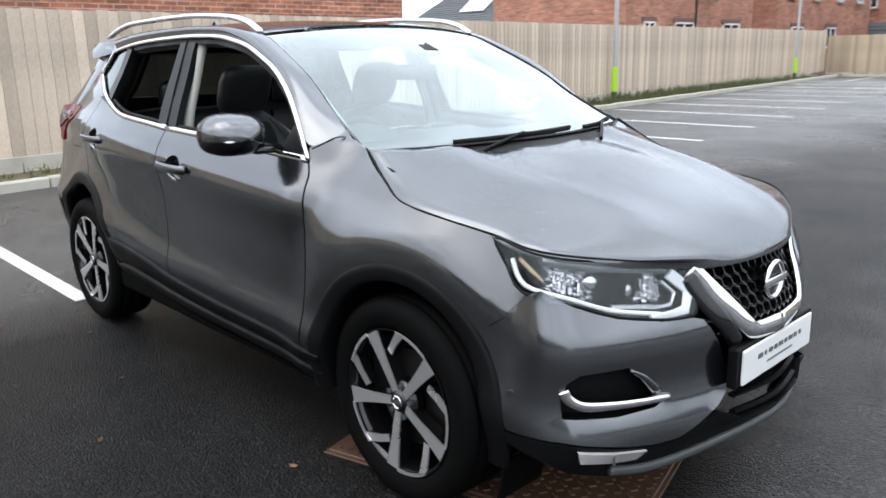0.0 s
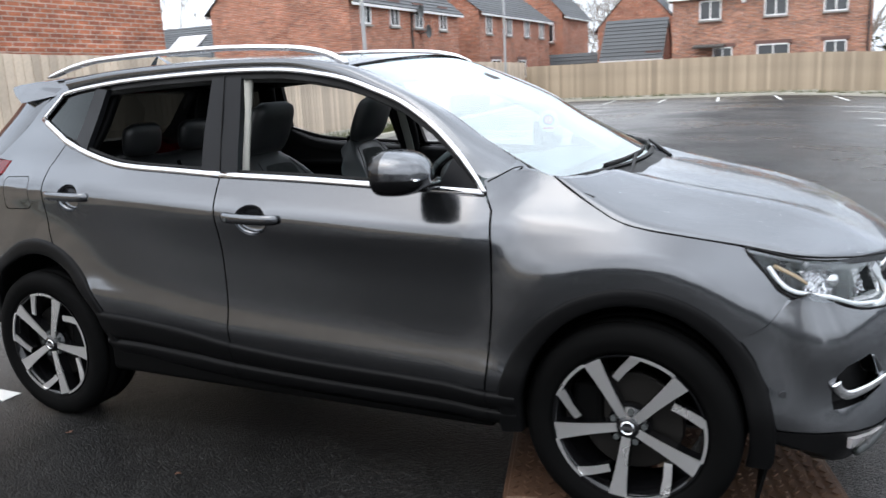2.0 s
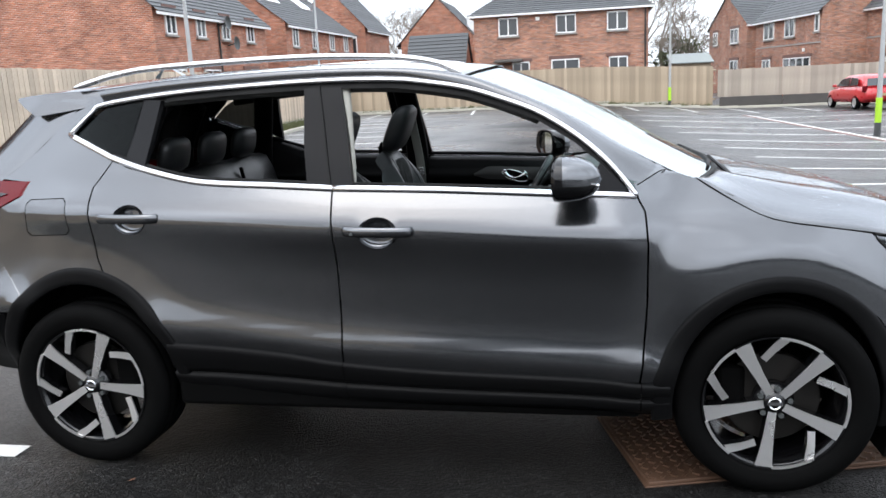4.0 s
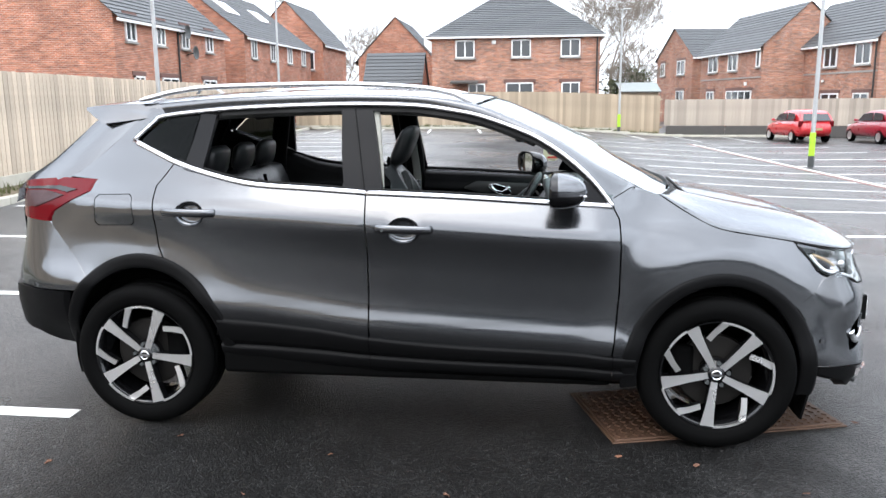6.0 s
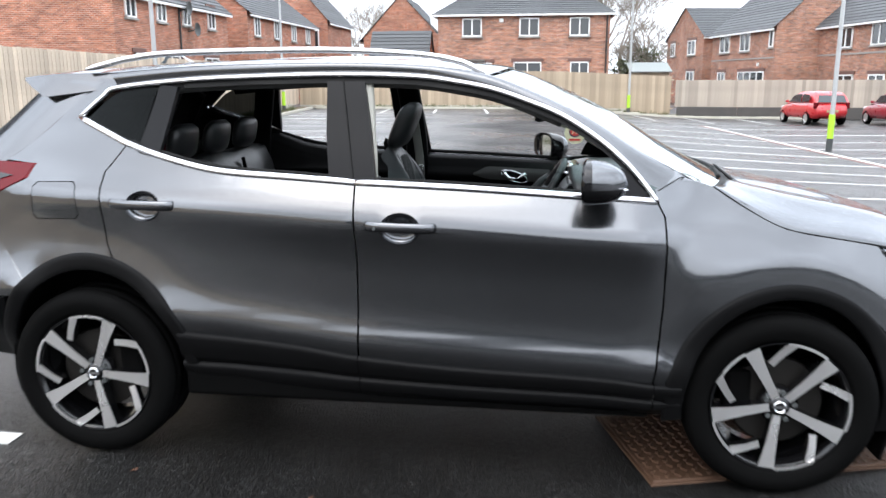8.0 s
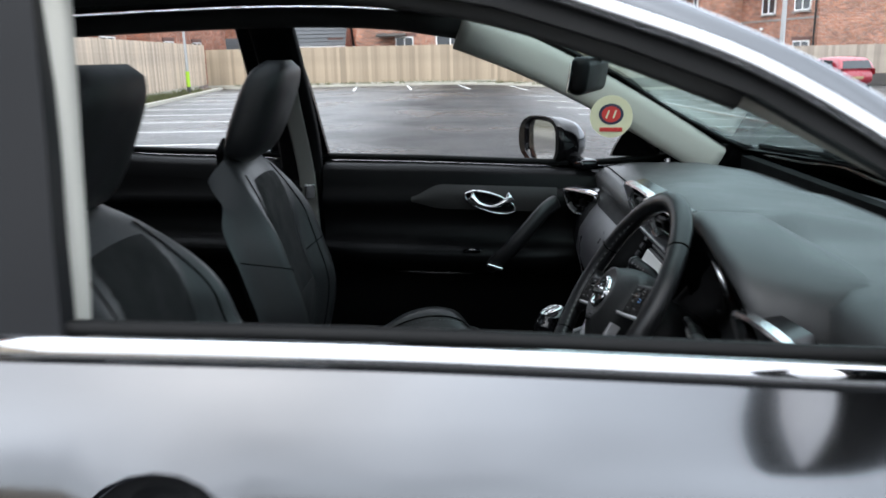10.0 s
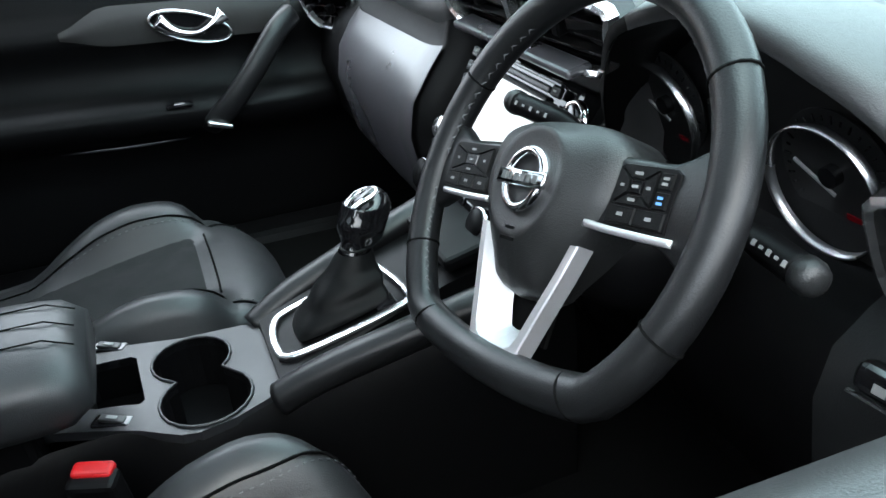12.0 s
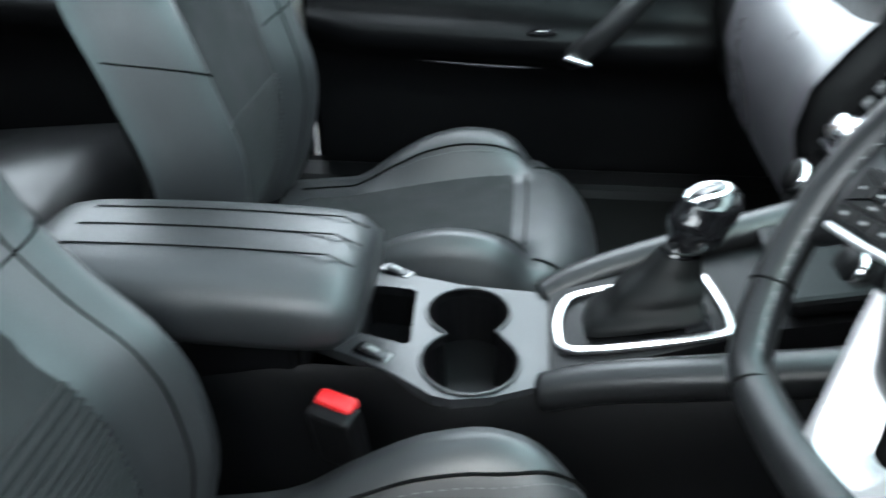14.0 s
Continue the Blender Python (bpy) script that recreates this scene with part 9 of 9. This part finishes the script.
    part("position_panel", box((.026, .024, .004), (.390, -.080, zg(.388) + .002), (0, -16, 0), 0.001), M_GLOSS, body, "small selector display")
    part("front_tray", box((.10, .14, .02), (.51, yc + .01, .835), (0, -12, 0), 0.006), M_HARD, body)
    # driver's belt buckle
    b = box((.050, .027, .075), (.050, -.179, .706), (10, 0, -22), 0.006)
    bk = part("belt_buckle", b, M_HARD, root, "black seat belt buckle with a red button")
    part("release_button", box((.042, .019, .012), (.050, -.176, .743), (10, 0, -22), 0.005, 3), M_BUCKLE, bk, "red release button")


def shell_trim(root):
    # headlining
    line = ((.30, 1.475, .56), (.14, 1.510, .57), (-.4, 1.535, .57), (-.9, 1.53, .56), (-1.35, 1.50, .53))
    def strip(x, z, w, v0, v1):
        return [Vector((x, w * (v0 + (v1 - v0) * j / 6), z + .028 * (1 - (v0 + (v1 - v0) * j / 6) ** 2))) for j in range(7)]
    for v0, v1 in ((-1, -.66), (.66, 1)):
        part("headlining", grid([strip(*r, v0, v1) for r in line], flip=True), M_LINER, root, "dark headlining beside the glass roof", True)
    for pick in (line[:2], line[3:]):
        part("headlining", grid([strip(*r, -.66, .66) for r in pick], flip=True), M_LINER, root, "", True)
    for s in (-1, 1):
        mat = M_BEIGE
        # pale screen pillar trim
        q0 = -0.09 if s > 0 else 0.0
        a = smooth_path([(1.02 + q0, s * .735, 1.085), (.86 + q0, s * .695, 1.185), (.68 + q0, s * .665, 1.29), (.48 + q0, s * .63, 1.39), (.30 + q0, s * .60, 1.462)], 5)
        part("pillar_trim", sweep(a, ring(0.050 if s > 0 else 0.028, 0.020, 10, 2.6), up=(0, s, 0)), mat, root, "pale screen pillar trim", True)
        hd = [Vector((x, s * (half_width(x, z) - .045), z - .022)) for x, z in HEAD[4:13]]
        part("cant_trim", sweep(smooth_path(hd, 3), ring(0.024, 0.026, 8, 2.6)), M_LINER, root, "", True)
        d = .040 if s < 0 else 0.0
        p = smooth_path([(-.295 + d, s * .640, 1.48), (-.275 + d, s * .705, 1.30), (-.262 + d, s * .765, 1.10), (-.262, s * .79, .70)], 5)
        part("post_trim", sweep(p, ring(0.062, 0.022, 10, 3), up=(0, s, 0)), M_HARD if s > 0 else M_BEIGE, root, "", True)
        b = smooth_path([(-.275, s * .655, 1.40), (-.262, s * .70, 1.24), (-.245, s * .745, 1.05), (-.235, s * .745, .80)], 5)
        bl = part("seat_belt", sweep(b, ring(0.024, 0.0012, 6, 6), up=(0, s, 0)), M_BELT, root, "grey seat belt hanging by the pillar", True)
        part("belt_tongue", box((.03, .008, .045), (-.237, s * .738, 1.01), bevel=0.004), M_SATIN, bl, "metal belt tongue")
        q = smooth_path([(-1.06, s * .55, 1.47), (-1.10, s * .61, 1.32), (-1.14, s * .67, 1.18), (-1.18, s * .70, .80)], 4)
        part("post_trim", sweep(q, ring(0.055, 0.025, 10, 3), up=(0, s, 0)), M_HARD, root, "", True)
        q = smooth_path([(-1.44, s * .50, 1.45), (-1.52, s * .54, 1.33), (-1.60, s * .58, 1.18), (-1.62, s * .60, .9)], 4)
        part("post_trim", sweep(q, ring(0.07, 0.03, 10, 3), up=(0, s, 0)), M_HARD, root, "", True)
        part("sill_trim", box((2.0, .10, .10), (-.15, s * .70, .50), bevel=0.02), M_HARD, root)
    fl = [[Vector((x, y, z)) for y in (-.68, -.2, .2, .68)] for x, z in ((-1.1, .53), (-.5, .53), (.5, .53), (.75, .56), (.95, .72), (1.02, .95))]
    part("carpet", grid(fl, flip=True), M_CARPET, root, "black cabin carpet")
    part("bulkhead", box((.03, 1.36, .60), (1.0, 0, .80)), M_UNDER, root)
    part("boot_wall", box((.9, 1.2, .4), (-1.6, 0, .82)), M_CARPET, root)
    # mirror with a hanging card
    mir = part("cabin_mirror", box((.035, .235, .066), (.460, -.012, 1.357), (0, 8, -18), 0.014, 3), M_HARD, root, "black interior mirror", True)
    part("mirror_glass", box((.003, .215, .052), (.4425, -.018, 1.3545), (0, 8, -18), 0.001, 1), M_CHROME, mir)
    part("mirror_stem", rod((.465, -.01, 1.375), (.52, 0, 1.44), .011, n=10), M_HARD, mir)
    part("sensor_cover", box((.12, .09, .035), (.53, 0, 1.452), (0, 22, 0), 0.012), M_HARD, mir)
    c = Vector((.609, .60, 1.231))
    mm = Matrix.Translation(c) @ pose(0, 0, 0, 0, 0, 78) @ Matrix.Diagonal((1, 1.55, 1.55, 1))
    b = rod((-.0008, 0, 0), (.0008, 0, 0), .036, n=36)
    b.transform(mm)
    card = part("air_freshener", b, M_CARDBASE, root, "round cream tag beside the screen pillar")
    for sx in (-1,):
        for (ry, rz, mat, d) in ((.021, .018, M_CARDBLUE, .0015), (.016, .0135, M_CARDRED, .0022)):
            q = bmesh.new()
            q.faces.new([q.verts.new(mm @ Vector((sx * d, ry * math.cos(a), .004 + rz * math.sin(a)))) for a in [2 * math.pi * j / 24 for j in range(24)]])
            part("card_print", q, mat, card)
        q = box((.001, .038, .007), (-.002, 0, -.022))
        q.transform(mm)
        part("card_print", q, M_CARDRED, card)
        for y in (-.006, .006):
            q = box((.001, .003, .014), (-.003, y, .004), (20, 0, 0))
            q.transform(mm)
            part("card_bar", q, M_CARDBASE, card)
    part("tag_holder", rod(c, (.665, .675, 1.240), .004, n=8), M_THREAD, card)
    for sgn in (-1, 1):
        part("sun_visor", box((.16, .38, .018), (.30, sgn * .33, 1.478), (0, 24, 0), 0.008), M_LINER, root)


for sd, dd in ((-1, right_doors), (1, left_doors)):
    door_card(dd["f"], sd, -.20, .84, True)
    door_card(dd["r"], sd, -1.12, -.26, False)
seat(car, -.385, "driver_seat", "black leather driver's seat with fabric centre",
     Curve([(.56, -.105), (.64, -.068), (.71, -.055), (.78, -.064), (.83, -.085), (.885, -.135), (.95, -.178), (1.0, -.196), (1.07, -.240), (1.148, -.305), (1.23, -.375)]), (0, 0), 0.12)
seat(car, .345, "passenger_seat", "black leather passenger seat with fabric centre",
     Curve([(.56, -.215), (.64, -.175), (.70, -.150), (.81, -.134), (.925, -.160), (1.0, -.185), (1.08, -.225), (1.15, -.265), (1.23, -.31)]), (-.08, -.02), 0.035)
rear_bench(car)
dashboard(car)
steering_wheel(car)
console(car)
shell_trim(car)

cabin_names = ("driver_seat", "passenger_seat", "rear_bench", "dashboard", "steering_wheel", "column_shroud", "column_stalk", "centre_console", "belt_buckle", "cabin_mirror", "air_freshener", "door_card", "pillar_trim")
for ob in car.children_recursive:
    up = [ob, ob.parent, ob.parent.parent if ob.parent else None]
    if any(o and o.name.split(".")[0] in cabin_names for o in up):
        ob.data.transform(Matrix.Translation((0, 0, -0.010)))
